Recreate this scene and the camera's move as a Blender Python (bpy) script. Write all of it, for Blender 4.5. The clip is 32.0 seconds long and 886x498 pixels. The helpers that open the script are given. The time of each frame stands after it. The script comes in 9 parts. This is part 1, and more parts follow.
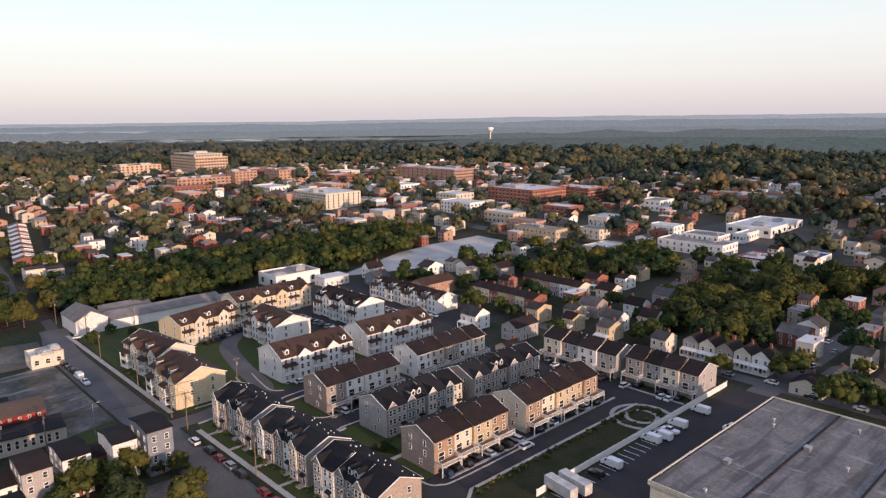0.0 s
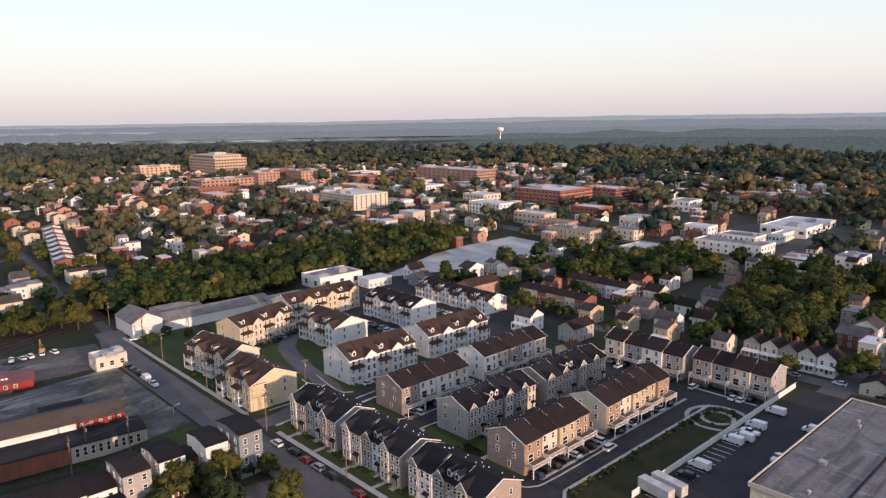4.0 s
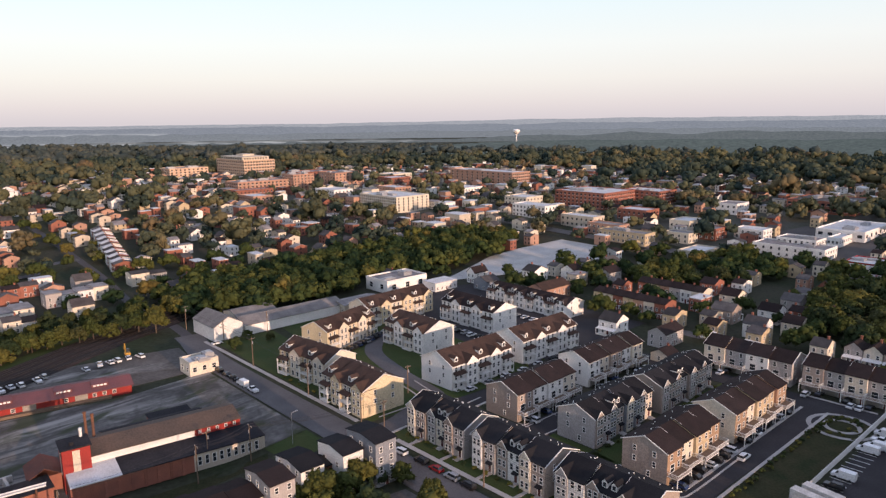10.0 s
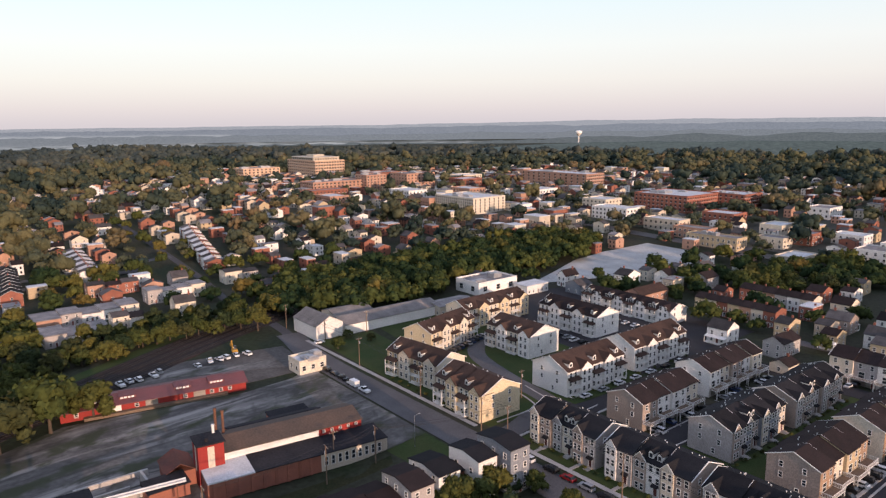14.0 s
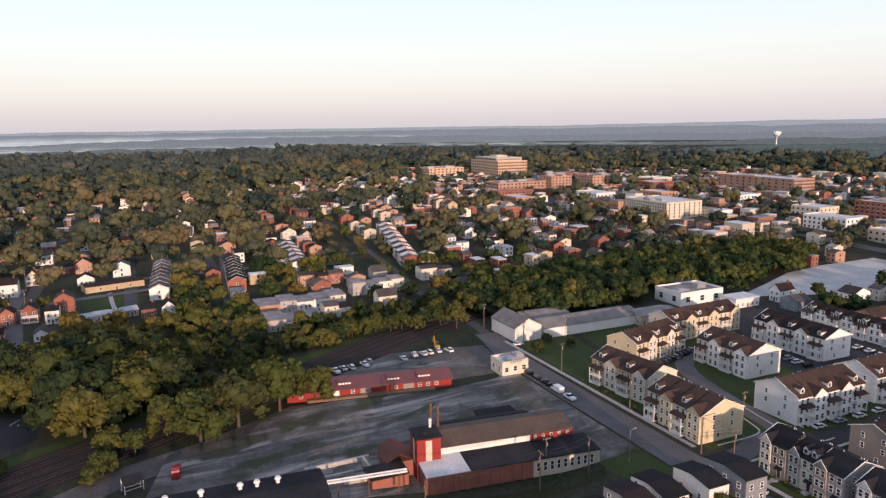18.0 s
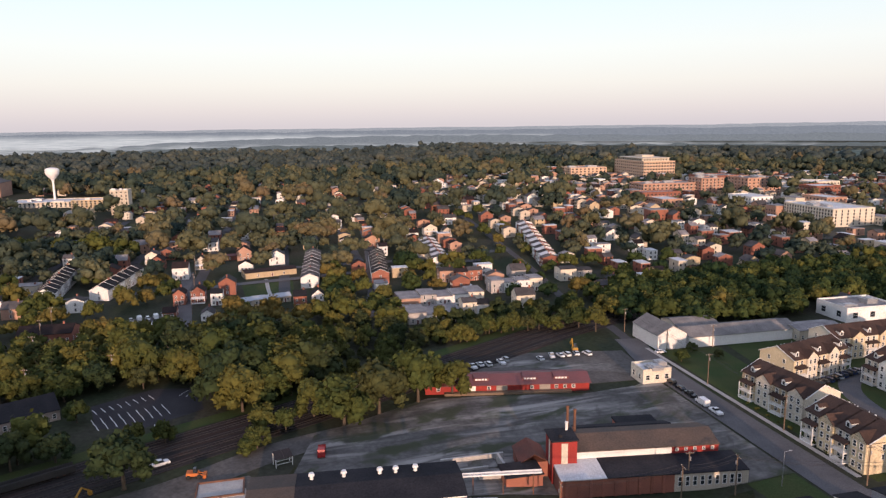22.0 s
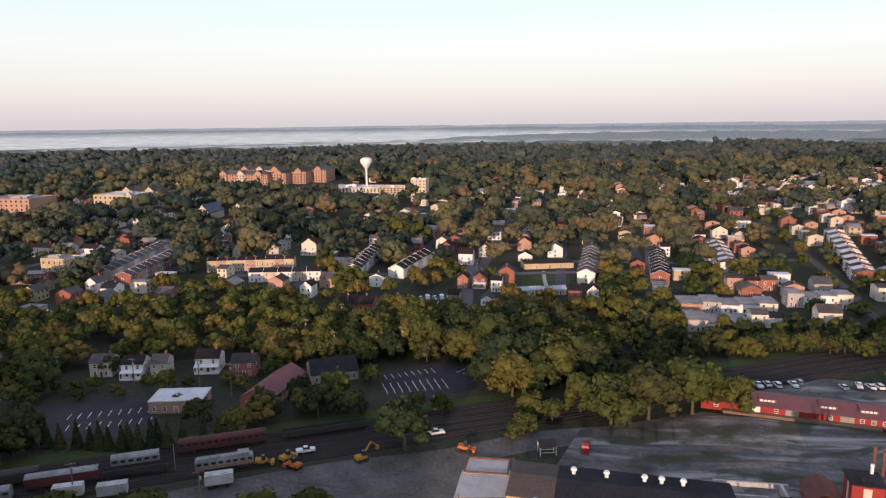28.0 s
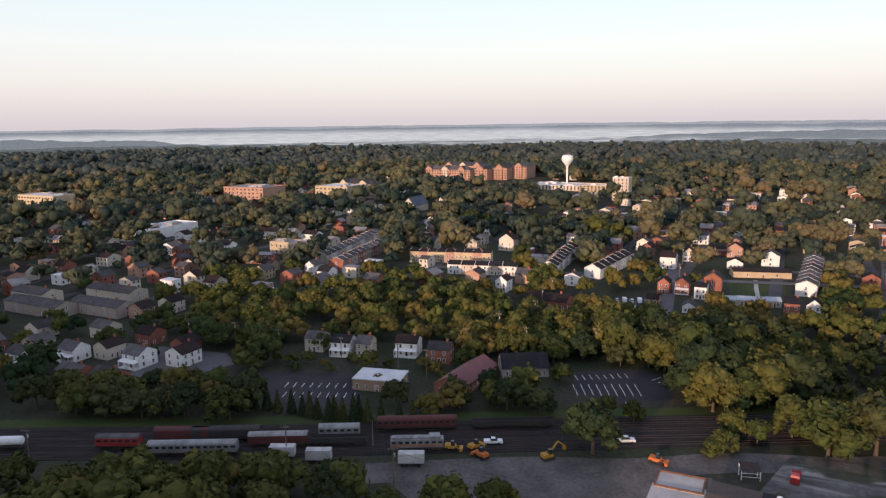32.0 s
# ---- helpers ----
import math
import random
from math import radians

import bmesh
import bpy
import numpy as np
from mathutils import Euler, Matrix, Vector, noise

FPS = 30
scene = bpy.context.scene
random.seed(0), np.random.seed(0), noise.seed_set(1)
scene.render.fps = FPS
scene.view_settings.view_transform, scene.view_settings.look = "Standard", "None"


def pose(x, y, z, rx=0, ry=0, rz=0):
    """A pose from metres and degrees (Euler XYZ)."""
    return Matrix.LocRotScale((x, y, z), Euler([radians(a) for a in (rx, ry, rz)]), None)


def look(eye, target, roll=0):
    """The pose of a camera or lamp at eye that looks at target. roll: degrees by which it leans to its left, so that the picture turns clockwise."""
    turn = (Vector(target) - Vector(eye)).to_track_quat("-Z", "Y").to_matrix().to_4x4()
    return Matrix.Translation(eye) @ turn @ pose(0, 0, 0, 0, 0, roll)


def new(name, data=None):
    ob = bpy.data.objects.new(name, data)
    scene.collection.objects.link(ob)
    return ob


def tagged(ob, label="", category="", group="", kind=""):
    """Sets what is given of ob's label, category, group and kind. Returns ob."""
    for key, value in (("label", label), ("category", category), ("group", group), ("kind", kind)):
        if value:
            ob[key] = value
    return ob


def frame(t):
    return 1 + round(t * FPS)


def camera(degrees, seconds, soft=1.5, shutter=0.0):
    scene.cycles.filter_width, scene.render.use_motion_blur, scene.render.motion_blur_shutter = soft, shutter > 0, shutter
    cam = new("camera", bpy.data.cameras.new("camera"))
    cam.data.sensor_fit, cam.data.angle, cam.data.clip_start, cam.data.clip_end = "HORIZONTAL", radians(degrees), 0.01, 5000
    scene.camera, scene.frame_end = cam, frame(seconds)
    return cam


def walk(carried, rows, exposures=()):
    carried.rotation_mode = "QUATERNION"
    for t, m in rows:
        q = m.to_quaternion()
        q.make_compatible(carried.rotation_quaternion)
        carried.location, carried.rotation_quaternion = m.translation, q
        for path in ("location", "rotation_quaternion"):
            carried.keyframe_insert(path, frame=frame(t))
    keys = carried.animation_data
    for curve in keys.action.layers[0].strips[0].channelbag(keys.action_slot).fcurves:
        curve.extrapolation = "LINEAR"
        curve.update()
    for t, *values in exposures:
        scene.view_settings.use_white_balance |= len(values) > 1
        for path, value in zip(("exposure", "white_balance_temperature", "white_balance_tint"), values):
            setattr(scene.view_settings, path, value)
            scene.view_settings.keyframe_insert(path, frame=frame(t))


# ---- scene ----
cam = camera(64.89, 32.0, soft=1.33)
# seconds, east, north, up, heading to the left, tilt, lean
PATH = [
    (0, 0.03, 0.02, 89.94, -0.0, -10.67, -0.55),
    (1, -5.66, -0.19, 90.11, 0.05, -10.65, -0.61),
    (2, -11.24, -0.42, 90.36, 0.09, -10.65, -0.64),
    (3, -16.7, -0.59, 90.62, 0.15, -10.66, -0.66),
    (3.5, -19.48, -0.55, 90.74, 0.18, -10.66, -0.67),
    (5.5, -30.99, -0.08, 91.24, 0.27, -10.61, -0.71),
    (6, -33.9, 0.06, 91.4, 0.28, -10.61, -0.7),
    (7, -39.76, 0.49, 91.66, 0.33, -10.61, -0.72),
    (8, -45.54, 1.25, 91.7, 0.38, -10.58, -0.71),
    (9, -51.18, 2.25, 91.53, 0.42, -10.55, -0.65),
    (10, -56.7, 3.23, 91.35, 0.52, -10.51, -0.61),
    (10.5, -59.43, 3.65, 91.3, 0.61, -10.49, -0.59),
    (11, -62.14, 4.03, 91.29, 1.11, -10.48, -0.61),
    (11.5, -64.81, 4.39, 91.3, 1.56, -10.47, -0.61),
    (12, -67.47, 4.74, 91.29, 1.96, -10.46, -0.59),
    (12.5, -70.11, 5.1, 91.26, 2.33, -10.44, -0.6),
    (13, -72.76, 5.46, 91.21, 2.73, -10.41, -0.62),
    (13.5, -75.42, 5.79, 91.17, 3.38, -10.38, -0.63),
    (14, -78.06, 6.07, 91.15, 4.86, -10.36, -0.63),
    (14.5, -80.47, 6.24, 91.17, 6.7, -10.34, -0.62),
    (16.5, -88.89, 6.55, 91.38, 14.06, -10.21, -0.73),
    (17, -90.55, 6.55, 91.45, 15.69, -10.19, -0.76),
    (17.5, -91.68, 6.49, 91.53, 17.32, -10.17, -0.77),
    (18, -92.46, 6.4, 91.61, 18.91, -10.15, -0.77),
    (18.5, -92.96, 6.28, 91.68, 20.4, -10.13, -0.74),
    (19, -93.7, 5.4, 91.7, 21.78, -10.1, -0.73),
    (20, -93.7, 5.4, 91.7, 24.46, -10.06, -0.72),
    (21, -93.7, 5.4, 91.7, 27.33, -10.08, -0.7),
    (22, -93.7, 5.4, 91.7, 30.29, -10.13, -0.65),
    (23, -93.7, 5.4, 91.7, 33.55, -10.17, -0.61),
    (24, -93.7, 5.4, 91.7, 37.21, -10.21, -0.63),
    (25, -93.7, 5.4, 91.7, 41.11, -10.23, -0.66),
    (25.5, -93.7, 5.4, 91.7, 43.13, -10.25, -0.69),
    (27.5, -93.7, 5.4, 91.7, 51.18, -10.29, -0.7),
    (28, -93.7, 5.4, 91.7, 53.24, -10.29, -0.69),
    (29, -93.7, 5.4, 91.7, 57.33, -10.3, -0.7),
    (30, -93.7, 5.4, 91.7, 61.45, -10.29, -0.7),
    (31, -93.7, 5.4, 91.7, 65.57, -10.29, -0.72),
    (32, -93.7, 5.4, 91.7, 69.56, -10.33, -0.76),
]


def cam_pose(x, y, z, yaw, tilt, lean):
    a, b = radians(yaw), radians(tilt)
    ahead = Vector((-math.sin(a) * math.cos(b), math.cos(a) * math.cos(b), math.sin(b)))
    eye = Vector((x, y, z))
    return look(eye, eye + ahead * 100, lean)


walk(cam, [(t, cam_pose(x, y, z, w, p, r)) for t, x, y, z, w, p, r in PATH])

# ---- world, sun ----
SUN_AZ = radians(-52)      # heading of the sun, from east
SUN_EL = radians(8.2)
world = bpy.data.worlds.new("world")
scene.world = world
world.use_nodes = True
wn, wl = world.node_tree.nodes, world.node_tree.links
wn.clear()
w_out, w_bg = wn.new("ShaderNodeOutputWorld"), wn.new("ShaderNodeBackground")
w_sky = wn.new("ShaderNodeTexSky")
w_sky.sky_type, w_sky.sun_disc = "NISHITA", False
w_sky.sun_elevation, w_sky.sun_rotation = SUN_EL, radians(90) - SUN_AZ
w_sky.altitude, w_sky.air_density, w_sky.dust_density = 120, 1.0, 1.6
w_co, w_sep, w_ramp = wn.new("ShaderNodeTexCoord"), wn.new("ShaderNodeSeparateXYZ"), wn.new("ShaderNodeValToRGB")
wl.new(w_co.outputs["Generated"], w_sep.inputs[0])
wl.new(w_sep.outputs["Z"], w_ramp.inputs[0])
ramp = w_ramp.color_ramp
stops = [(0.0, (0.66, 0.60, 0.65)), (0.02, (0.72, 0.655, 0.69)), (0.055, (0.81, 0.765, 0.765)), (0.10, (0.84, 0.84, 0.845)),
         (0.17, (0.75, 0.85, 0.90)), (0.32, (0.62, 0.68, 0.85)), (1.0, (0.43, 0.48, 0.76))]
while len(ramp.elements) < len(stops):
    ramp.elements.new(0.5)
for e, (p, c) in zip(ramp.elements, stops):
    e.position, e.color = p, (*c, 1)
w_mul, w_add = wn.new("ShaderNodeVectorMath"), wn.new("ShaderNodeVectorMath")
w_mul.operation, w_add.operation = "SCALE", "ADD"
w_mul.inputs["Scale"].default_value = 0.035
wl.new(w_sky.outputs[0], w_mul.inputs[0])
wl.new(w_mul.outputs[0], w_add.inputs[0])
wl.new(w_ramp.outputs[0], w_add.inputs[1])
wl.new(w_add.outputs[0], w_bg.inputs[0])
w_bg.inputs[1].default_value = 1.0
wl.new(w_bg.outputs[0], w_out.inputs[0])

sun = new("sun", bpy.data.lights.new("sun", "SUN"))
sun.data.energy, sun.data.angle, sun.data.color = 5.0, radians(1.0), (1.0, 0.665, 0.495)
sun.matrix_world = look((math.cos(SUN_AZ) * 900, math.sin(SUN_AZ) * 900, 900 * math.tan(SUN_EL)), (0, 0, 0))


# ---- materials ----
TH = radians(43)
MATS = {}


def mat(name, c1, c2=None, scale=1.0, rough=0.85, fine=None, bump=0.0, metal=0.0, spec=0.3, per_object=0.0, per_island=0.0, lines=None):
    """A surface with two noises: broad stains between c1 and c2, and a fine grain. lines: (scale, depth, axis) of courses."""
    if name in MATS:
        return MATS[name]
    m = bpy.data.materials.new(name)
    m.use_nodes = True
    n, l = m.node_tree.nodes, m.node_tree.links
    b = n["Principled BSDF"]
    c2 = c2 or tuple(x * 0.72 for x in c1)
    co = n.new("ShaderNodeTexCoord")
    src = co.outputs["Object"]
    n1, n2, mx, mx2 = n.new("ShaderNodeTexNoise"), n.new("ShaderNodeTexNoise"), n.new("ShaderNodeMix"), n.new("ShaderNodeMix")
    for x in (n1, n2):
        l.new(src, x.inputs["Vector"])
    n1.inputs["Scale"].default_value, n1.inputs["Detail"].default_value = 0.25 * scale, 5
    n2.inputs["Scale"].default_value, n2.inputs["Detail"].default_value = (fine or 3.0 * scale), 3
    mx.data_type = mx2.data_type = "RGBA"
    mr = n.new("ShaderNodeMapRange")
    mr.inputs[1].default_value, mr.inputs[2].default_value = 0.32, 0.68
    l.new(n1.outputs["Fac"], mr.inputs[0])
    l.new(mr.outputs[0], mx.inputs["Factor"])
    mx.inputs["A"].default_value, mx.inputs["B"].default_value = (*c1, 1), (*c2, 1)
    mx2.blend_type = "MULTIPLY"
    mx2.inputs["Factor"].default_value = 0.8
    g = n.new("ShaderNodeMapRange")
    g.inputs[1].default_value, g.inputs[2].default_value, g.inputs[3].default_value, g.inputs[4].default_value = 0.3, 0.7, 0.65, 1.2
    l.new(n2.outputs["Fac"], g.inputs[0])
    l.new(mx.outputs["Result"], mx2.inputs["A"])
    l.new(g.outputs[0], mx2.inputs["B"])
    col = mx2.outputs["Result"]
    if per_object or per_island:
        hs = n.new("ShaderNodeHueSaturation")
        rnd = n.new("ShaderNodeObjectInfo").outputs["Random"] if per_object else n.new("ShaderNodeNewGeometry").outputs["Random Per Island"]
        a = per_object or per_island
        v = n.new("ShaderNodeMapRange")
        v.inputs[3].default_value, v.inputs[4].default_value = 1 - a, 1 + a
        l.new(rnd, v.inputs[0])
        l.new(v.outputs[0], hs.inputs["Value"])
        l.new(col, hs.inputs["Color"])
        col = hs.outputs[0]
    if lines:
        wv = n.new("ShaderNodeTexWave")
        wv.bands_direction, wv.wave_profile = lines[2], "SAW"
        wv.inputs["Scale"].default_value = lines[0]
        l.new(src, wv.inputs["Vector"])
        bp = n.new("ShaderNodeBump")
        bp.inputs["Strength"].default_value, bp.inputs["Distance"].default_value = lines[1], 0.03
        l.new(wv.outputs["Fac"], bp.inputs["Height"])
        l.new(bp.outputs[0], b.inputs["Normal"])
    elif bump:
        bp = n.new("ShaderNodeBump")
        bp.inputs["Strength"].default_value, bp.inputs["Distance"].default_value = bump, 0.05
        l.new(n2.outputs["Fac"], bp.inputs["Height"])
        l.new(bp.outputs[0], b.inputs["Normal"])
    l.new(col, b.inputs["Base Color"])
    b.inputs["Roughness"].default_value, b.inputs["Metallic"].default_value = rough, metal
    b.inputs["Specular IOR Level"].default_value = spec
    MATS[name] = m
    return m


def leafy(name, c1, c2, c3):
    """Foliage: hue by crown (broad noise), by clump (island) and by tree (object)."""
    m = mat(name, c1, c2, scale=0.32, rough=0.9, fine=1.6, spec=0.1)
    n, l = m.node_tree.nodes, m.node_tree.links
    b = n["Principled BSDF"]
    src = b.inputs["Base Color"].links[0].from_socket
    ob, ge = n.new("ShaderNodeObjectInfo"), n.new("ShaderNodeNewGeometry")
    mx, hs = n.new("ShaderNodeMix"), n.new("ShaderNodeHueSaturation")
    mx.data_type = "RGBA"
    mx.inputs["B"].default_value = (*c3, 1)
    p = n.new("ShaderNodeMath")
    p.operation, p.inputs[1].default_value = "POWER", 2.2
    l.new(ob.outputs["Random"], p.inputs[0])
    l.new(p.outputs[0], mx.inputs["Factor"])
    l.new(src, mx.inputs["A"])
    v = n.new("ShaderNodeMapRange")
    v.inputs[3].default_value, v.inputs[4].default_value = 0.72, 1.28
    l.new(ge.outputs["Random Per Island"], v.inputs[0])
    l.new(v.outputs[0], hs.inputs["Value"])
    l.new(mx.outputs["Result"], hs.inputs["Color"])
    l.new(hs.outputs[0], b.inputs["Base Color"])
    return m


def streaks(m, angle, along, across, colour, lo=0.5, hi=0.62, amount=0.8, seed=0.0):
    """Lays long streaks of another colour over a surface, along the angle."""
    n, l = m.node_tree.nodes, m.node_tree.links
    b = n["Principled BSDF"]
    src = b.inputs["Base Color"].links[0].from_socket
    co, rot, mp, ns, mr, mx = n.new("ShaderNodeTexCoord"), n.new("ShaderNodeMapping"), n.new("ShaderNodeMapping"), n.new("ShaderNodeTexNoise"), n.new("ShaderNodeMapRange"), n.new("ShaderNodeMix")
    rot.inputs["Rotation"].default_value = (0, 0, -angle)
    mp.inputs["Scale"].default_value, mp.inputs["Location"].default_value = (1 / along, 1 / across, 0.1), (seed, seed * 0.7, seed)
    ns.inputs["Scale"].default_value, ns.inputs["Detail"].default_value, ns.inputs["Distortion"].default_value = 1.0, 6, 0.4
    mr.inputs[1].default_value, mr.inputs[2].default_value, mr.inputs[4].default_value = lo, hi, amount
    l.new(co.outputs["Object"], rot.inputs[0]), l.new(rot.outputs[0], mp.inputs[0]), l.new(mp.outputs[0], ns.inputs["Vector"])
    l.new(ns.outputs["Fac"], mr.inputs[0]), l.new(mr.outputs[0], mx.inputs["Factor"])
    mx.data_type = "RGBA"
    mx.inputs["B"].default_value = (*colour, 1)
    l.new(src, mx.inputs["A"]), l.new(mx.outputs["Result"], b.inputs["Base Color"])
    return m


# emission replaces daylight on the hazy backdrop; none of it is a lamp
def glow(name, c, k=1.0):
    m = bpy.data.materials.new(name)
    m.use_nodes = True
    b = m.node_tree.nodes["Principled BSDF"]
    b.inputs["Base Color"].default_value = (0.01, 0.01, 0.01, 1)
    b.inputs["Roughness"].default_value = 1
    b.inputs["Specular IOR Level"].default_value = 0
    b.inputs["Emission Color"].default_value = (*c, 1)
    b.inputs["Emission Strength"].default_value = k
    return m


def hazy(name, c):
    """Far wooded hills with the haze put into a glowing colour, mottled along their slopes."""
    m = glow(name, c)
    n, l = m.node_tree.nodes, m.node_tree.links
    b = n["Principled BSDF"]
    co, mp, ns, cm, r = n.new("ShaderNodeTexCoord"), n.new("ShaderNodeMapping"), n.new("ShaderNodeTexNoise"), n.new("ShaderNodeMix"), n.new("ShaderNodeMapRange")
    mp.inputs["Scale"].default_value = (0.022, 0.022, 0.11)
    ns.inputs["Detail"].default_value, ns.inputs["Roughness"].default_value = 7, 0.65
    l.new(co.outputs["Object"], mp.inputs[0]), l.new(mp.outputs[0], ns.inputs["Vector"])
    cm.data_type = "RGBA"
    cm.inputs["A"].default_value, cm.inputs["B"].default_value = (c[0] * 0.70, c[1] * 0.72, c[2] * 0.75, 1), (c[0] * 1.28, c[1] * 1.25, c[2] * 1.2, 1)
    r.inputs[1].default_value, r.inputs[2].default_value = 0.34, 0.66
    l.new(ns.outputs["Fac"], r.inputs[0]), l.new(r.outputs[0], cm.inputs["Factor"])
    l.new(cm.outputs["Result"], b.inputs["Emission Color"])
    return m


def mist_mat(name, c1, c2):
    """Morning mist: its daylight is put in as emission; streaked along the valley, it thins out towards its top."""
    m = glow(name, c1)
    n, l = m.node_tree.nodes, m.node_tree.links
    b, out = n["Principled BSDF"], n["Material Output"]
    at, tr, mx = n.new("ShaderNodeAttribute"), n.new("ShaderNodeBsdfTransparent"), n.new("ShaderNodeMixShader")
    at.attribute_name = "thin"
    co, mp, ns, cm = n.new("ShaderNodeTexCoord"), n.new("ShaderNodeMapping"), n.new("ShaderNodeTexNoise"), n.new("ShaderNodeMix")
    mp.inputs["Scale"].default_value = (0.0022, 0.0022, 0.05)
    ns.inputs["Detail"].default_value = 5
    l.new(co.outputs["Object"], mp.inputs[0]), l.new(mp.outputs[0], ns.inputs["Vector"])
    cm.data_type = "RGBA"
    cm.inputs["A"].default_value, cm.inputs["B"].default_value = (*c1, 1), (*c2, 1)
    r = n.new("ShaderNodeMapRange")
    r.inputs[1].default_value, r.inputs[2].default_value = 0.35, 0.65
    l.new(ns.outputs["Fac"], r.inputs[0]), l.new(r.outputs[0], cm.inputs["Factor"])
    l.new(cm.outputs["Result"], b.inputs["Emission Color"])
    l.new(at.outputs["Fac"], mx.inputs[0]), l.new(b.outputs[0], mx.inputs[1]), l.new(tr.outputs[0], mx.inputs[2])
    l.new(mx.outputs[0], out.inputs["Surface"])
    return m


M_GROUND = mat("meadow_and_soil", (0.030, 0.040, 0.020), (0.052, 0.049, 0.036), scale=0.12, fine=0.6, rough=0.95, spec=0.1)
M_LAWN = mat("lawn", (0.040, 0.064, 0.021), (0.058, 0.068, 0.025), scale=0.5, fine=2.5, rough=0.95, spec=0.1)
M_WEED = mat("rough_grass", (0.024, 0.031, 0.013), (0.046, 0.042, 0.021), scale=0.6, fine=1.6, rough=0.95, spec=0.1)
M_ASPH = mat("worn_asphalt", (0.118, 0.112, 0.112), (0.086, 0.082, 0.083), scale=0.4, fine=3, rough=0.9)
M_ASPHN = mat("new_asphalt", (0.034, 0.032, 0.034), (0.048, 0.045, 0.047), scale=0.4, fine=3, rough=0.9, spec=0.15)
M_LOT = mat("pale_concrete_lot", (0.50, 0.49, 0.46), (0.38, 0.37, 0.345), scale=0.3, fine=1.5, rough=0.95)
M_CONC = mat("pale_concrete", (0.42, 0.40, 0.37), (0.33, 0.31, 0.29), scale=1, fine=5, rough=0.9, per_object=0.1)
M_GRAVEL = mat("crushed_stone_yard", (0.148, 0.139, 0.128), (0.070, 0.066, 0.060), scale=0.34, fine=0.7, rough=0.95, bump=0.4)
streaks(M_GRAVEL, TH, 42, 7, (0.34, 0.32, 0.29), 0.50, 0.66, 0.85)
streaks(M_GRAVEL, TH + 0.12, 30, 2.6, (0.06, 0.055, 0.05), 0.55, 0.66, 0.8, 9.0)
streaks(M_GRAVEL, TH + 0.3, 16, 9, (0.040, 0.047, 0.022), 0.52, 0.62, 0.9, 4.0)
streaks(M_GRAVEL, TH + 0.9, 11, 6, (0.055, 0.05, 0.045), 0.56, 0.7, 0.85, 21.0)
M_DIRT = mat("grey_brown_dirt", (0.122, 0.111, 0.100), (0.068, 0.061, 0.055), scale=0.5, fine=0.9, rough=0.95, bump=0.4)
M_BALLAST = mat("railway_ballast", (0.013, 0.0112, 0.011), (0.023, 0.019, 0.0175), scale=0.5, fine=3, rough=0.95, bump=0.5)
streaks(M_BALLAST, radians(70), 26, 2.2, (0.045, 0.022, 0.016), 0.52, 0.66, 0.75, 3.0)
streaks(M_BALLAST, radians(72), 14, 0.7, (0.10, 0.095, 0.09), 0.62, 0.7, 0.7, 8.0)
M_LINE = mat("road_paint", (0.75, 0.74, 0.70), (0.6, 0.6, 0.57), scale=2, fine=8)
M_WATER = mat("puddle_water", (0.05, 0.05, 0.05), rough=0.06, spec=0.6)
M_ROOF_BRN = mat("brown_shingles", (0.034, 0.0245, 0.0235), (0.024, 0.018, 0.0178), scale=1.2, fine=6, per_object=0.2, spec=0.08, lines=(9, 0.4, "Z"))
M_ROOF_BLK = mat("charcoal_shingles", (0.018, 0.0178, 0.0205), (0.026, 0.025, 0.027), scale=1.2, fine=6, per_object=0.2, spec=0.08, lines=(9, 0.4, "Z"))
M_ROOF_TAN = mat("rust_brown_shingles", (0.078, 0.048, 0.037), (0.052, 0.035, 0.029), scale=1.2, fine=6, per_object=0.15, spec=0.1, lines=(9, 0.4, "Z"))
M_ROOF_GRY = mat("grey_shingles", (0.10, 0.092, 0.09), (0.06, 0.056, 0.056), scale=1.2, fine=5, per_object=0.45, spec=0.1, lines=(9, 0.3, "Z"))
M_ROOF_PALE = mat("pale_grey_shingles", (0.24, 0.22, 0.205), (0.15, 0.14, 0.132), scale=0.8, fine=4, spec=0.1, lines=(6, 0.3, "Z"))
M_ROOF_RED = mat("maroon_metal_roof", (0.185, 0.062, 0.062), (0.13, 0.055, 0.055), scale=0.8, fine=4, rough=0.6, lines=(3, 0.5, "X"))
M_ROOF_WHT = mat("white_membrane_roof", (0.62, 0.62, 0.62), (0.48, 0.48, 0.48), scale=0.8, fine=3)
M_ROOF_FLAT = mat("weathered_flat_roof", (0.30, 0.275, 0.265), (0.15, 0.14, 0.14), scale=0.7, fine=1.5, bump=0.2)
M_ROOF_WARE = streaks(streaks(mat("warehouse_roof", (0.21, 0.195, 0.19), (0.13, 0.122, 0.12), scale=0.5, fine=1.2), 0, 24, 2.2, (0.075, 0.07, 0.07), 0.5, 0.62, 0.8), 1.57, 9, 3, (0.33, 0.31, 0.30), 0.6, 0.7, 0.6, 5.0)
M_ROOF_BITU = mat("black_bitumen_roof", (0.018, 0.018, 0.022), (0.034, 0.032, 0.035), scale=0.5, fine=2, spec=0.1)
M_WHITE = mat("white_siding", (0.80, 0.78, 0.74), (0.70, 0.68, 0.65), scale=0.6, fine=3, per_object=0.08, lines=(7, 0.35, "Z"))
M_CREAM = mat("cream_siding", (0.66, 0.59, 0.48), (0.58, 0.52, 0.42), scale=0.6, fine=3, per_object=0.1, lines=(7, 0.35, "Z"))
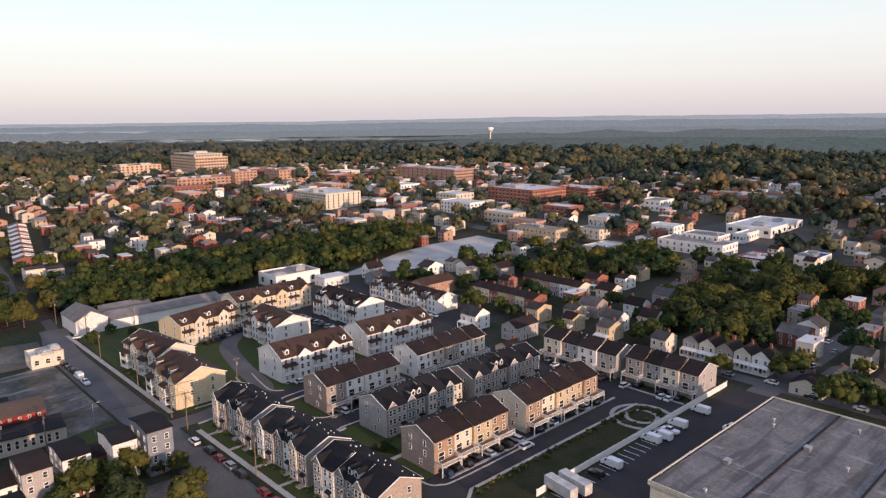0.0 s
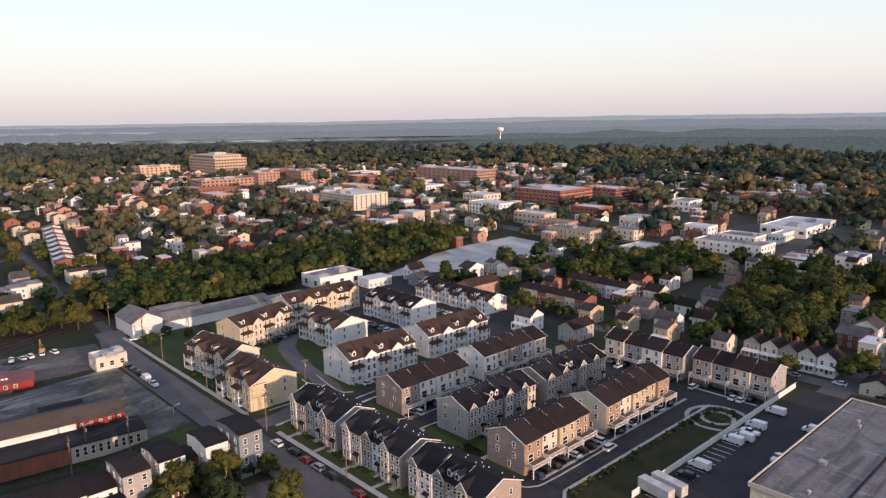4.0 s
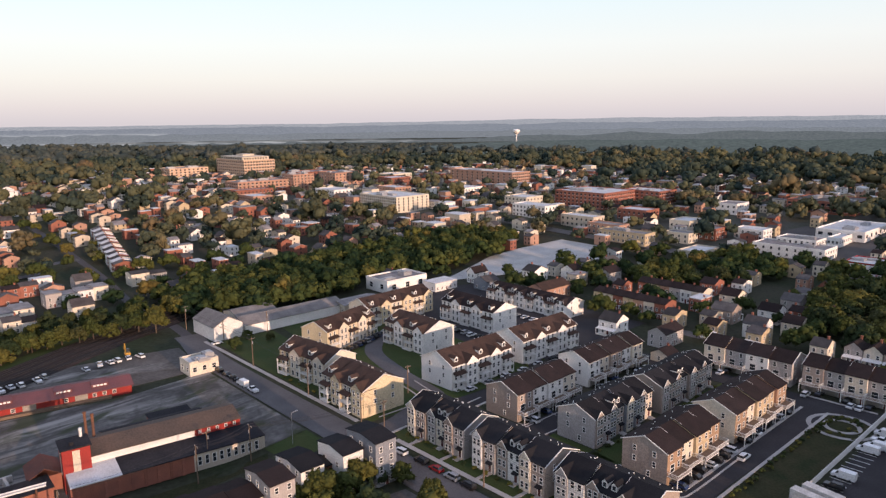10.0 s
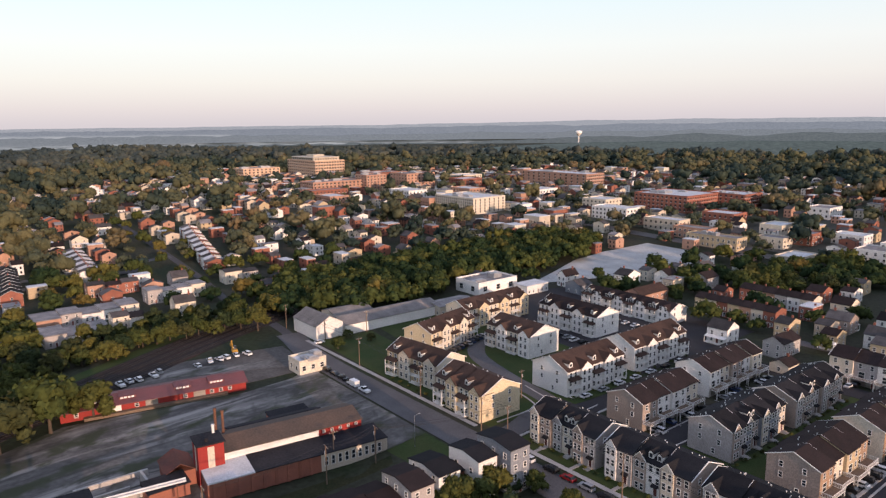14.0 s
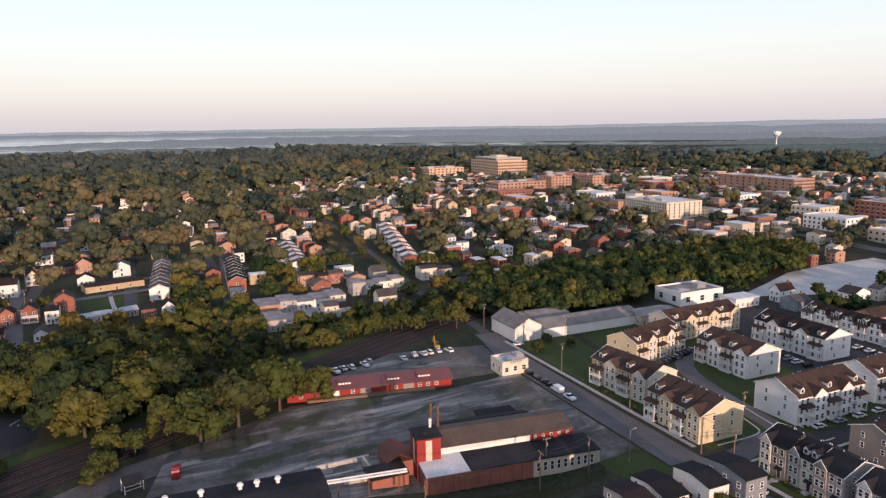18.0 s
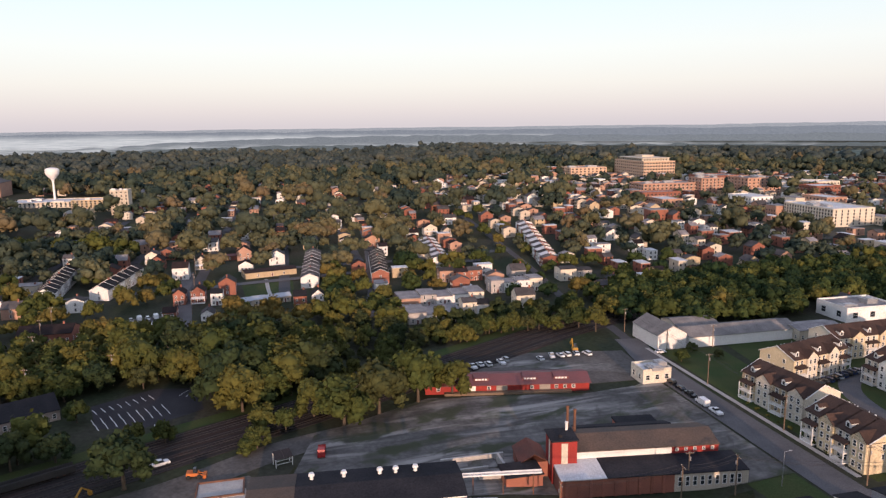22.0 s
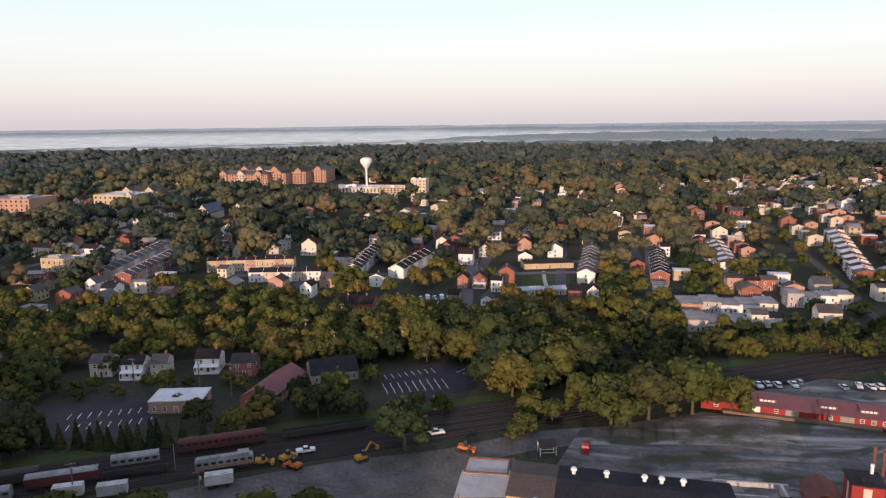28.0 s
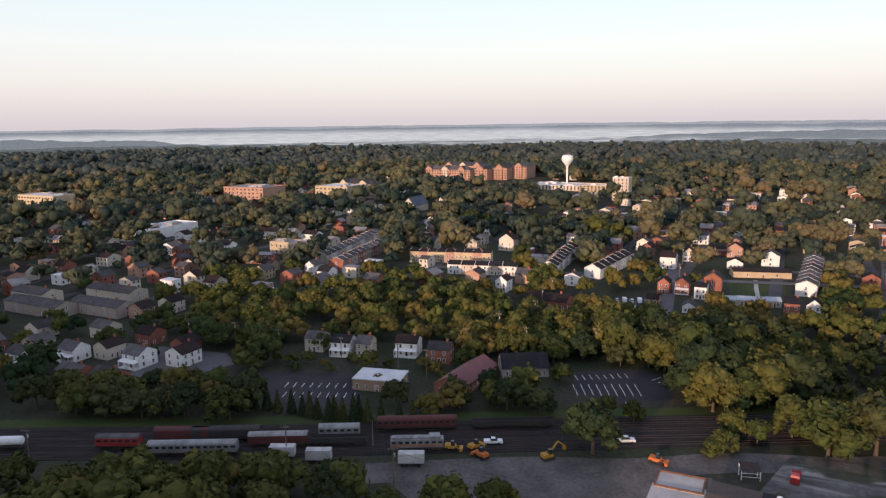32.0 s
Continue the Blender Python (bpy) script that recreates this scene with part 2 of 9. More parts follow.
M_TAN = mat("tan_siding", (0.50, 0.40, 0.26), (0.43, 0.34, 0.22), scale=0.6, fine=3, per_object=0.1, lines=(7, 0.35, "Z"))
M_YELLOW = mat("pale_yellow_siding", (0.62, 0.52, 0.35), (0.54, 0.45, 0.30), scale=0.6, fine=3, per_object=0.08, lines=(7, 0.35, "Z"))
M_GREY = mat("grey_siding", (0.41, 0.38, 0.362), (0.35, 0.325, 0.31), scale=0.6, fine=3, per_object=0.12, lines=(7, 0.35, "Z"))
M_TAUPE = mat("taupe_siding", (0.37, 0.305, 0.26), (0.32, 0.262, 0.225), scale=0.6, fine=3, per_object=0.12, lines=(7, 0.35, "Z"))
M_BLUEG = mat("blue_grey_siding", (0.205, 0.222, 0.25), (0.17, 0.185, 0.21), scale=0.6, fine=3, per_object=0.12, lines=(7, 0.35, "Z"))
M_BRICK = mat("red_brick", (0.30, 0.115, 0.075), (0.22, 0.09, 0.065), scale=0.9, fine=6, per_object=0.2, bump=0.3)
M_BRICK2 = mat("orange_brick", (0.44, 0.265, 0.19), (0.36, 0.21, 0.15), scale=0.7, fine=4, per_object=0.1, bump=0.3)
M_TANBRICK = mat("tan_brick", (0.33, 0.225, 0.15), (0.27, 0.18, 0.12), scale=0.9, fine=6, per_object=0.1, bump=0.3)
M_STONE = mat("pale_stone", (0.55, 0.48, 0.38), (0.46, 0.40, 0.32), scale=0.7, fine=4, per_object=0.1)
M_PEACH = mat("peach_stone", (0.60, 0.42, 0.29), (0.50, 0.34, 0.24), scale=0.7, fine=4, per_object=0.1)
M_REDW = mat("red_painted_boards", (0.31, 0.036, 0.03), (0.24, 0.032, 0.027), scale=0.8, fine=4, lines=(4, 0.4, "X"))
M_TRIM = mat("white_trim_paint", (0.78, 0.77, 0.74), (0.7, 0.69, 0.66), scale=2, fine=8, rough=0.6)
M_GLASS = mat("window_glass", (0.02, 0.025, 0.03), (0.035, 0.04, 0.045), scale=0.5, rough=0.12, spec=0.6)
M_DOOR = mat("painted_door", (0.12, 0.04, 0.035), (0.1, 0.035, 0.03), rough=0.5, per_object=0.5)
M_GDOOR = mat("garage_door_paint", (0.30, 0.27, 0.24), (0.25, 0.23, 0.2), rough=0.6, lines=(2.2, 0.4, "Z"))
M_WOOD = mat("weathered_pole_wood", (0.20, 0.14, 0.095), (0.14, 0.10, 0.07), scale=3, fine=12)
M_STEEL = mat("galvanised_steel", (0.45, 0.45, 0.46), (0.36, 0.36, 0.37), scale=2, rough=0.45, metal=0.6)
M_RAIL = mat("rusty_rail", (0.075, 0.060, 0.052), (0.05, 0.04, 0.036), scale=1, fine=4, rough=0.5, metal=0.3)
M_TIE = mat("dark_sleeper_wood", (0.026, 0.021, 0.019), (0.036, 0.03, 0.026), scale=1, fine=4)
M_RUST = mat("rusty_steel", (0.18, 0.08, 0.045), (0.11, 0.06, 0.045), scale=1, fine=4, rough=0.8)
M_DARK = mat("dark_iron", (0.03, 0.03, 0.03), (0.045, 0.04, 0.038), scale=1, fine=4, rough=0.6)
M_TYRE = mat("black_rubber", (0.02, 0.02, 0.02), rough=0.8)
M_BARK = mat("bark", (0.10, 0.075, 0.055), (0.07, 0.055, 0.04), scale=3, fine=10, bump=0.5)
M_LEAF = leafy("green_foliage", (0.034, 0.050, 0.016), (0.062, 0.070, 0.019), (0.100, 0.090, 0.023))
M_LEAFD = leafy("dark_green_foliage", (0.019, 0.034, 0.016), (0.034, 0.046, 0.018), (0.056, 0.057, 0.021))
def woodland(name, tones, fine, island):
    """Foliage of many joined trees: each tree takes its own tone, dark green to olive and rust."""
    m = mat(name, (1.0, 1.0, 1.0), (0.72, 0.76, 0.8), scale=0.5, fine=fine, rough=0.95, spec=0.05, per_island=island)
    n, l = m.node_tree.nodes, m.node_tree.links
    b = n["Principled BSDF"]
    src = b.inputs["Base Color"].links[0].from_socket
    at, rp, mx = n.new("ShaderNodeAttribute"), n.new("ShaderNodeValToRGB"), n.new("ShaderNodeMix")
    at.attribute_name = "tint"
    e = rp.color_ramp.elements
    while len(e) < len(tones):
        e.new(0.5)
    for k, c in enumerate(tones):
        e[k].position, e[k].color = k / (len(tones) - 1), (*c, 1)
    mx.data_type, mx.blend_type = "RGBA", "MULTIPLY"
    mx.inputs["Factor"].default_value = 1.0
    l.new(at.outputs["Fac"], rp.inputs[0]), l.new(rp.outputs[0], mx.inputs["A"]), l.new(src, mx.inputs["B"])
    l.new(mx.outputs["Result"], b.inputs["Base Color"])
    return m


# town trees: haze put into the tones, bluer than the near wood
M_WOODS = woodland("hazed_woodland_foliage", ((0.029, 0.045, 0.038), (0.050, 0.065, 0.046), (0.082, 0.088, 0.052), (0.118, 0.112, 0.057), (0.155, 0.114, 0.063)), 0.9, 0.2)
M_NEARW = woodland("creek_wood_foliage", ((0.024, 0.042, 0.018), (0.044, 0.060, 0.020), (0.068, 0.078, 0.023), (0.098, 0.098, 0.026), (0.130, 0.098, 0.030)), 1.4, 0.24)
# distant woods: tones paler and bluer still, standing in for haze
M_WOODS2 = woodland("hazed_hillside_foliage", ((0.042, 0.055, 0.052), (0.056, 0.069, 0.060), (0.076, 0.084, 0.068), (0.094, 0.096, 0.070)), 0.05, 0.12)
M_YEL = mat("yellow_machine_paint", (0.45, 0.24, 0.03), (0.35, 0.18, 0.03), scale=1, fine=4, rough=0.6)
M_CARW = mat("white_car_paint", (0.72, 0.72, 0.72), (0.68, 0.68, 0.68), rough=0.25, spec=0.5)
M_CARS = mat("silver_car_paint", (0.33, 0.34, 0.35), (0.31, 0.32, 0.33), rough=0.25, spec=0.5)
M_CARK = mat("black_car_paint", (0.02, 0.02, 0.022), (0.018, 0.018, 0.02), rough=0.2, spec=0.5)
M_CARR = mat("red_car_paint", (0.30, 0.02, 0.02), (0.26, 0.02, 0.02), rough=0.25, spec=0.5)
M_CARB = mat("blue_car_paint", (0.03, 0.05, 0.12), (0.03, 0.045, 0.1), rough=0.25, spec=0.5)
M_LAMP = mat("pale_lamp_glass", (0.6, 0.6, 0.58), rough=0.2)

# ---- geometry helpers ----
CT, ST = math.cos(TH), math.sin(TH)


def uv(u, v):
    """The town's street grid to east and north."""
    return u * CT - v * ST, u * ST + v * CT


def relief(x, y):
    """Height of the land: level near by, low rises far off, and an unseen wooded hill added to the south for shade."""
    far = max(0.0, min(1.0, (math.hypot(x + 50, y) - 1150) / 900))
    roll = far * (14 * noise.noise((x * 0.0013, y * 0.0013, 3.0)) + 6 * noise.noise((x * 0.004, y * 0.004, 8.0)))
    roll *= max(0.0, min(1.0, (2500 - math.hypot(x + 50, y)) / 300))
    roll -= 22 * max(0.0, min(1.0, (math.hypot(x + 50, y) - 2490) / 120))
    s, p = x * 0.616 - y * 0.788, x * 0.788 + y * 0.616
    shade_hill = 50 * math.exp(-((s - 115) ** 2) / (2 * 46.0 ** 2)) * max(0.0, min(1.0, (-80 - p) / 70)) if p < -80 else 0.0   # unseen wooded hill south of the railway, added to cast shade
    uu, vv = x * 0.7314 + y * 0.682, -x * 0.682 + y * 0.7314
    dip = -2.8 * math.exp(-((uu - 20) / 30) ** 4 - ((vv - 214) / 42) ** 4) if abs(uu - 24) < 70 and abs(vv - 214) < 80 else 0.0   # the works lie in a hollow
    r, b = math.hypot(x + 50, y), math.degrees(math.atan2(-(x + 50), y))
    k, m = max(0.0, min(1.0, (r - 400) / 360)), max(0.0, min(1.0, (40 - b) / 12)) if abs(b) < 100 else 0.0
    town = 15.5 * k * k * (3 - 2 * k) * m * m * (3 - 2 * m)   # the town climbs a low hill
    return town + dip + shade_hill + roll + 10 * math.exp(-((x + 1150) ** 2 + (y - 420) ** 2) / (2 * 200.0 ** 2))


T_ = np.linspace(-1, 1, 210)
AXIS = [float(v) for v in np.sign(T_) * (np.abs(T_) * 0.15 + np.abs(T_) ** 3 * 0.85) * 4850]
from mathutils.geometry import tessellate_polygon
RELIEF = [[relief(x, y) for y in AXIS] for x in AXIS]


def gz(x, y):
    """Height of the ground sheet at a place."""
    i = max(0, min(len(AXIS) - 2, bisect_right(AXIS, x) - 1))
    j = max(0, min(len(AXIS) - 2, bisect_right(AXIS, y) - 1))
    a, b = (x - AXIS[i]) / (AXIS[i + 1] - AXIS[i]), (y - AXIS[j]) / (AXIS[j + 1] - AXIS[j])
    return (RELIEF[i][j] * (1 - a) + RELIEF[i + 1][j] * a) * (1 - b) + (RELIEF[i][j + 1] * (1 - a) + RELIEF[i + 1][j + 1] * a) * b


def bisect_right(row, x):
    lo, hi = 0, len(row)
    while lo < hi:
        mid = (lo + hi) // 2
        lo, hi = (lo, mid) if x < row[mid] else (mid + 1, hi)
    return lo


class Geo:
    """Collects faces, each with a slot number, into one mesh."""

    def __init__(self):
        self.v, self.f, self.m = [], [], []

    def face(self, pts, slot=0):
        k = len(self.v)
        self.v += [tuple(p) for p in pts]
        self.f.append(tuple(range(k, k + len(pts))))
        self.m.append(slot)

    def hull(self, bottom, top, slot=0, base=True):
        """A prism between two rings of equal length."""
        k, n = len(self.v), len(bottom)
        self.v += [tuple(p) for p in bottom] + [tuple(p) for p in top]
        for i in range(n):
            j = (i + 1) % n
            self.f.append((k + i, k + j, k + n + j, k + n + i))
            self.m.append(slot)
        self.f.append(tuple(k + n + i for i in range(n)))
        self.m.append(slot)
        if base:
            self.f.append(tuple(k + n - 1 - i for i in range(n)))
            self.m.append(slot)

    def box(self, x0, y0, z0, x1, y1, z1, slot=0):
        r = [(x0, y0), (x1, y0), (x1, y1), (x0, y1)]
        self.hull([(x, y, z0) for x, y in r], [(x, y, z1) for x, y in r], slot)

    def cyl(self, x, y, z0, z1, r0, r1=None, n=10, slot=0):
        r1 = r0 if r1 is None else r1
        a = [2 * math.pi * i / n for i in range(n)]
        self.hull([(x + r0 * math.cos(t), y + r0 * math.sin(t), z0) for t in a], [(x + r1 * math.cos(t), y + r1 * math.sin(t), z1) for t in a], slot)

    def rod(self, a, b, r, n=6, slot=0, r1=None):
        a, b = Vector(a), Vector(b)
        d = (b - a).normalized()
        s = d.cross(Vector((0, 0, 1)) if abs(d.z) < 0.9 else Vector((1, 0, 0))).normalized()
        t = d.cross(s)
        ring = [(math.cos(2 * math.pi * i / n), math.sin(2 * math.pi * i / n)) for i in range(n)]
        self.hull([a + (s * c + t * e) * r for c, e in ring], [b + (s * c + t * e) * (r1 or r) for c, e in ring], slot)

    def tube(self, pts, r, n=4, slot=0):
        """One bent rod through the points."""
        k = len(self.v)
        pts = [Vector(p) for p in pts]
        for i, p in enumerate(pts):
            d = (pts[min(i + 1, len(pts) - 1)] - pts[max(i - 1, 0)]).normalized()
            s = d.cross(Vector((0, 0, 1))).normalized()
            t = d.cross(s)
            self.v += [tuple(p + (s * math.cos(6.2832 * j / n) + t * math.sin(6.2832 * j / n)) * r) for j in range(n)]
        for i in range(len(pts) - 1):
            for j in range(n):
                a, b = k + i * n + j, k + i * n + (j + 1) % n
                self.f.append((a, b, b + n, a + n))
                self.m.append(slot)

    def gable(self, x0, x1, y0, y1, z, h, over=0.4, thick=0.22, slot=0, axis="x"):
        """A roof of two slopes with thickness; the ridge runs along axis."""
        if axis == "y":
            g = Geo()
            g.gable(y0, y1, x0, x1, z, h, over, thick)
            k = len(self.v)
            self.v += [(b, a, c) for a, b, c in g.v]
            self.f += [tuple(k + i for i in reversed(f)) for f in g.f]
            self.m += [slot] * len(g.f)
            return
        ym = (y0 + y1) / 2
        drop = h * over / (ym - y0)
        a, b = x0 - over * 0.7, x1 + over * 0.7
        for s, ye in ((1, y0 - over), (-1, y1 + over)):
            lo, hi = z - drop, z + h
            ring = [(a, ye, lo), (b, ye, lo), (b, ym, hi), (a, ym, hi)]
            if s < 0:
                ring = ring[::-1]
            self.hull(ring, [(x, y, c + thick) for x, y, c in ring], slot)

    def hip(self, x0, x1, y0, y1, z, h, over=0.4, slot=0):
        x0, x1, y0, y1 = x0 - over, x1 + over, y0 - over, y1 + over
        if x1 - x0 >= y1 - y0:
            i = (y1 - y0) / 2
            a, b = (x0 + i, (y0 + y1) / 2, z + h), (x1 - i, (y0 + y1) / 2, z + h)
        else:
            i = (x1 - x0) / 2
            a, b = ((x0 + x1) / 2, y0 + i, z + h), ((x0 + x1) / 2, y1 - i, z + h)
        p = [(x0, y0, z), (x1, y0, z), (x1, y1, z), (x0, y1, z)]
        self.face([(x, y, z - 0.2) for x, y, _ in p[::-1]], slot)
        for q, r in zip(p, p[1:] + p[:1]):
            self.face([(q[0], q[1], z - 0.2), (r[0], r[1], z - 0.2), r, q], slot)
        if x1 - x0 >= y1 - y0:
            self.face([p[0], p[1], b, a], slot), self.face([p[2], p[3], a, b], slot)
            self.face([p[1], p[2], b], slot), self.face([p[3], p[0], a], slot)
        else:
            self.face([p[1], p[2], b, a], slot), self.face([p[3], p[0], a, b], slot)
            self.face([p[0], p[1], a], slot), self.face([p[2], p[3], b], slot)

    def walls(self, x0, x1, y0, y1, z0, z1, peak=0.0, axis="x", slot=0):
        """A closed block, its two ends drawn up to a gable's peak."""
        if not peak:
            return self.box(x0, y0, z0, x1, y1, z1, slot)
        if axis == "x":
            ym = (y0 + y1) / 2
            e = [[(x, y0, z0), (x, y1, z0), (x, y1, z1), (x, ym, z1 + peak), (x, y0, z1)] for x in (x0, x1)]
        else:
            xm = (x0 + x1) / 2
            e = [[(x1, y, z0), (x0, y, z0), (x0, y, z1), (xm, y, z1 + peak), (x1, y, z1)] for y in (y0, y1)]
        self.hull(e[0], e[1], slot)

    def mesh(self, name, mats):
        me = bpy.data.meshes.new(name)
        me.from_pydata(self.v, [], self.f)
        for m in mats if isinstance(mats, (list, tuple)) else [mats]:
            me.materials.append(m)
        if any(self.m):
            me.polygons.foreach_set("material_index", self.m)
        me.update()
        return me


SHARED = {}


def shared(key, make, mats):
    if key not in SHARED:
        g = Geo()
        make(g)
        SHARED[key] = g.mesh(key, mats)
    return SHARED[key]


def part(name, geo, material, parent, label="", at=(0, 0, 0), rz=0.0):
    """Links a Geo or a mesh as one mesh object under a thing or a part."""
    ob = new(name, geo.mesh(name, material) if isinstance(geo, Geo) else geo)
    ob.parent = parent
    ob.location = at
    if rz:
        ob.rotation_euler = (0, 0, rz)
    if label:
        ob["label"] = label
    return ob


def thing(name, x, y, rz, label, category, group="", kind="", z=None):
    ob = new(name)
    ob.empty_display_size = 0.5
    ob.location, ob.rotation_euler = (x, y, gz(x, y) if z is None else z), (0, 0, rz)
    return tagged(ob, label, category, group, kind)


def flat(name, geo, material, label, category, kind="structure"):
    return tagged(new(name, geo.mesh(name, material)), label, category, "", kind)


def window_mesh(w, h):
    """A framed sash window in one piece: frame proud of the wall, two panes set back."""
    def make(g):
        t, f, q = 0.12, -0.08, -0.01
        xs, zs = (-w / 2 - t, -w / 2, w / 2, w / 2 + t), (-h / 2 - t, -h / 2, -0.05, 0.05, h / 2, h / 2 + t)
        idx = {}

        def vert(x, y, z):
            k = (round(x, 4), round(y, 4), round(z, 4))
            if k not in idx:
                idx[k] = len(g.v)
                g.v.append(k)
            return idx[k]

        def add(pts, slot=0):
            g.f.append(tuple(vert(*p) for p in pts))
            g.m.append(slot)

        for i in range(3):
            for j in range(5):
                x0, x1, z0, z1 = xs[i], xs[i + 1], zs[j], zs[j + 1]
                if i == 1 and j in (1, 3):
                    add([(x0, q, z0), (x1, q, z0), (x1, q, z1), (x0, q, z1)], 1)
                    ring = [(x0, z0), (x1, z0), (x1, z1), (x0, z1)]
                    for (xa, za), (xb, zb) in zip(ring, ring[1:] + ring[:1]):
                        add([(xa, f, za), (xb, f, zb), (xb, q, zb), (xa, q, za)])
                else:
                    add([(x0, f, z0), (x1, f, z0), (x1, f, z1), (x0, f, z1)])
        ring = [(xs[0], zs[0]), (xs[3], zs[0]), (xs[3], zs[5]), (xs[0], zs[5])]
        for (xa, za), (xb, zb) in zip(ring, ring[1:] + ring[:1]):
            add([(xa, 0.03, za), (xb, 0.03, zb), (xb, f, zb), (xa, f, za)])
    return shared(f"window_{w}_{h}", make, [M_TRIM, M_GLASS])


def window(parent, x, y, z, rz=0.0, w=1.0, h=1.5):
    return part("window", window_mesh(w, h), None, parent, "", (x, y, z), rz)


# ---- the land ----
def land():
    n = len(AXIS)
    verts = [(AXIS[i], AXIS[j], RELIEF[i][j]) for i in range(n) for j in range(n)]
    faces = [(i * n + j, (i + 1) * n + j, (i + 1) * n + j + 1, i * n + j + 1) for i in range(n - 1) for j in range(n - 1)]
    me = bpy.data.meshes.new("ground")
    me.from_pydata(verts, [], faces)
    me.materials.append(M_GROUND)
    tagged(new("ground", me), "green and brown grassy land reaching to the horizon", "ground", "", "structure")


land()


def strip(g, pts, width, z, thick=0.04, slot=0):
    """A band of the given width along a line of points."""
    P = [Vector((x, y)) for x, y in pts]
    L, R = [], []
    for i, p in enumerate(P):
        d = (P[min(i + 1, len(P) - 1)] - P[max(i - 1, 0)]).normalized()
        s = Vector((-d.y, d.x)) * width / 2
        L.append(p + s), R.append(p - s)
    for i in range(len(P) - 1):
        q = [R[i], R[i + 1], L[i + 1], L[i]]
        g.hull([(a.x, a.y, gz(a.x, a.y) + z - thick) for a in q], [(a.x, a.y, gz(a.x, a.y) + z) for a in q], slot, False)


def sheet(g, pts, z, thick=0.05, slot=0):
    """A flat sheet; where the ground is uneven it is cut into small triangles that follow it."""
    hs = [gz(x, y) for x, y in pts]
    if max(hs) - min(hs) < 0.2:
        return g.hull([(x, y, h + z - thick) for (x, y), h in zip(pts, hs)], [(x, y, h + z) for (x, y), h in zip(pts, hs)], slot, False)
    span = max(max(p[k] for p in pts) - min(p[k] for p in pts) for k in (0, 1))
    P = [Vector((x, y, 0)) for x, y in pts]
    todo = [[P[i] for i in t] for t in tessellate_polygon([P])]
    while todo:
        t = todo.pop()
        e = [(t[k] - t[(k + 1) % 3]).length for k in range(3)]
        k = e.index(max(e))
        if e[k] > max(5.0, span / 45):
            m = (t[k] + t[(k + 1) % 3]) / 2
            todo += [[t[k], m, t[(k + 2) % 3]], [m, t[(k + 1) % 3], t[(k + 2) % 3]]]
            continue
        if (t[1] - t[0]).cross(t[2] - t[0]).z < 0:
            t = t[::-1]
        g.face([(v.x, v.y, gz(v.x, v.y) + z) for v in t], slot)


def bend(pts, n=8):
    """A smooth line through the points."""
    P = [Vector(p) for p in pts]
    P = [P[0] * 2 - P[1]] + P + [P[-1] * 2 - P[-2]]
    out = []
    for a, b, c, d in zip(P, P[1:], P[2:], P[3:]):
        for i in range(n):
            t = i / n
            q = 0.5 * ((2 * b) + (c - a) * t + (2 * a - 5 * b + 4 * c - d) * t * t + (3 * b - a - 3 * c + d) * t ** 3)
            out.append((q.x, q.y))
    out.append(tuple(P[-2]))
    return out

# ---- roads, yards, lawns ----
MAIN = bend([uv(*p) for p in ((69, -60), (69, 60), (69, 180), (69, 260), (70, 300), (74.5, 326), (77, 356), (76, 397), (80, 432), (85, 480), (88, 560), (92, 700))], 5)
TRACK = bend([(-345, -130), (-319, -50), (-300, 0), (-277, 65), (-257, 123), (-241, 168), (-221, 228), (-200, 296), (-176, 345), (-120, 410)])


def ribbon(name, pts, width, material, label, category, z=0.06):
    g = Geo()
    strip(g, pts, width, z)
    return flat(name, g, material, label, category)


ribbon("road_main", MAIN[:27], 11, M_ASPH, "worn grey asphalt road beside the townhouses", "road", 0.13)
ribbon("road_beyond", MAIN[26:], 4.6, mat("street_asphalt", (0.075, 0.072, 0.074), (0.055, 0.053, 0.055), scale=0.4, fine=3, rough=0.9), "dark asphalt street between old terraces", "road", 0.07)
ribbon("pavement_main", [uv(78, v) for v in (-60, 60, 120, 190)], 1.6, M_CONC, "pale concrete pavement along the main road", "pavement", 0.16)
ribbon("pavement_upper", [uv(77.2, v) for v in (208, 240, 280, 318)], 1.6, M_CONC, "pale concrete pavement along the lawn", "pavement", 0.16)
CROSS = bend([uv(72, 199), uv(84, 199), uv(97, 203), uv(108, 206), uv(113, 232), uv(121, 258), uv(138, 272), uv(165, 277)])
ribbon("road_crescent", CROSS, 7, M_ASPH, "grey asphalt crescent street between the townhouses", "road", 0.09)
ribbon("road_inner", bend([uv(100, 203), uv(112, 196), uv(140, 195), uv(190, 196), uv(205, 196)]), 8, M_ASPHN, "dark asphalt street between townhouse rows", "road", 0.075)
ribbon("road_west_alley", [uv(102, v) for v in (60, 110, 150, 202)], 8, M_ASPHN, "dark asphalt alley behind the townhouses", "road", 0.08)
ribbon("road_mews", [uv(u, 166) for u in (102, 140, 196)], 9.5, M_ASPHN, "dark asphalt alley between the garages", "road", 0.085)
ribbon("road_south_alley", bend([uv(102, 108), uv(108, 115.5), uv(118, 117), uv(150, 116.5), uv(192, 116)]), 10.5, M_ASPHN, "dark asphalt lane in front of the garages", "road", 0.09)
ribbon("road_east_alley", [uv(192, v) for v in (98, 130, 170, 196)], 9, M_ASPHN, "dark asphalt lane in front of the garages", "road", 0.095)
ribbon("road_parking", [uv(u, 86) for u in (60, 140, 222)], 19, M_ASPHN, "dark asphalt car park beside the warehouse", "road", 0.06)
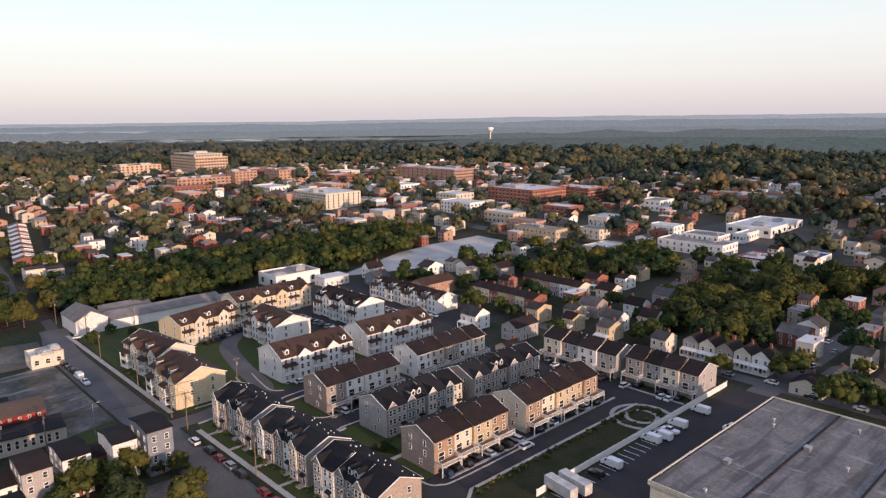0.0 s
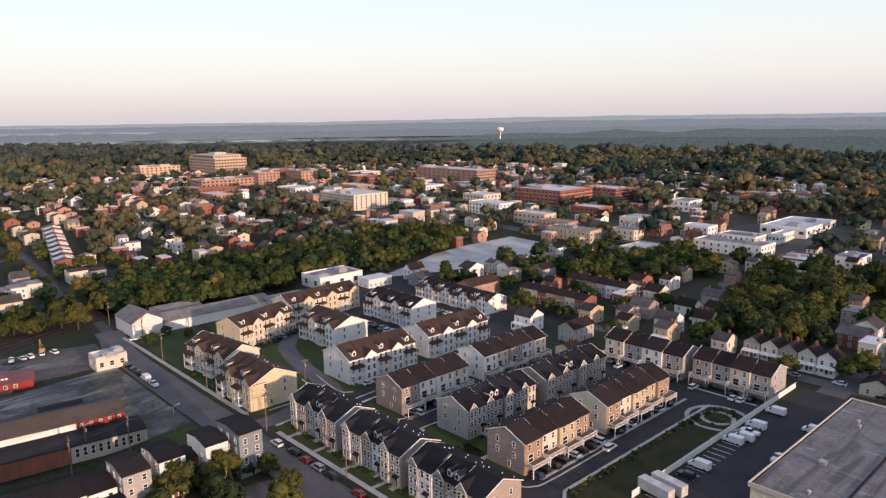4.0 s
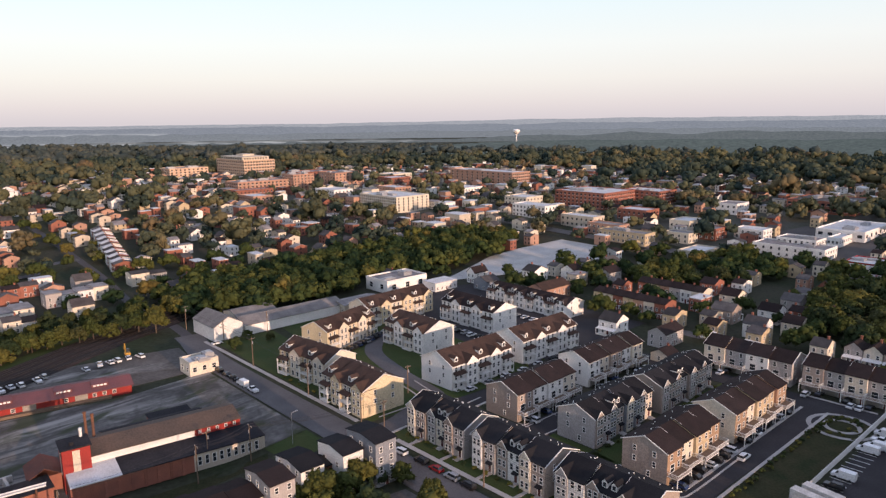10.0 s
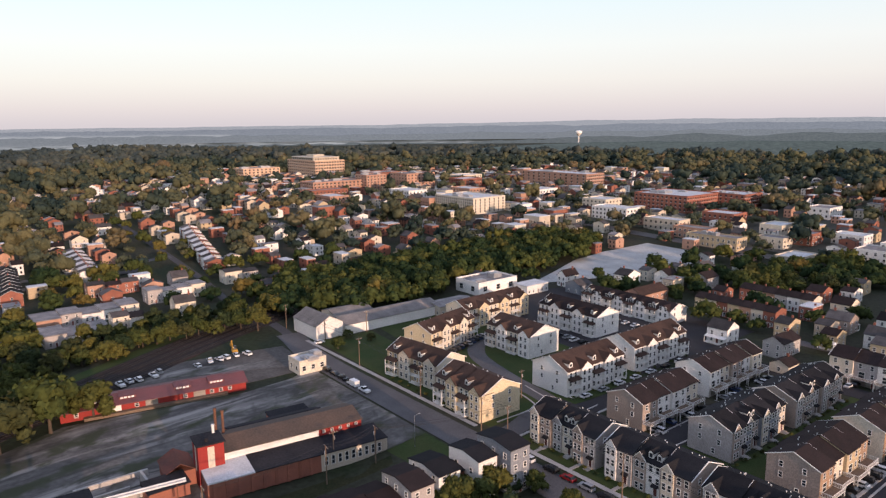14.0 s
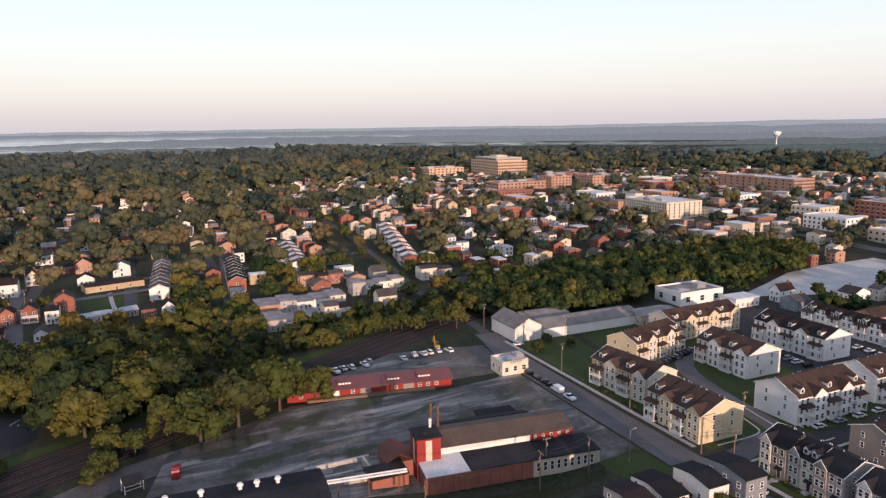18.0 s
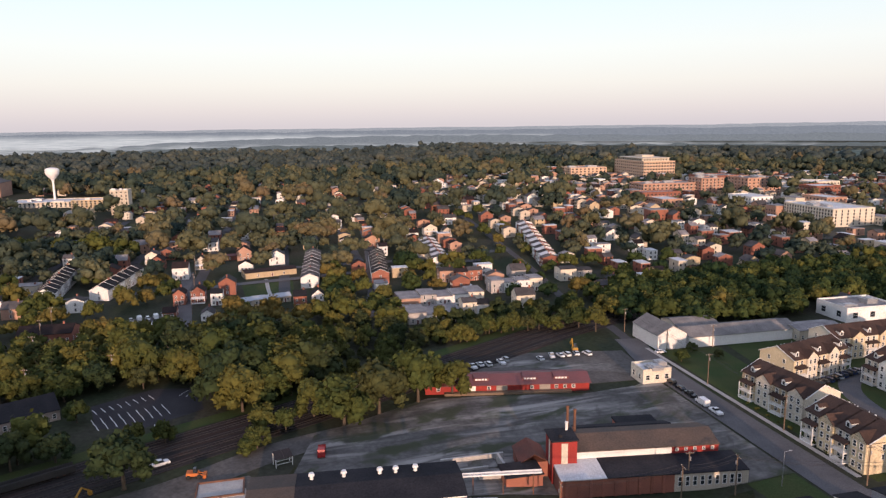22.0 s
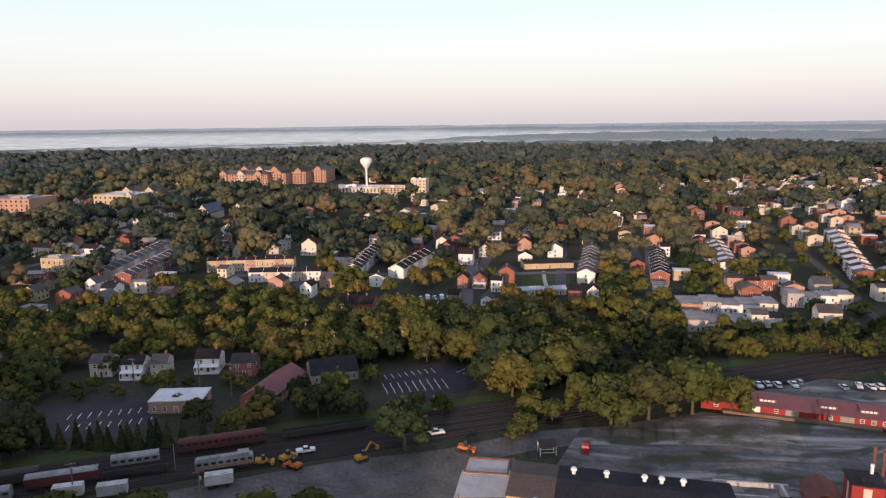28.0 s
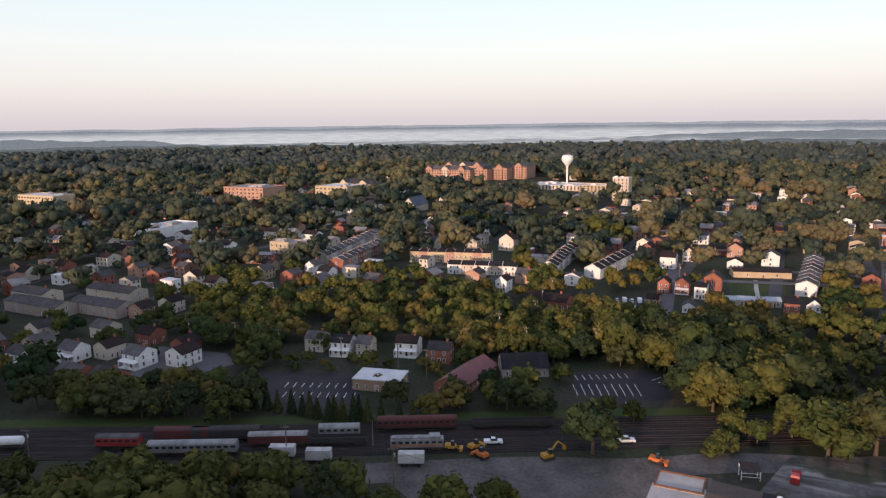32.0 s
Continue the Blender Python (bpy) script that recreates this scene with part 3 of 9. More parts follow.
ribbon("road_east", [uv(u, 87) for u in (222, 300, 420)], 9, M_ASPH, "grey asphalt side street", "road", 0.07)
ribbon("road_east_cross", [uv(232, v) for v in (40, 90, 130, 190)], 7, M_ASPH, "grey asphalt side street", "road", 0.08)
ribbon("road_yard", bend([(-150, 262), (-175, 252), (-205, 240), (-228, 215)]), 9, M_GRAVEL, "pale gravel drive into the yard", "road", 0.10)
g = Geo()
sheet(g, [(-412, -23), (-380, 17), (-365, 20), (-357, 0), (-352, -22), (-376, -24)], 0.05)
flat("west_yard", g, M_ASPH, "grey asphalt street and yards beside the old houses", "yard")
ribbon("road_dirt", bend([(-262, 45), (-250, 85), (-238, 112), (-228, 145), (-205, 180), (-175, 205)]), 11, M_DIRT, "pale dirt drive beside the railway", "road", 0.09)
g = Geo()
sheet(g, [uv(*p) for p in ((-72, 226), (0, 222), (50, 214), (62.5, 214), (62.5, 286), (52, 281), (34, 279), (-21, 288), (-60, 268))], 0.16)
flat("gravel_yard", g, M_GRAVEL, "pale grey crushed-stone works yard with dark ruts", "yard")
g = Geo()
sheet(g, [(-262, 48), (-214, 60), (-196, 118), (-226, 128), (-250, 95)], 0.045)
flat("dirt_yard", g, M_DIRT, "grey-brown dirt yard beside the railway", "yard")
g = Geo()
sheet(g, [uv(*p) for p in ((16, 288), (63, 286), (66, 318), (20, 326), (-24, 322), (-26, 300))], 0.055)
flat("gravel_car_yard", g, M_DIRT, "grey-brown dirt yard with parked cars", "yard")
g = Geo()
for pts in (((78.5, 240), (80, 314), (106, 312), (104, 288), (96, 262)), ((114, 226), (130, 226), (130, 262), (124, 250)), ((50, 190), (62.6, 190), (62.6, 224), (48, 222)),
            ((109, 206), (148, 204.5), (150, 199.5), (112, 200)), ((78.5, 60), (98, 60), (98, 194), (79, 194)), ((106.5, 122), (110, 122), (113.5, 146), (106.8, 146)), ((104.5, 147), (114, 147), (114, 161), (106, 160)), ((106, 136), (190, 136), (190, 146), (106, 146)),
            ((106, 169), (111, 169), (111, 188), (106, 188)), ((96, 207), (106, 210), (110, 226), (96, 236))):
    sheet(g, [uv(*p) for p in pts], 0.035)
sheet(g, [uv(*p) for p in ((108, 203), (152, 203), (158, 262), (152, 322), (112, 318), (104, 268), (80, 262), (80, 205))], 0.02)
flat("lawn", g, M_LAWN, "short dark green lawns round the townhouses", "lawn", "structure")
g = Geo()
for pts in (((107, 98.5), (187, 98.5), (187, 110.5), (112, 110.5)), ((38, 279), (61, 284), (61, 278), (44, 272)), ((-20, 288.5), (34, 280), (36, 276), (-25, 283)), ((-75, 262), (-25, 286), (-30, 278), (-70, 254)), ((-70, 240), (-20, 238), (-10, 244), (-40, 252), (-66, 250)), ((0, 207), (46, 207), (48, 211), (0, 214))):
    sheet(g, [uv(*p) for p in pts], 0.062)
flat("weeds", g, M_WEED, "rough brownish-green weeds on the edges of the yard", "weeds")
g = Geo()
sheet(g, [(-62, 392), (-24, 408), (10, 428), (48, 452), (64, 470), (26, 508), (-8, 482), (-30, 458)], 0.4)
flat("concrete_lot", g, M_LOT, "empty pale concrete car park beside the woods", "car park")
ribbon("road_high_street", bend([(-60, 640), (0, 568), (40, 525), (85, 478), (130, 420), (200, 380), (330, 330)]), 12, mat("pale_asphalt", (0.13, 0.12, 0.108), (0.10, 0.092, 0.085), fine=3), "pale asphalt high street past the shops", "road", 0.5)
for k, (a, b) in enumerate((((-520, 140), (-300, 420)), ((-420, 330), (-300, 450)), ((-345, 205), (-455, 300)))):
    ribbon(f"road_town_{k + 1}", [a, ((a[0] + b[0]) / 2, (a[1] + b[1]) / 2), b], 7, M_ASPH, "grey asphalt residential street", "road", 0.06)
ribbon("road_town_4", bend([(-480, 520), (-400, 420), (-330, 330), (-290, 270)]), 7.5, M_ASPH, "grey asphalt residential street", "road", 0.065)
g = Geo()
sheet(g, [(-307, 136), (-290, 126), (-277, 133), (-272, 153), (-289, 165), (-302, 157)], 0.05)
sheet(g, [(-352, 28), (-337, 60), (-312, 57), (-308, 44), (-324, 24), (-340, 20)], 0.05)
flat("station_car_park", g, M_ASPHN, "dark asphalt car parks with white bay lines", "car park")
g = Geo()
sheet(g, [uv(*p) for p in ((402, 250), (410, 158), (470, 140), (530, 180), (520, 240), (430, 262))], 0.4)
flat("shop_car_park", g, mat("shop_asphalt", (0.085, 0.078, 0.072), (0.065, 0.06, 0.056), scale=0.3, fine=1.5), "worn asphalt car parks between the shops", "car park")
g = Geo()
sheet(g, [uv(*p) for p in ((152, 203), (233, 203), (233, 312), (190, 330), (152, 322), (158, 262))], 0.022)
flat("parking_court", g, M_ASPHN, "dark asphalt parking court behind the white townhouses", "car park")
g = Geo()
sheet(g, [(-229.8, 112.6), (-221.9, 122.7), (-210.4, 114.7), (-220.1, 102.2)], 0.07)
flat("concrete_apron", g, M_CONC, "pale worn concrete apron beside the workshop", "apron")
# ring garden
g = Geo()
cx, cy = uv(179.5, 104.5)
for r0, r1 in ((4.0, 5.3), (8.2, 9.6)):
    n = 40
    for i in range(n):
        a, b = 2 * math.pi * i / n, 2 * math.pi * (i + 1) / n
        q = [(cx + r * math.cos(t), cy + r * math.sin(t)) for r, t in ((r0, a), (r1, a), (r1, b), (r0, b))]
        g.hull([(x, y, 0) for x, y in q], [(x, y, 0.12) for x, y in q], 0, False)
flat("garden_path", g, M_CONC, "round pale concrete garden paths in the grass", "path")
g = Geo()
sheet(g, [uv(*p) for p in ((48, 158), (62.4, 156), (62.4, 167), (50, 169))], 0.05)
flat("small_car_park", g, M_DIRT, "small paved yard between trees by the road", "car park")
# kerbs
g = Geo()
for pts in ([uv(u, 110.8) for u in (112, 150, 187)], [uv(u, 118.4) for u in (112, 150, 186)], bend([uv(96.5, 62), uv(97, 150), uv(97, 192), uv(92, 195), uv(80, 194.5)]),
            bend([uv(107, 100), uv(106.5, 106), uv(112, 110.8)]), [uv(107, v) for v in (124, 134)], bend([uv(106.4, 147), uv(106.2, 159), uv(110, 161)]),
            bend([uv(106.2, 171), uv(106, 186), uv(110, 190.5), uv(150, 190.7), uv(186, 190.7)]), [uv(196.8, v) for v in (100, 122)]):
    strip(g, pts, 0.9, 0.2, 0.2)
for line in ([(142, 116.6), (114, 116.4), (108, 117.6), (105.8, 121), (106, 132), (106.4, 144), (103.4, 152), (104, 158.5), (109, 162), (118, 162)], [(118, 170.4), (111, 171), (107, 174.5), (106.2, 181), (106.6, 190), (108.5, 194), (118, 195)], [(84, 206), (100, 206.5), (104, 212), (106, 222)], [(112, 199.5), (109, 203), (110, 212), (112, 222)]):
    strip(g, bend([uv(*p) for p in line], 5), 0.55, 0.16, 0.12)
flat("kerb", g, M_CONC, "pale concrete kerbs of the lanes", "kerb")

# railway
g = Geo()
strip(g, TRACK, 21, 0.14, 0.14)
flat("railway_bed", g, M_BALLAST, "dark ballast bed of the railway yard", "railway bed")
side = [Vector(p) for p in TRACK]
for off in (-8, -3.5, 1.0, 5.5, 9.0):
    line = []
    for i, p in enumerate(side):
        d = (side[min(i + 1, len(side) - 1)] - side[max(i - 1, 0)]).normalized()
        line.append((p.x - d.y * off, p.y + d.x * off))
    rail = thing("railway_track", line[len(line) // 2][0], line[len(line) // 2][1], 0, "rusty steel railway track on dark sleepers", "track", "parallel tracks", "", 0)
    for s in (-0.72, 0.72):
        g = Geo()
        pts = []
        for i, (x, y) in enumerate(line):
            d = (Vector(line[min(i + 1, len(line) - 1)]) - Vector(line[max(i - 1, 0)])).normalized()
            pts.append((x - d.y * s - rail.location.x, y + d.x * s - rail.location.y))
        for a, b in zip(pts, pts[1:]):
            g.rod((*a, 0.34), (*b, 0.34), 0.09, 4)
        part("rail", g, M_RAIL, rail)
    g = Geo()
    for a, b in zip(line, line[1:]):
        a, b = Vector(a), Vector(b)
        d = (b - a).normalized()
        s = Vector((-d.y, d.x)) * 1.25
        for i in range(int((b - a).length / 1.1)):
            p = a + d * i * 1.1
            q = [p - s, p + d * 0.3 - s, p + d * 0.3 + s, p + s]
            o = rail.location
            g.hull([(w.x - o.x, w.y - o.y, 0.14) for w in q], [(w.x - o.x, w.y - o.y, 0.26) for w in q], 0, False)
    tagged(part("timber_bed", g, M_TIE, rail), kind="stuff")

g = Geo()
line = []
for i, p in enumerate(side):
    d = (side[min(i + 1, len(side) - 1)] - side[max(i - 1, 0)]).normalized()
    line.append((p.x - d.y * 14.5, p.y + d.x * 14.5))
strip(g, line, 6.0, 0.05, 0.05)
flat("grass_verge", g, M_LAWN, "mown green grass verge along the railway", "verge")

# ---- far hills and mist: a plain backdrop, haze painted in as glow ----
def ridge(name, r, elev, rough, seed, material, label, a0=-62, a1=172, soft=2.0):
    """A long wooded ridge, seen from afar as a band of even height."""
    verts, faces = [], []
    n = 700
    for i in range(n):
        a = radians(90 + a0 + (a1 - a0) * i / (n - 1) * 1.0)
        e = elev(math.degrees(a) - 90)
        h = 91 + r * math.tan(radians(e)) + rough * (noise.noise((a * 14, seed, 0)) + 0.5 * noise.noise((a * 45, seed, 2)) + 0.25 * noise.noise((a * 190, seed, 5)))
        x, y = -50 + r * math.cos(a), r * math.sin(a)
        verts += [(x, y, -25), (x, y, max(h - soft, -24)), (x * 1.002, y * 1.002, max(h, -23))]
        if i:
            k = 3 * i
            faces += [(k - 3, k, k + 1, k - 2), (k - 2, k + 1, k + 2, k - 1)]
    me = bpy.data.meshes.new(name)
    me.from_pydata(verts, [], faces)
    me.attributes.new("thin", "FLOAT", "POINT").data.foreach_set("value", np.tile((0.0, 0.1, 1.0), n))
    me.materials.append(material)
    return tagged(new(name, me), label, "hills", "", "structure")


def lerp(a, *ks):
    for (a0, e0), (a1, e1) in zip(ks, ks[1:]):
        if a <= a1:
            return e0 + (e1 - e0) * max(0, min(1, (a - a0) / (a1 - a0)))
    return ks[-1][1]


ridge("backdrop_1", 4750, lambda a: lerp(a, (-60, 0.02), (-10, 0.0), (10, -0.2), (170, -0.24)), 6, 1, hazy("haze_far", (0.36, 0.375, 0.43)), "pale blue-grey hazy hills on the horizon")
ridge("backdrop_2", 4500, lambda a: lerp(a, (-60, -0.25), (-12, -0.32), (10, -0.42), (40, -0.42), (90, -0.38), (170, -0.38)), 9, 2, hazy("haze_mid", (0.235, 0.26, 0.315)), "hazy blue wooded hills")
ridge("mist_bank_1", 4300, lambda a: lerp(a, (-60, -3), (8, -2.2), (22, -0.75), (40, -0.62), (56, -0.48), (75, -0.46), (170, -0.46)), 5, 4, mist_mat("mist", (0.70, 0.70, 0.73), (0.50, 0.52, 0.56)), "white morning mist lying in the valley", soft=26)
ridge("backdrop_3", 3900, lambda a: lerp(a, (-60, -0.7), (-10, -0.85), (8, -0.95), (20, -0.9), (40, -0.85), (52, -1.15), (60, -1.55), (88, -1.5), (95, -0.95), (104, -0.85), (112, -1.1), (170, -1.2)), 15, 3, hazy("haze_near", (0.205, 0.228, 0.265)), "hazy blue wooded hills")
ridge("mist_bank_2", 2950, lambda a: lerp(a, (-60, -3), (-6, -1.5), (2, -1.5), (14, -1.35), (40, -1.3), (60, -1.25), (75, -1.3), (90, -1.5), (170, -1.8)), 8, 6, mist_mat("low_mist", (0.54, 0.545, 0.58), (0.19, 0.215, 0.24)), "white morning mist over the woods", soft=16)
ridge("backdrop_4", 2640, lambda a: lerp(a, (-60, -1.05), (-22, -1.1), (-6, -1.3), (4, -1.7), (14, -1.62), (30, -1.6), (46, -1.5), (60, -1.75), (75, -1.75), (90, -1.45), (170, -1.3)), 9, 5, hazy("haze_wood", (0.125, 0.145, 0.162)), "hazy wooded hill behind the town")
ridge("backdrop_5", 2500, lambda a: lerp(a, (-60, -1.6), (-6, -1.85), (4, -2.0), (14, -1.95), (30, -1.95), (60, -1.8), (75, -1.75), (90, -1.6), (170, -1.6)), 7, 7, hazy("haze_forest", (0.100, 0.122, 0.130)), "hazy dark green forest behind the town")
ridge("backdrop_6", 1560, lambda a: lerp(a, (-60, -1.62), (-26, -1.66), (-14, -1.68), (-6, -1.72), (2, -2.05), (8, -3.4), (170, -3.4)), 3, 9, hazy("haze_slope", (0.092, 0.116, 0.124)), "hazy dark green wooded slope behind the town")

g = Geo()
sheet(g, [(-330, 640), (-200, 560), (-60, 575), (40, 560), (95, 490), (150, 405), (215, 370), (330, 330), (420, 480), (360, 640), (240, 900), (60, 1080), (-150, 1220), (-420, 1320), (-560, 1180), (-480, 900)], 0.35, 0.02)
flat("town_ground", g, mat("town_paving", (0.085, 0.080, 0.068), (0.045, 0.055, 0.032), scale=0.12, fine=0.5, rough=0.95), "grey paving, yards and grass of the town centre", "ground")
g = Geo()
for u_ in range(-918, 760, 50):
    for v_ in range(-150, 1200, 50):
        a, b = uv(u_, v_), uv(u_, v_ + 50)
        if -700 < a[0] < 420 and min((a[0] - p[0]) ** 2 + (a[1] - p[1]) ** 2 for p in TRACK) > 45 ** 2 and (a[0] + 50) ** 2 + a[1] ** 2 > 400 ** 2 and u_ < 60 and gz(*a) < 2:
            strip(g, [a, b], 6.5, 0.25, 0.2)
flat("road_grid", g, MATS["street_asphalt"], "grey asphalt residential streets", "road")

# ---- townhouse rows ----
def faces_flight(x, y, a):
    """Whether a wall at x, y whose outside looks to a - 90 degrees can be seen from the flight line."""
    nx, ny = math.sin(a), -math.cos(a)
    return max((px - x) * nx + (0 - y) * ny for px in (-95, 5)) > 0


def deck_mesh(w):
    def make(g):
        g.box(-w / 2 + 0.1, -3.0, 2.75, w / 2 - 0.1, 0, 2.9)
        g.box(-w / 2 + 0.16, -2.9, 2.9, w / 2 - 0.16, -0.05, 2.95, 1)
        for x in (-w / 2 + 0.2, w / 2 - 0.2):
            g.box(x - 0.1, -2.95, 0, x + 0.1, -2.75, 2.75)
        g.box(-w / 2 + 0.1, -3.0, 3.85, w / 2 - 0.1, -2.9, 3.95)
        for i in range(int(w / 0.3)):
            x = -w / 2 + 0.15 + i * 0.3
            g.box(x, -2.97, 2.95, x + 0.07, -2.92, 3.85)
        for s in (-1, 1):
            x = s * (w / 2 - 0.15)
            g.box(x - 0.05, -3.0, 3.85, x + 0.05, 0, 3.95)
            for i in range(8):
                g.box(x - 0.03, -2.9 + i * 0.36, 2.95, x + 0.03, -2.84 + i * 0.36, 3.85)
    return shared(f"deck_{w:.2f}", make, [M_TRIM, M_WOOD])


def porch_mesh(w):
    """Two storeys of white porch with posts, rails and a small roof."""
    def make(g):
        for z in (0.35, 3.2):
            g.box(-w / 2, -1.9, z - 0.25, w / 2, 0, z)
            g.box(-w / 2, -1.9, z + 0.9, w / 2, -1.82, z + 1.0)
            for i in range(int(w / 0.28)):
                g.box(-w / 2 + i * 0.28, -1.88, z, -w / 2 + i * 0.28 + 0.06, -1.84, z + 0.9)
            for x in (-w / 2 + 0.1, w / 2 - 0.1):
                g.box(x - 0.12, -1.9, z, x + 0.12, -1.66, z + 2.6)
        g.hull([(-w / 2 - 0.2, -2.1, 5.8), (w / 2 + 0.2, -2.1, 5.8), (w / 2 + 0.2, 0, 5.8), (-w / 2 - 0.2, 0, 5.8)],
               [(-w / 2 - 0.2, -2.1, 5.95), (w / 2 + 0.2, -2.1, 5.95), (w / 2 + 0.2, 0, 6.6), (-w / 2 - 0.2, 0, 6.6)], 1)
    return shared(f"porch_{w:.2f}", make, [M_TRIM, M_ROOF_TAN])


def dormer_mesh(w, roof):
    def make(g):
        g.walls(-w / 2, w / 2, -0.9, 1.6, -0.8, 1.1, 0.65, "y")
        g.gable(-w / 2, w / 2, -0.9, 2.0, 1.1, 0.65, 0.18, 0.1, 1, "y")
        g.box(-0.42, -0.95, -0.1, 0.42, -0.88, 0.95, 2)
    return shared(f"dormer_{w}_{roof.name}", make, [M_TRIM, roof, M_GLASS])


def garage_door_mesh():
    def make(g):
        g.box(-1.3, -0.05, 0, 1.3, 0.03, 2.2)
        for i in range(4):
            g.box(-1.26, -0.08, 0.08 + i * 0.54, 1.26, -0.05, 0.56 + i * 0.54)
    return shared("garage_door", make, M_GDOOR)


def door_mesh():
    def make(g):
        g.box(-0.48, -0.05, 0, 0.48, 0.03, 2.1, 1)
        g.box(-0.62, -0.08, 0, -0.48, 0.03, 2.1), g.box(0.48, -0.08, 0, 0.62, 0.03, 2.1)
        g.box(-0.62, -0.08, 2.1, 0.62, 0.03, 2.25)
    return shared("door", make, [M_TRIM, M_DOOR])


def vent_mesh():
    def make(g):
        g.cyl(0, 0, -0.4, 0.5, 0.13, n=6)
    return shared("vent_pipe", make, M_TRIM)


def row(cu, cv, turn, L, D, n, style, walls, roof, label, eave=8.8, rise=2.6, offs=None, seed=0, z=None):
    """A row of n joined townhouses. Local x runs along the row, the front looks to -y."""
    rnd = random.Random(seed)
    x, y = uv(cu, cv)
    t = thing("townhouse_row", x, y, TH + turn, label, "townhouses", "townhouse rows", z=z)
    w = L / n
    for i in range(n):
        x0, x1 = -L / 2 + i * w, -L / 2 + (i + 1) * w
        d = (offs[i % len(offs)] if offs else 0.0)
        dz = -0.35 if (offs and i % 2) else 0.0
        y0, y1 = -D / 2 + d, D / 2 + d
        g = Geo()
        g.walls(x0, x1, y0, y1, -0.2, eave + dz, rise, "x")
        wall = part("wall", g, walls[i % len(walls)], t)
        g = Geo()
        g.gable(x0, x1, y0, y1, eave + dz, rise, 0.35, 0.2)
        rf = part("roof", g, roof, t)
        for k in range(4 if style == "front" else 2):
            yk = rnd.uniform(0.58, 0.9)
            part("vent_pipe", vent_mesh(), None, t, "", (x0 + rnd.uniform(0.8, w - 0.8), y0 + D * yk, eave + dz + rise * 2 * (1 - yk)))
        cx = (x0 + x1) / 2
        if style == "garage":
            if i in (0, n - 1) and cv < 130 and not turn:
                g = Geo()
                g.box(x0 + 0.05, y0 - 0.05, 0, x1 - 0.05, y0, eave + dz - 0.05)
                part("brick_front", g, M_TANBRICK, t, "tan brick front")
                y0 -= 0.05
            part("garage_door", garage_door_mesh(), None, t, "", (cx - w * 0.12, y0, 0))
            part("door", door_mesh(), None, t, "", (cx + w * 0.33, y0, 0))
            part("deck", deck_mesh(round(w, 2)), None, t, "white railed deck on posts" if not i else "", (cx, y0, 0))
            window(t, cx - w * 0.16, y0, 4.2 + dz, 0, 1.9, 2.1)
            window(t, cx + w * 0.27, y0, 4.4 + dz, 0, 0.9, 1.5)
            for s in (-0.24, 0.24):
                window(t, cx + s * w, y0, 7.3 + dz, 0, 1.0, 1.5)
        elif style == "front":
            dx = cx + w * 0.30
            part("door", door_mesh(), None, t, "", (dx, y0, 0.4))
            g = Geo()
            g.hull([(dx - 0.9, y0 - 1.0, 2.75), (dx + 0.9, y0 - 1.0, 2.75), (dx + 0.9, y0, 2.75), (dx - 0.9, y0, 2.75)], [(dx - 0.9, y0 - 1.0, 2.9), (dx + 0.9, y0 - 1.0, 2.9), (dx + 0.9, y0, 3.4), (dx - 0.9, y0, 3.4)])
            part("door_canopy", g, roof, t)
            gx = cx - w * 0.24
            g = Geo()
            g.walls(gx - w * 0.2, gx + w * 0.2, y0 - 0.35, y0 + 3.5, -0.1, eave + dz, 1.9, "y")
            part("front_bay", g, walls[(i + 1) % len(walls)], t)
            g = Geo()
            g.gable(gx - w * 0.2, gx + w * 0.2, y0 - 0.35, y0 + 4.6, eave + dz, 1.9, 0.22, 0.14, 0, "y")
            part("bay_roof", g, roof, t)
            g = Geo()
            for s in (-1, 1):
                xa, xb = gx + s * (w * 0.2 + 0.25), gx
                za, zb = eave + dz - 0.12, eave + dz + 1.98
                g.hull([(xa, y0 - 0.62, za - 0.1), (xb, y0 - 0.62, zb - 0.1), (xb, y0 - 0.5, zb - 0.1), (xa, y0 - 0.5, za - 0.1)], [(xa, y0 - 0.62, za + 0.14), (xb, y0 - 0.62, zb + 0.14), (xb, y0 - 0.5, zb + 0.14), (xa, y0 - 0.5, za + 0.14)])
            part("barge_board", g, M_TRIM, t)
            for zz in (1.7, 4.6, 7.4):
                for k in (-0.09, 0.09):
                    window(t, gx + k * w, y0 - 0.35, zz + dz, 0, 0.9, 1.6)
                if zz > 2:
                    for k in (0.12, 0.36):
                        window(t, cx + k * w, y0, zz + dz, 0, 0.95, 1.6)
            if i % 3 == 1:
                for k in (0.02, 0.32):
                    part("dormer", dormer_mesh(1.4, roof), None, t, "white dormer" if k > 0.1 else "", (cx + k * w, y0 + 2.0, eave + dz + 0.95))
            g = Geo()
            g.box(dx - 0.9, y0 - 1.3, 0, dx + 0.9, y0, 0.38)
            g.box(dx - 0.9, y0 - 2.0, 0, dx + 0.9, y0 - 1.3, 0.2)
            part("stoop", g, M_CONC, t)
        else:
            if i % 2 == 0:
                part("porch", porch_mesh(round(w * 0.8, 2)), None, t, "white two-storey porch" if not i else "", (cx, y0, 0))
                part("dormer", dormer_mesh(1.7, roof), None, t, "", (cx, y0 + 2.0, eave + dz + 1.0))
            else:
                g = Geo()
                g.walls(cx - w * 0.45, cx + w * 0.45, y0 - 0.8, y0 + 4, -0.1, eave + dz, 2.2, "y")
                part("front_bay", g, walls[(i + 2) % len(walls)], t)
                g = Geo()
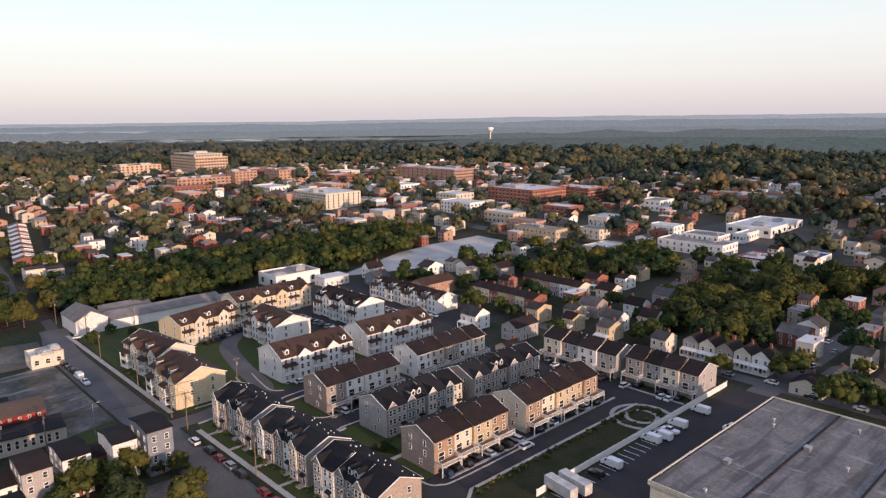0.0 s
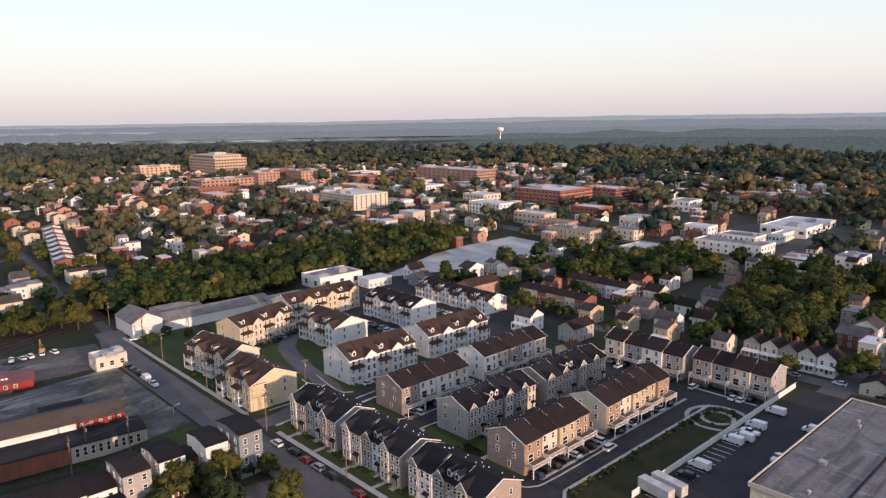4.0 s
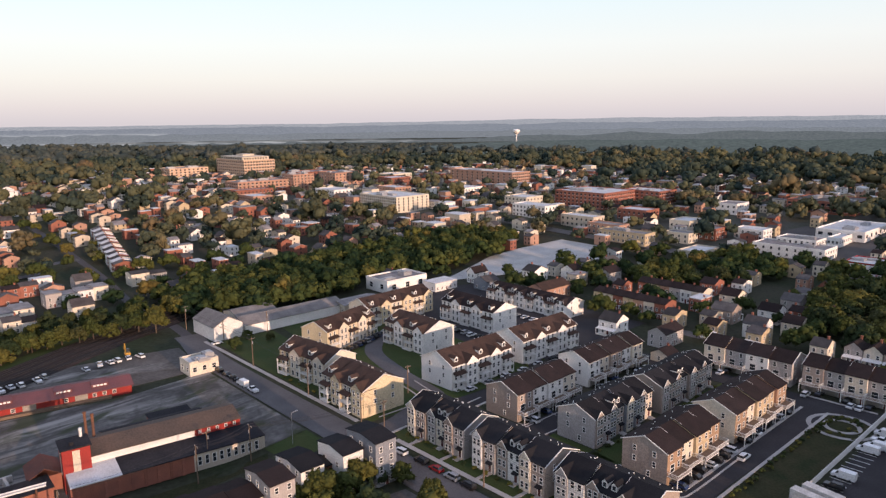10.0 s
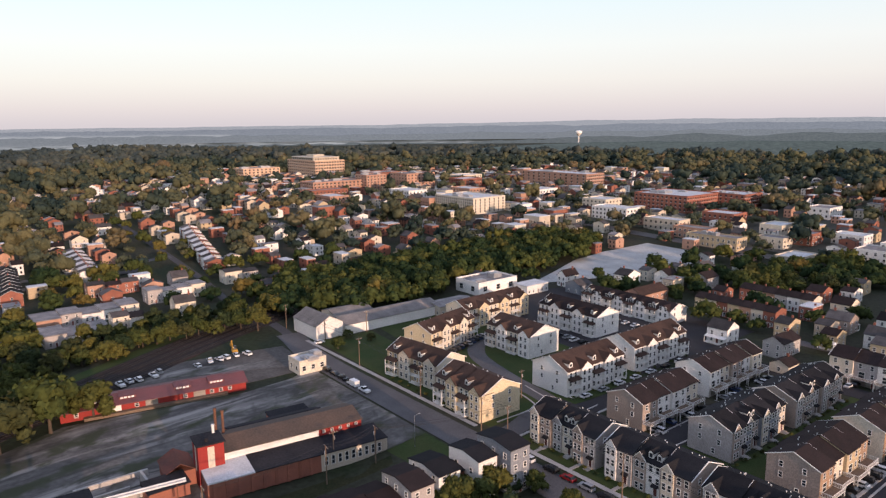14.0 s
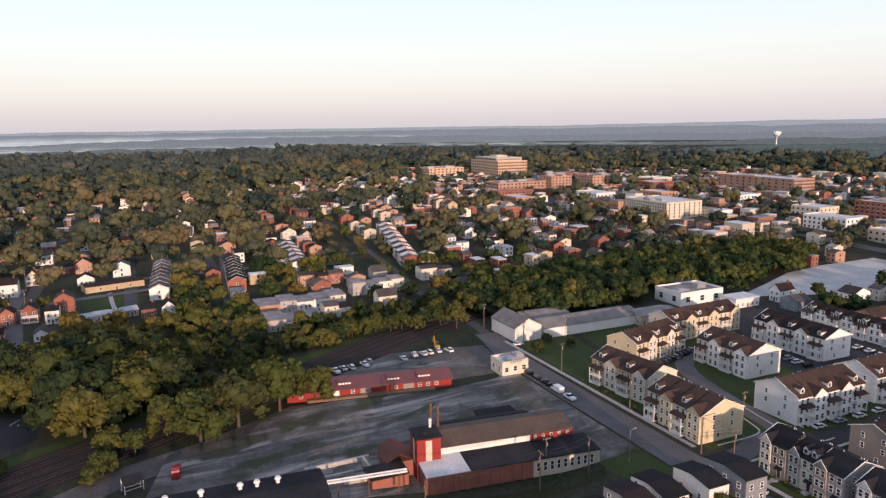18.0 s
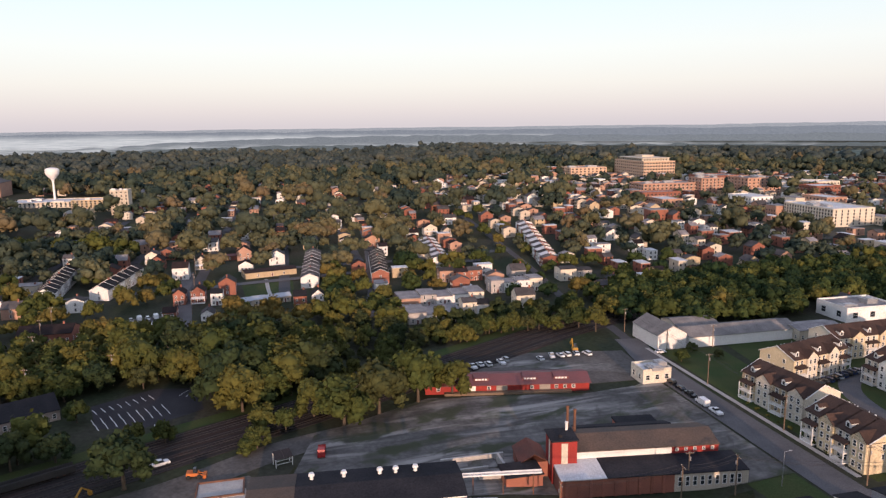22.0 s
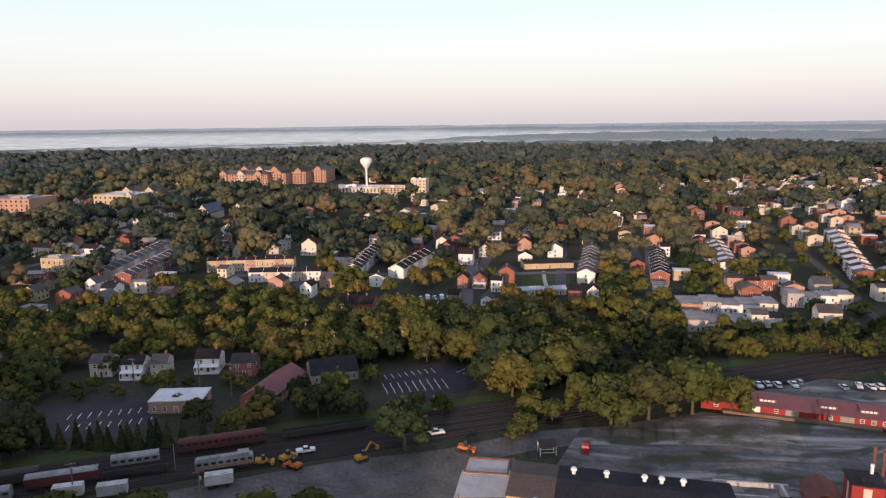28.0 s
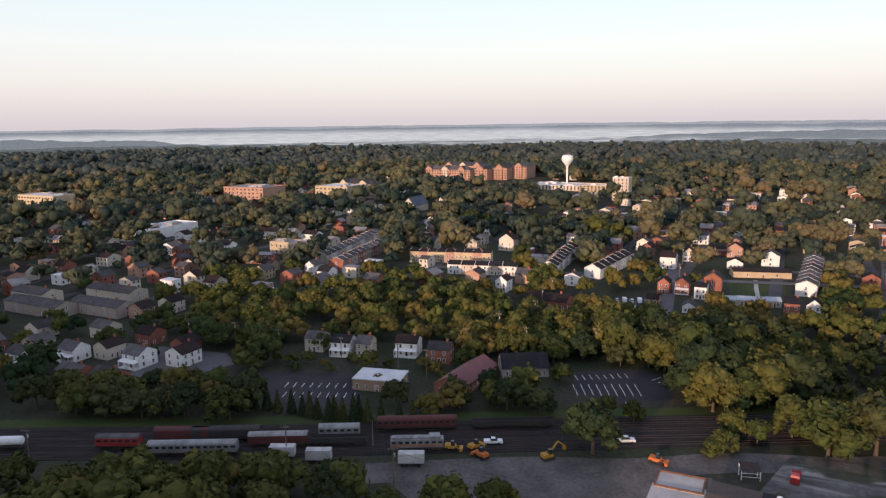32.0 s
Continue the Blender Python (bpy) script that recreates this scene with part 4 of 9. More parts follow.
                g.gable(cx - w * 0.45, cx + w * 0.45, y0 - 0.8, y0 + 4.8, eave + dz, 2.2, 0.3, 0.18, 0, "y")
                part("bay_roof", g, roof, t)
                for zz in (1.7, 4.6, 7.3):
                    for s in (-0.2, 0.2):
                        window(t, cx + s * w, y0 - 0.8, zz, 0, 1.0, 1.6)
            for zz in (1.6, 4.5, 7.3):
                if i % 2 == 0:
                    for s in (-0.2, 0.2):
                        window(t, cx + s * w, y0, zz, 0, 1.0, 1.6)
    for i in range(n + 1):   # white rake boards on the gables and party walls
        d, dz = (offs[min(i, n - 1) % len(offs)], -0.35 if min(i, n - 1) % 2 else 0.0) if offs else (0.0, 0.0)
        if offs and 0 < i < n:
            d, dz = min(offs), 0.0
        xx = -L / 2 + i * w
        e = 0.3 if i == n else (-0.3 if i == 0 else 0)
        if style == "porch" and 0 < i < n:
            continue
        g = Geo()
        hw, hz = (0.08, 0.12) if i in (0, n) else (0.035, 0.06)
        for ya, yb in ((-D / 2 + d - 0.4, d), (d, D / 2 + d + 0.4))[:2 if i in (0, n) or style == "garage" else 1]:
            za, zb = (eave + dz - 0.1, eave + dz + rise + 0.18) if ya < d else (eave + dz + rise + 0.18, eave + dz - 0.1)
            g.hull([(xx + e - hw, ya, za - 0.1), (xx + e + hw, ya, za - 0.1), (xx + e + hw, yb, zb - 0.1), (xx + e - hw, yb, zb - 0.1)], [(xx + e - hw, ya, za + hz), (xx + e + hw, ya, za + hz), (xx + e + hw, yb, zb + hz), (xx + e - hw, yb, zb + hz)])
        part("rake_board", g, M_TRIM, t)
    for s, rz in ((-1, -math.pi / 2), (1, math.pi / 2)):
        d = offs[0 if s < 0 else (n - 1) % len(offs)] if offs else 0
        for zz in (1.7, 4.6, 7.4):
            for yy in (-0.22, 0.22) if zz > 2 else (-0.1,):
                if not faces_flight(x, y, TH + turn + rz):
                    continue
                window(t, s * L / 2, yy * D + d, zz, rz, 0.85, 1.4)
    return t


GW = [M_BRICK2, M_CREAM, M_TAN, M_TAUPE]
O = [0.0, 0.8]
row(125, 129, 0, 29, 13, 4, "garage", [M_TAUPE, M_CREAM, M_TAN, M_TAUPE], M_ROOF_BRN, "brown-roofed townhouse row with white rear decks over garages", offs=O, seed=1)
row(163, 128, 0, 35, 13, 5, "garage", [M_CREAM, M_CREAM, M_TAN, M_TAN, M_BRICK2], M_ROOF_BRN, "brown-roofed townhouse row with white rear decks over garages", offs=O, seed=2)
row(127, 180, 0, 30, 13, 4, "garage", [M_TAUPE, M_WHITE, M_WHITE, M_CREAM], M_ROOF_BRN, "dark brown-roofed townhouse row with white decks", offs=O, seed=3)
row(168, 182, 0, 34, 13, 5, "garage", [M_WHITE, M_CREAM, M_TAUPE, M_WHITE, M_CREAM], M_ROOF_BRN, "dark brown-roofed townhouse row with white decks", offs=O, seed=4)
row(205.5, 143, -math.pi / 2, 31, 12, 4, "garage", [M_CREAM, M_GREY, M_WHITE, M_GREY], M_ROOF_BRN, "dark-roofed townhouse row with white decks over garages", offs=O, seed=5)
row(208, 111.5, -math.pi / 2, 26, 12.5, 4, "garage", [M_TAUPE, M_GREY, M_CREAM, M_GREY], M_ROOF_BRN, "dark-roofed townhouse row with white decks over garages", offs=O, seed=6)
FW = [M_GREY, M_TAUPE, M_BLUEG, M_CREAM]
row(130, 153.5, 0, 31, 13, 4, "front", FW, M_ROOF_BLK, "charcoal-roofed townhouse row with white dormers", offs=O, seed=7)
row(166, 153, 0, 34, 13, 4, "front", [M_TAUPE, M_GREY, M_TAUPE, M_GREY], M_ROOF_BLK, "charcoal-roofed townhouse row with white dormers", offs=O, seed=8)
row(90, 179.5, -math.pi / 2, 24, 13, 3, "front", [M_TAUPE, M_CREAM, M_GREY, M_TAUPE], M_ROOF_BLK, "black-roofed townhouse row facing the main road", offs=O, seed=9)
row(90, 152, -math.pi / 2, 25, 13, 3, "front", [M_GREY, M_WHITE, M_TAUPE, M_CREAM], M_ROOF_BLK, "black-roofed townhouse row facing the main road", offs=O, seed=10)
row(90, 124, -math.pi / 2, 25, 13, 3, "front", [M_WHITE, M_GREY, M_TAUPE, M_CREAM], M_ROOF_BLK, "black-roofed townhouse row facing the main road", offs=O, seed=11)
BW = [M_WHITE, M_WHITE, M_CREAM]
row(130, 213.5, 0, 30, 16, 5, "porch", [M_WHITE], M_ROOF_TAN, "white townhouse row with brown roof and gabled bays", rise=3.6, seed=12)
row(169, 214, 0, 33, 15, 5, "porch", [M_WHITE], M_ROOF_TAN, "white townhouse row with brown roof and gabled bays", rise=3.6, seed=13)
row(141, 253, -math.pi / 2, 25, 16, 4, "porch", [M_CREAM, M_WHITE], M_ROOF_TAN, "cream townhouse row with brown roof and white porches", rise=3.4, seed=14)
row(181, 258, -math.pi / 2, 33, 15, 5, "porch", [M_WHITE], M_ROOF_BRN, "white townhouse row with dark brown roof and white porches", rise=3.2, seed=15)
row(159, 294, 0.05, 40, 14, 6, "porch", [M_CREAM, M_YELLOW], M_ROOF_TAN, "tan townhouse row with rust-brown roof", rise=3.2, seed=16)
row(119, 279, 0.25, 30, 14, 5, "porch", [M_YELLOW, M_CREAM], M_ROOF_TAN, "tan townhouse row with rust-brown roof", rise=3.2, seed=17)
row(91, 252, -math.pi / 2 + 0.12, 26, 14, 4, "porch", [M_TAN, M_CREAM], M_ROOF_TAN, "tan townhouse row with rust-brown roof beside the lawn", rise=3.2, seed=18)
row(88, 220, -math.pi / 2, 23, 16, 4, "porch", [M_CREAM, M_YELLOW], M_ROOF_TAN, "cream and pale yellow townhouse row with rust-brown roof", rise=3.6, seed=19)
row(219, 257, -math.pi / 2, 50, 13, 8, "porch", [M_WHITE], M_ROOF_BRN, "long white house row with dark brown roof", eave=6.4, rise=2.6, seed=20)


# ---- single houses ----
def house(x, y, rz, w, d, h, rise, wall, roof, label, axis="x", porch=False, chimney=True, group="houses", name="house", z=None, win=True, rake=False):
    """A house w wide and d deep; the front looks to -y."""
    t = thing(name, x, y, rz, label, "house", group, z=z)
    g = Geo()
    g.walls(-w / 2, w / 2, -d / 2, d / 2, -0.3, h, rise, axis)
    part("wall", g, wall, t)
    g = Geo()
    g.gable(-w / 2, w / 2, -d / 2, d / 2, h, rise, 0.35, 0.16, 0, axis) if rise else g.box(-w / 2 - 0.15, -d / 2 - 0.15, h, w / 2 + 0.15, d / 2 + 0.15, h + 0.35)
    part("roof", g, roof, t)
    if rake:
        g = Geo()
        for ya, yb, za, zb in ((-d / 2 - 0.4, 0, h - 0.1, h + rise + 0.2), (0, d / 2 + 0.4, h + rise + 0.2, h - 0.1)):
            g.hull([(-w / 2 - 0.12, ya, za - 0.2), (-w / 2 + 0.1, ya, za - 0.2), (-w / 2 + 0.1, yb, zb - 0.2), (-w / 2 - 0.12, yb, zb - 0.2)], [(-w / 2 - 0.12, ya, za + 0.12), (-w / 2 + 0.1, ya, za + 0.12), (-w / 2 + 0.1, yb, zb + 0.12), (-w / 2 - 0.12, yb, zb + 0.12)])
        part("rake_board", g, M_TRIM, t)
    if chimney:
        g = Geo()
        cx, cy = (w * 0.3, 0) if axis == "x" else (0.4, d * 0.3)
        g.box(cx - 0.35, cy - 0.35, h - 0.5, cx + 0.35, cy + 0.35, h + rise + 1.0)
        g.box(cx - 0.42, cy - 0.42, h + rise + 1.0, cx + 0.42, cy + 0.42, h + rise + 1.15)
        part("chimney", g, M_BRICK, t)
    if porch:
        g = Geo()
        g.box(-w / 2, -d / 2 - 2.0, 0, w / 2, -d / 2, 0.3)
        g.hull([(-w / 2, -d / 2 - 2.2, 2.7), (w / 2, -d / 2 - 2.2, 2.7), (w / 2, -d / 2, 2.7), (-w / 2, -d / 2, 2.7)], [(-w / 2, -d / 2 - 2.2, 2.85), (w / 2, -d / 2 - 2.2, 2.85), (w / 2, -d / 2, 3.4), (-w / 2, -d / 2, 3.4)])
        for k in (-1, 0, 1):
            g.box(k * (w / 2 - 0.1) - 0.1, -d / 2 - 2.1, 0.3, k * (w / 2 - 0.1) + 0.1, -d / 2 - 1.9, 2.7)
        part("porch", g, M_TRIM, t)
    if win:
        fl = [1.6, 4.3, 7.1, 9.9][:max(1, int(h / 2.7))]
        nx, ny = max(2, int(w / 3.2)), max(1, int(d / 4))
        if math.hypot(x + 50, y) > 400:
            nx, ny, fl = min(nx, 2), 1, fl[:2]
        if math.hypot(x + 50, y) > 520:
            ny = 0
        for zz in fl:
            for s in (-1, 1):
                fa = 0 if s < 0 else math.pi
                for i in range(nx if faces_flight(x, y, rz + fa) else 0):
                    window(t, -w / 2 + w * (i + 0.5) / nx, s * d / 2, zz, fa, 0.9, 1.4)
                fa = s * math.pi / 2
                for i in range(ny if faces_flight(x, y, rz + fa) else 0):
                    window(t, s * w / 2, -d / 2 + d * (i + 0.5) / ny, zz, fa, 0.9, 1.4)
        part("door", door_mesh(), None, t, "", (w * 0.02, -d / 2, 0.1))
    return t


# ---- trees ----
ICO = {}
for lev in (1, 2):
    bm = bmesh.new()
    bmesh.ops.create_icosphere(bm, subdivisions=lev, radius=1.0)
    ICO[lev] = (np.array([v.co for v in bm.verts]), np.array([[v.index for v in f.verts] for f in bm.faces]))
    bm.free()


def crown(rnd, r, h, lobes, lev, flakes, size, low=0.30, k0=0.27, k1=0.46):
    """A crown of many uneven leaf masses with loose clumps of leaves on them, from z=0 up: vertices and triangles."""
    ls, V, F, n = [], [], [], 0
    for k in range(lobes):
        a = 2.4 * k + rnd.uniform(-0.5, 0.5)
        q = rnd.uniform(0.3, 0.8) * r if k else 0
        zz = h * (low + 0.42 * (1 - (q / r) ** 2) + rnd.uniform(-0.15, 0.12)) if k else (low + 0.36) * h
        cr = rnd.uniform(k0, k1) * r * (1 if k else 0.56 / k1)
        c = np.array((q * math.cos(a), q * math.sin(a), zz))
        ls.append((c, cr))
        v, f = ICO[lev]
        sd = rnd.uniform(0, 90)
        bumps = np.array([1 + 0.55 * noise.noise((x * 1.7 + sd, y * 1.7, z * 1.7)) + 0.25 * noise.noise((x * 4 + sd, y * 4, z * 4)) for x, y, z in v])
        V.append(v * bumps[:, None] * cr * np.array((1, 1, 0.86)) + c)
        F.append(f + n)
        n += len(v)
    made = 0
    while made < flakes:
        c, cr = ls[rnd.randrange(len(ls))]
        d = Vector((rnd.gauss(0, 1), rnd.gauss(0, 1), rnd.gauss(0.3, 1))).normalized()
        p = Vector(c) + d * cr * rnd.uniform(0.86, 1.28)
        if any((p - Vector(c2)).length < r2 * 0.85 for c2, r2 in ls):
            continue
        nrm = (d + Vector((rnd.gauss(0, 0.6), rnd.gauss(0, 0.6), rnd.gauss(0.2, 0.6)))).normalized()
        s = nrm.cross(Vector((rnd.gauss(0, 1), rnd.gauss(0, 1), rnd.gauss(0, 1)))).normalized()
        t = nrm.cross(s)
        sa, sb = size * rnd.uniform(0.6, 1.2), size * rnd.uniform(0.5, 1.0)
        V.append(np.array([p + s * (x * sa) + t * (y * sb) - nrm * (rnd.uniform(0, 0.3) * size) for x, y in ((-1, -0.35), (0.2, -1), (1, 0.25), (-0.15, 1))]))
        F.append(np.array([[n, n + 1, n + 2], [n, n + 2, n + 3]]))
        n += 4
        made += 1
    return np.concatenate(V), np.concatenate(F)


def tris_mesh(name, V, F, material):
    me = bpy.data.meshes.new(name)
    k = len(F)
    me.vertices.add(len(V)), me.loops.add(3 * k), me.polygons.add(k)
    me.vertices.foreach_set("co", np.ascontiguousarray(V, dtype=np.float32).reshape(-1))
    me.loops.foreach_set("vertex_index", np.ascontiguousarray(F, dtype=np.int32).reshape(-1))
    me.polygons.foreach_set("loop_start", np.arange(0, 3 * k, 3, dtype=np.int32))
    me.polygons.foreach_set("use_smooth", np.ones(k, dtype=bool))
    me.materials.append(material)
    me.update(calc_edges=True)
    return me


def clumps(rnd, pts, size):
    """Leaf clumps as bent four-cornered flakes: vertices and triangles."""
    V, F = [], []
    for i, (p, d) in enumerate(pts):
        nrm = (d + Vector((rnd.gauss(0, 0.4), rnd.gauss(0, 0.4), rnd.gauss(0.15, 0.4)))).normalized()
        s = nrm.cross(Vector((rnd.gauss(0, 1), rnd.gauss(0, 1), rnd.gauss(0, 1)))).normalized()
        t = nrm.cross(s)
        a, b = size * rnd.uniform(0.55, 1.2), size * rnd.uniform(0.4, 0.9)
        V += [p + s * (c * a) + t * (e * b) - nrm * (rnd.uniform(0, 0.35) * size) for c, e in ((-1, -0.35), (0.2, -1), (1, 0.25), (-0.15, 1))]
        F += [[4 * i, 4 * i + 1, 4 * i + 2], [4 * i, 4 * i + 2, 4 * i + 3]]
    return np.array(V), np.array(F)


def trunk_geo(rnd, h, r):
    g = Geo()
    top = h * 0.55
    g.cyl(0, 0, -0.2, 0.4, 0.42 * r / 5, 0.30 * r / 5, 8)
    g.cyl(0, 0, 0.4, top, 0.30 * r / 5, 0.14 * r / 5, 8)
    for k in range(6):
        a = 6.283 * k / 6 + rnd.uniform(-0.4, 0.4)
        z0 = top * rnd.uniform(0.55, 0.98)
        g.rod((0, 0, z0), (math.cos(a) * r * 0.6, math.sin(a) * r * 0.6, z0 + h * rnd.uniform(0.15, 0.3)), 0.10 * r / 5, 5, 0, 0.03)
    return g


TREES = []
trnd = random.Random(4)
for k in range(9):
    r, h = 5.0, trnd.uniform(10.5, 13)
    V, F = crown(trnd, r * 1.06, h * 1.12, trnd.randint(28, 34), 1, 840, 0.5, 0.15, 0.17, 0.32)
    V[:, 2] += h * 0.02
    TREES.append((tris_mesh("crown", V, F, M_LEAF if k % 3 else M_LEAFD), trunk_geo(trnd, h, r).mesh("trunk", M_BARK), h))
CONIF = []
for k in range(3):
    pts = []
    for i in range(800):
        z = trnd.random() ** 1.4
        a = trnd.uniform(0, 6.283)
        rr = 2.3 * (1 - z) * trnd.uniform(0.75, 1.05) + 0.1
        d = Vector((math.cos(a), math.sin(a), 0.35)).normalized()
        pts.append((Vector((rr * math.cos(a), rr * math.sin(a), 0.8 + z * 10)), d))
    g = Geo()
    g.cyl(0, 0, -0.2, 8, 0.22, 0.05, 7)
    CONIF.append((tris_mesh("crown", *clumps(trnd, pts, 0.5), M_LEAFD), g.mesh("trunk", M_BARK), 11))
BUSH = []
for k in range(3):
    BUSH.append(tris_mesh("bush", *crown(trnd, 1.2, 1.7, 6, 1, 60, 0.2, 0.22), M_LEAF if k else M_LEAFD))
TREE_N = [0]


MORE = []


def tree(x, y, s=1.0, kind=None, sz=None, label=""):
    if TREE_N[0] >= 290 and not kind:
        return MORE.append((x, y, s))
    pool = CONIF if kind == "conifer" else TREES
    cr, tr, h = pool[trnd.randrange(len(pool))]
    name = "conifer" if kind == "conifer" else "tree"
    t = thing(name, x, y, trnd.uniform(0, 6.28), label or ("dark green conifer with a pointed crown" if kind else "broadleaf tree with an uneven yellowish-green crown"), "tree", "conifers" if kind else "broadleaf trees")
    t.scale = (s, s, s * (sz or trnd.uniform(0.85, 1.1)))
    part("trunk", tr, None, t)
    part("crown", cr, None, t)
    TREE_N[0] += not kind
    return t


def inside(x, y, poly):
    c = False
    for (x0, y0), (x1, y1) in zip(poly, poly[1:] + poly[:1]):
        if (y0 > y) != (y1 > y) and x < (x1 - x0) * (y - y0) / (y1 - y0) + x0:
            c = not c
    return c


def wood(poly, gap, s0, s1, seed, sz=None):
    rnd = random.Random(seed)
    xs, ys = [p[0] for p in poly], [p[1] for p in poly]
    y = min(ys)
    while y < max(ys):
        x = min(xs) + rnd.uniform(0, gap)
        while x < max(xs):
            q = (x + rnd.uniform(-0.3, 0.3) * gap, y + rnd.uniform(-0.3, 0.3) * gap)
            if inside(*q, poly):
                tree(*q, rnd.uniform(s0, s1), sz=sz)
            x += gap
        y += gap * 0.87


WOOD_CREEK = [uv(*p) for p in ((82, 356), (92, 346), (116, 337), (176, 340), (184, 353), (214, 353), (238, 348), (292, 352), (335, 372), (340, 392), (305, 430), (250, 420), (191, 425), (134, 420), (90, 400))]
WOOD_WEST = [(-258, 150), (-249, 186), (-270, 212), (-298, 224), (-319, 190), (-331, 160), (-318, 146), (-286, 166)]
WOOD_BANK = [(-246, 190), (-238, 228), (-246, 246), (-262, 256), (-292, 250), (-300, 228), (-272, 214)]
WOOD_SCRUB = [(-240, 236), (-226, 262), (-208, 318), (-215, 333), (-240, 302), (-262, 270)]
WOOD_RIGHT = [(96, 262), (125, 256), (150, 300), (175, 330), (240, 330), (250, 350), (180, 362), (130, 350), (100, 300)]
WOOD_MID = [(30, 400), (70, 360), (130, 390), (150, 410), (120, 440), (60, 425)]
for x, y, s in ((*uv(67, 345), 1.15), (*uv(62, 352), 1.0), (*uv(63, 360), 1.1), (*uv(56, 356), 0.85), (*uv(50, 352), 0.8), (*uv(44, 355), 0.85), (*uv(38, 353), 0.8), (*uv(32, 356), 0.85), (*uv(26, 354), 0.8), (*uv(19, 355), 0.85), (*uv(12, 349), 0.8), (*uv(5, 346), 0.85), (*uv(85, 362), 1.1), (*uv(84, 372), 1.0), (*uv(66, 372), 0.9), (*uv(86, 336), 0.6), (*uv(43, 175), 1.0), (*uv(38.5, 178), 0.8), (*uv(48.4, 173.5), 0.9), (*uv(63.2, 157.9), 0.6), (*uv(64, 170), 0.6), (*uv(54, 174), 0.8), (*uv(35, 170), 0.9), (*uv(59, 175), 0.7), (*uv(82, 300), 0.6), (*uv(92, 309), 0.45), (*uv(98, 300), 0.4), (*uv(57, 150), 0.9), (*uv(46, 158), 1.0), (-223, 165, 1.75), (-230, 173, 1.6), (-219, 178, 1.8), (-213, 192, 1.8), (-206, 203, 1.3), (-222, 196, 1.5), (-214, 205, 1.15), (-236, 166, 1.2), (-242, 150, 0.9), (-236, 153, 0.75), (-249, 107, 1.75), (-299, 98, 0.9), (-287, 101, 0.85), (-302, 66, 1.05), (-294, 84, 0.95),
                (-330, -22, 1.35), (-336, -32, 1.2), (-324, -12, 1.15), (-318, 1, 1.35), (-311, 14, 1.4), (-316, 20, 1.3), (-292, 73, 0.85), (-285, 98, 1.05), (-279, 107, 1.0), (-236, 141, 0.75), (-236, 137, 0.6), (-345, -45, 1.3), (-352, -36, 1.2), (-342, -8, 1.1), (-338, 3, 1.1), (-322, -6, 1.1), (-369, 54, 0.8), (-378, 60, 1.1), (-327, 100, 0.8), (-333, 106, 1.0), (-299, 126, 0.8), (-268, 124, 0.7), (-262, 130, 0.7), (-345, -24, 1.3), (-336, -18, 1.2),
                (-274, -18, 1.1), (-269, -8, 1.2), (-263, 7, 1.35), (-257, 20, 1.4), (-249, 34, 1.25), (-237, 57, 1.0), (-230, 68, 0.9), (-279, -28, 1.1), (-284, -40, 1.2), (-266, -22, 1.2), (-255, 4, 1.2), (-248, 18, 1.1), (-240, 44, 0.9)):
    tree(x, y, s)
for k, (u_, v_) in enumerate((u + 3 * ((i * 7) % 3) + side, v) for side in (-9, 9) for i, (u, v) in enumerate((77 + 0.055 * (v - 356), v) for v in range(362, 700, 17))):
    if (k * 5) % 4:
        MORE.append((*uv(u_, v_), 0.6 + 0.1 * ((k * 3) % 5)))
for x, y, k in ((-334, 370, 1.5), (-308, 386, 1.6), (-268, 258, 1.4), (-342, 305, 0.9), (-346, 313, 1.0), (-352, 322, 0.9), (-309, 276, 1.0), (-304, 257, 0.9), (-372, 345, 0.8), (-637, 235, 1.9), (-627, 250, 1.8), (-586, 271, 1.9), (-574, 290, 2.0), (-549, 302, 1.9), (-530, 308, 1.7), (-560, 300, 1.6), (-333, 285, 0.9), (-400, 268, 0.8), (-418, 258, 0.9), (-352, 245, 0.9), (-470, 245, 1.1), (-480, 200, 1.0), (-505, 215, 1.1), (-445, 200, 1.2)):
    MORE.append((x, y, k))
for x, y, k in ((-369, 22, 0.56), (-360, 29, 0.6), (-354, 26, 0.6), (-361, 35, 0.38), (-356, 40, 0.5), (-348, 40, 0.41), (-354, 46, 0.56), (-346, 51, 0.39), (-340, 52, 0.35), (-349, 62, 0.41), (-338, 74, 0.43), (-332, 86, 0.53), (-324, 88, 0.54), (-316, 88, 0.43), (-384, -11, 0.6), (-390, 13, 0.8), (-383, 26, 0.9), (-384, 37, 0.8), (-336, 105, 0.6), (-320, 65, 0.5), (-308, 85, 0.55), (-300, 86, 0.5)):
    MORE.append((x, y, k))
WOOD_LANE = [(-330, 122), (-316, 128), (-300, 160), (-310, 172), (-345, 168), (-362, 150), (-372, 128), (-350, 108)]
wood(WOOD_WEST, 12.0, 1.3, 1.85, 22)
wood(WOOD_BANK, 9.0, 0.5, 0.95, 29)
wood(WOOD_LANE, 11.0, 0.9, 1.3, 26)
wood(WOOD_SCRUB, 8.0, 0.5, 0.9, 25)
wood(WOOD_RIGHT, 10.5, 1.0, 1.5, 23)
wood(WOOD_MID, 11, 0.9, 1.2, 24)
wood(WOOD_CREEK, 9.2, 0.85, 1.3, 21)
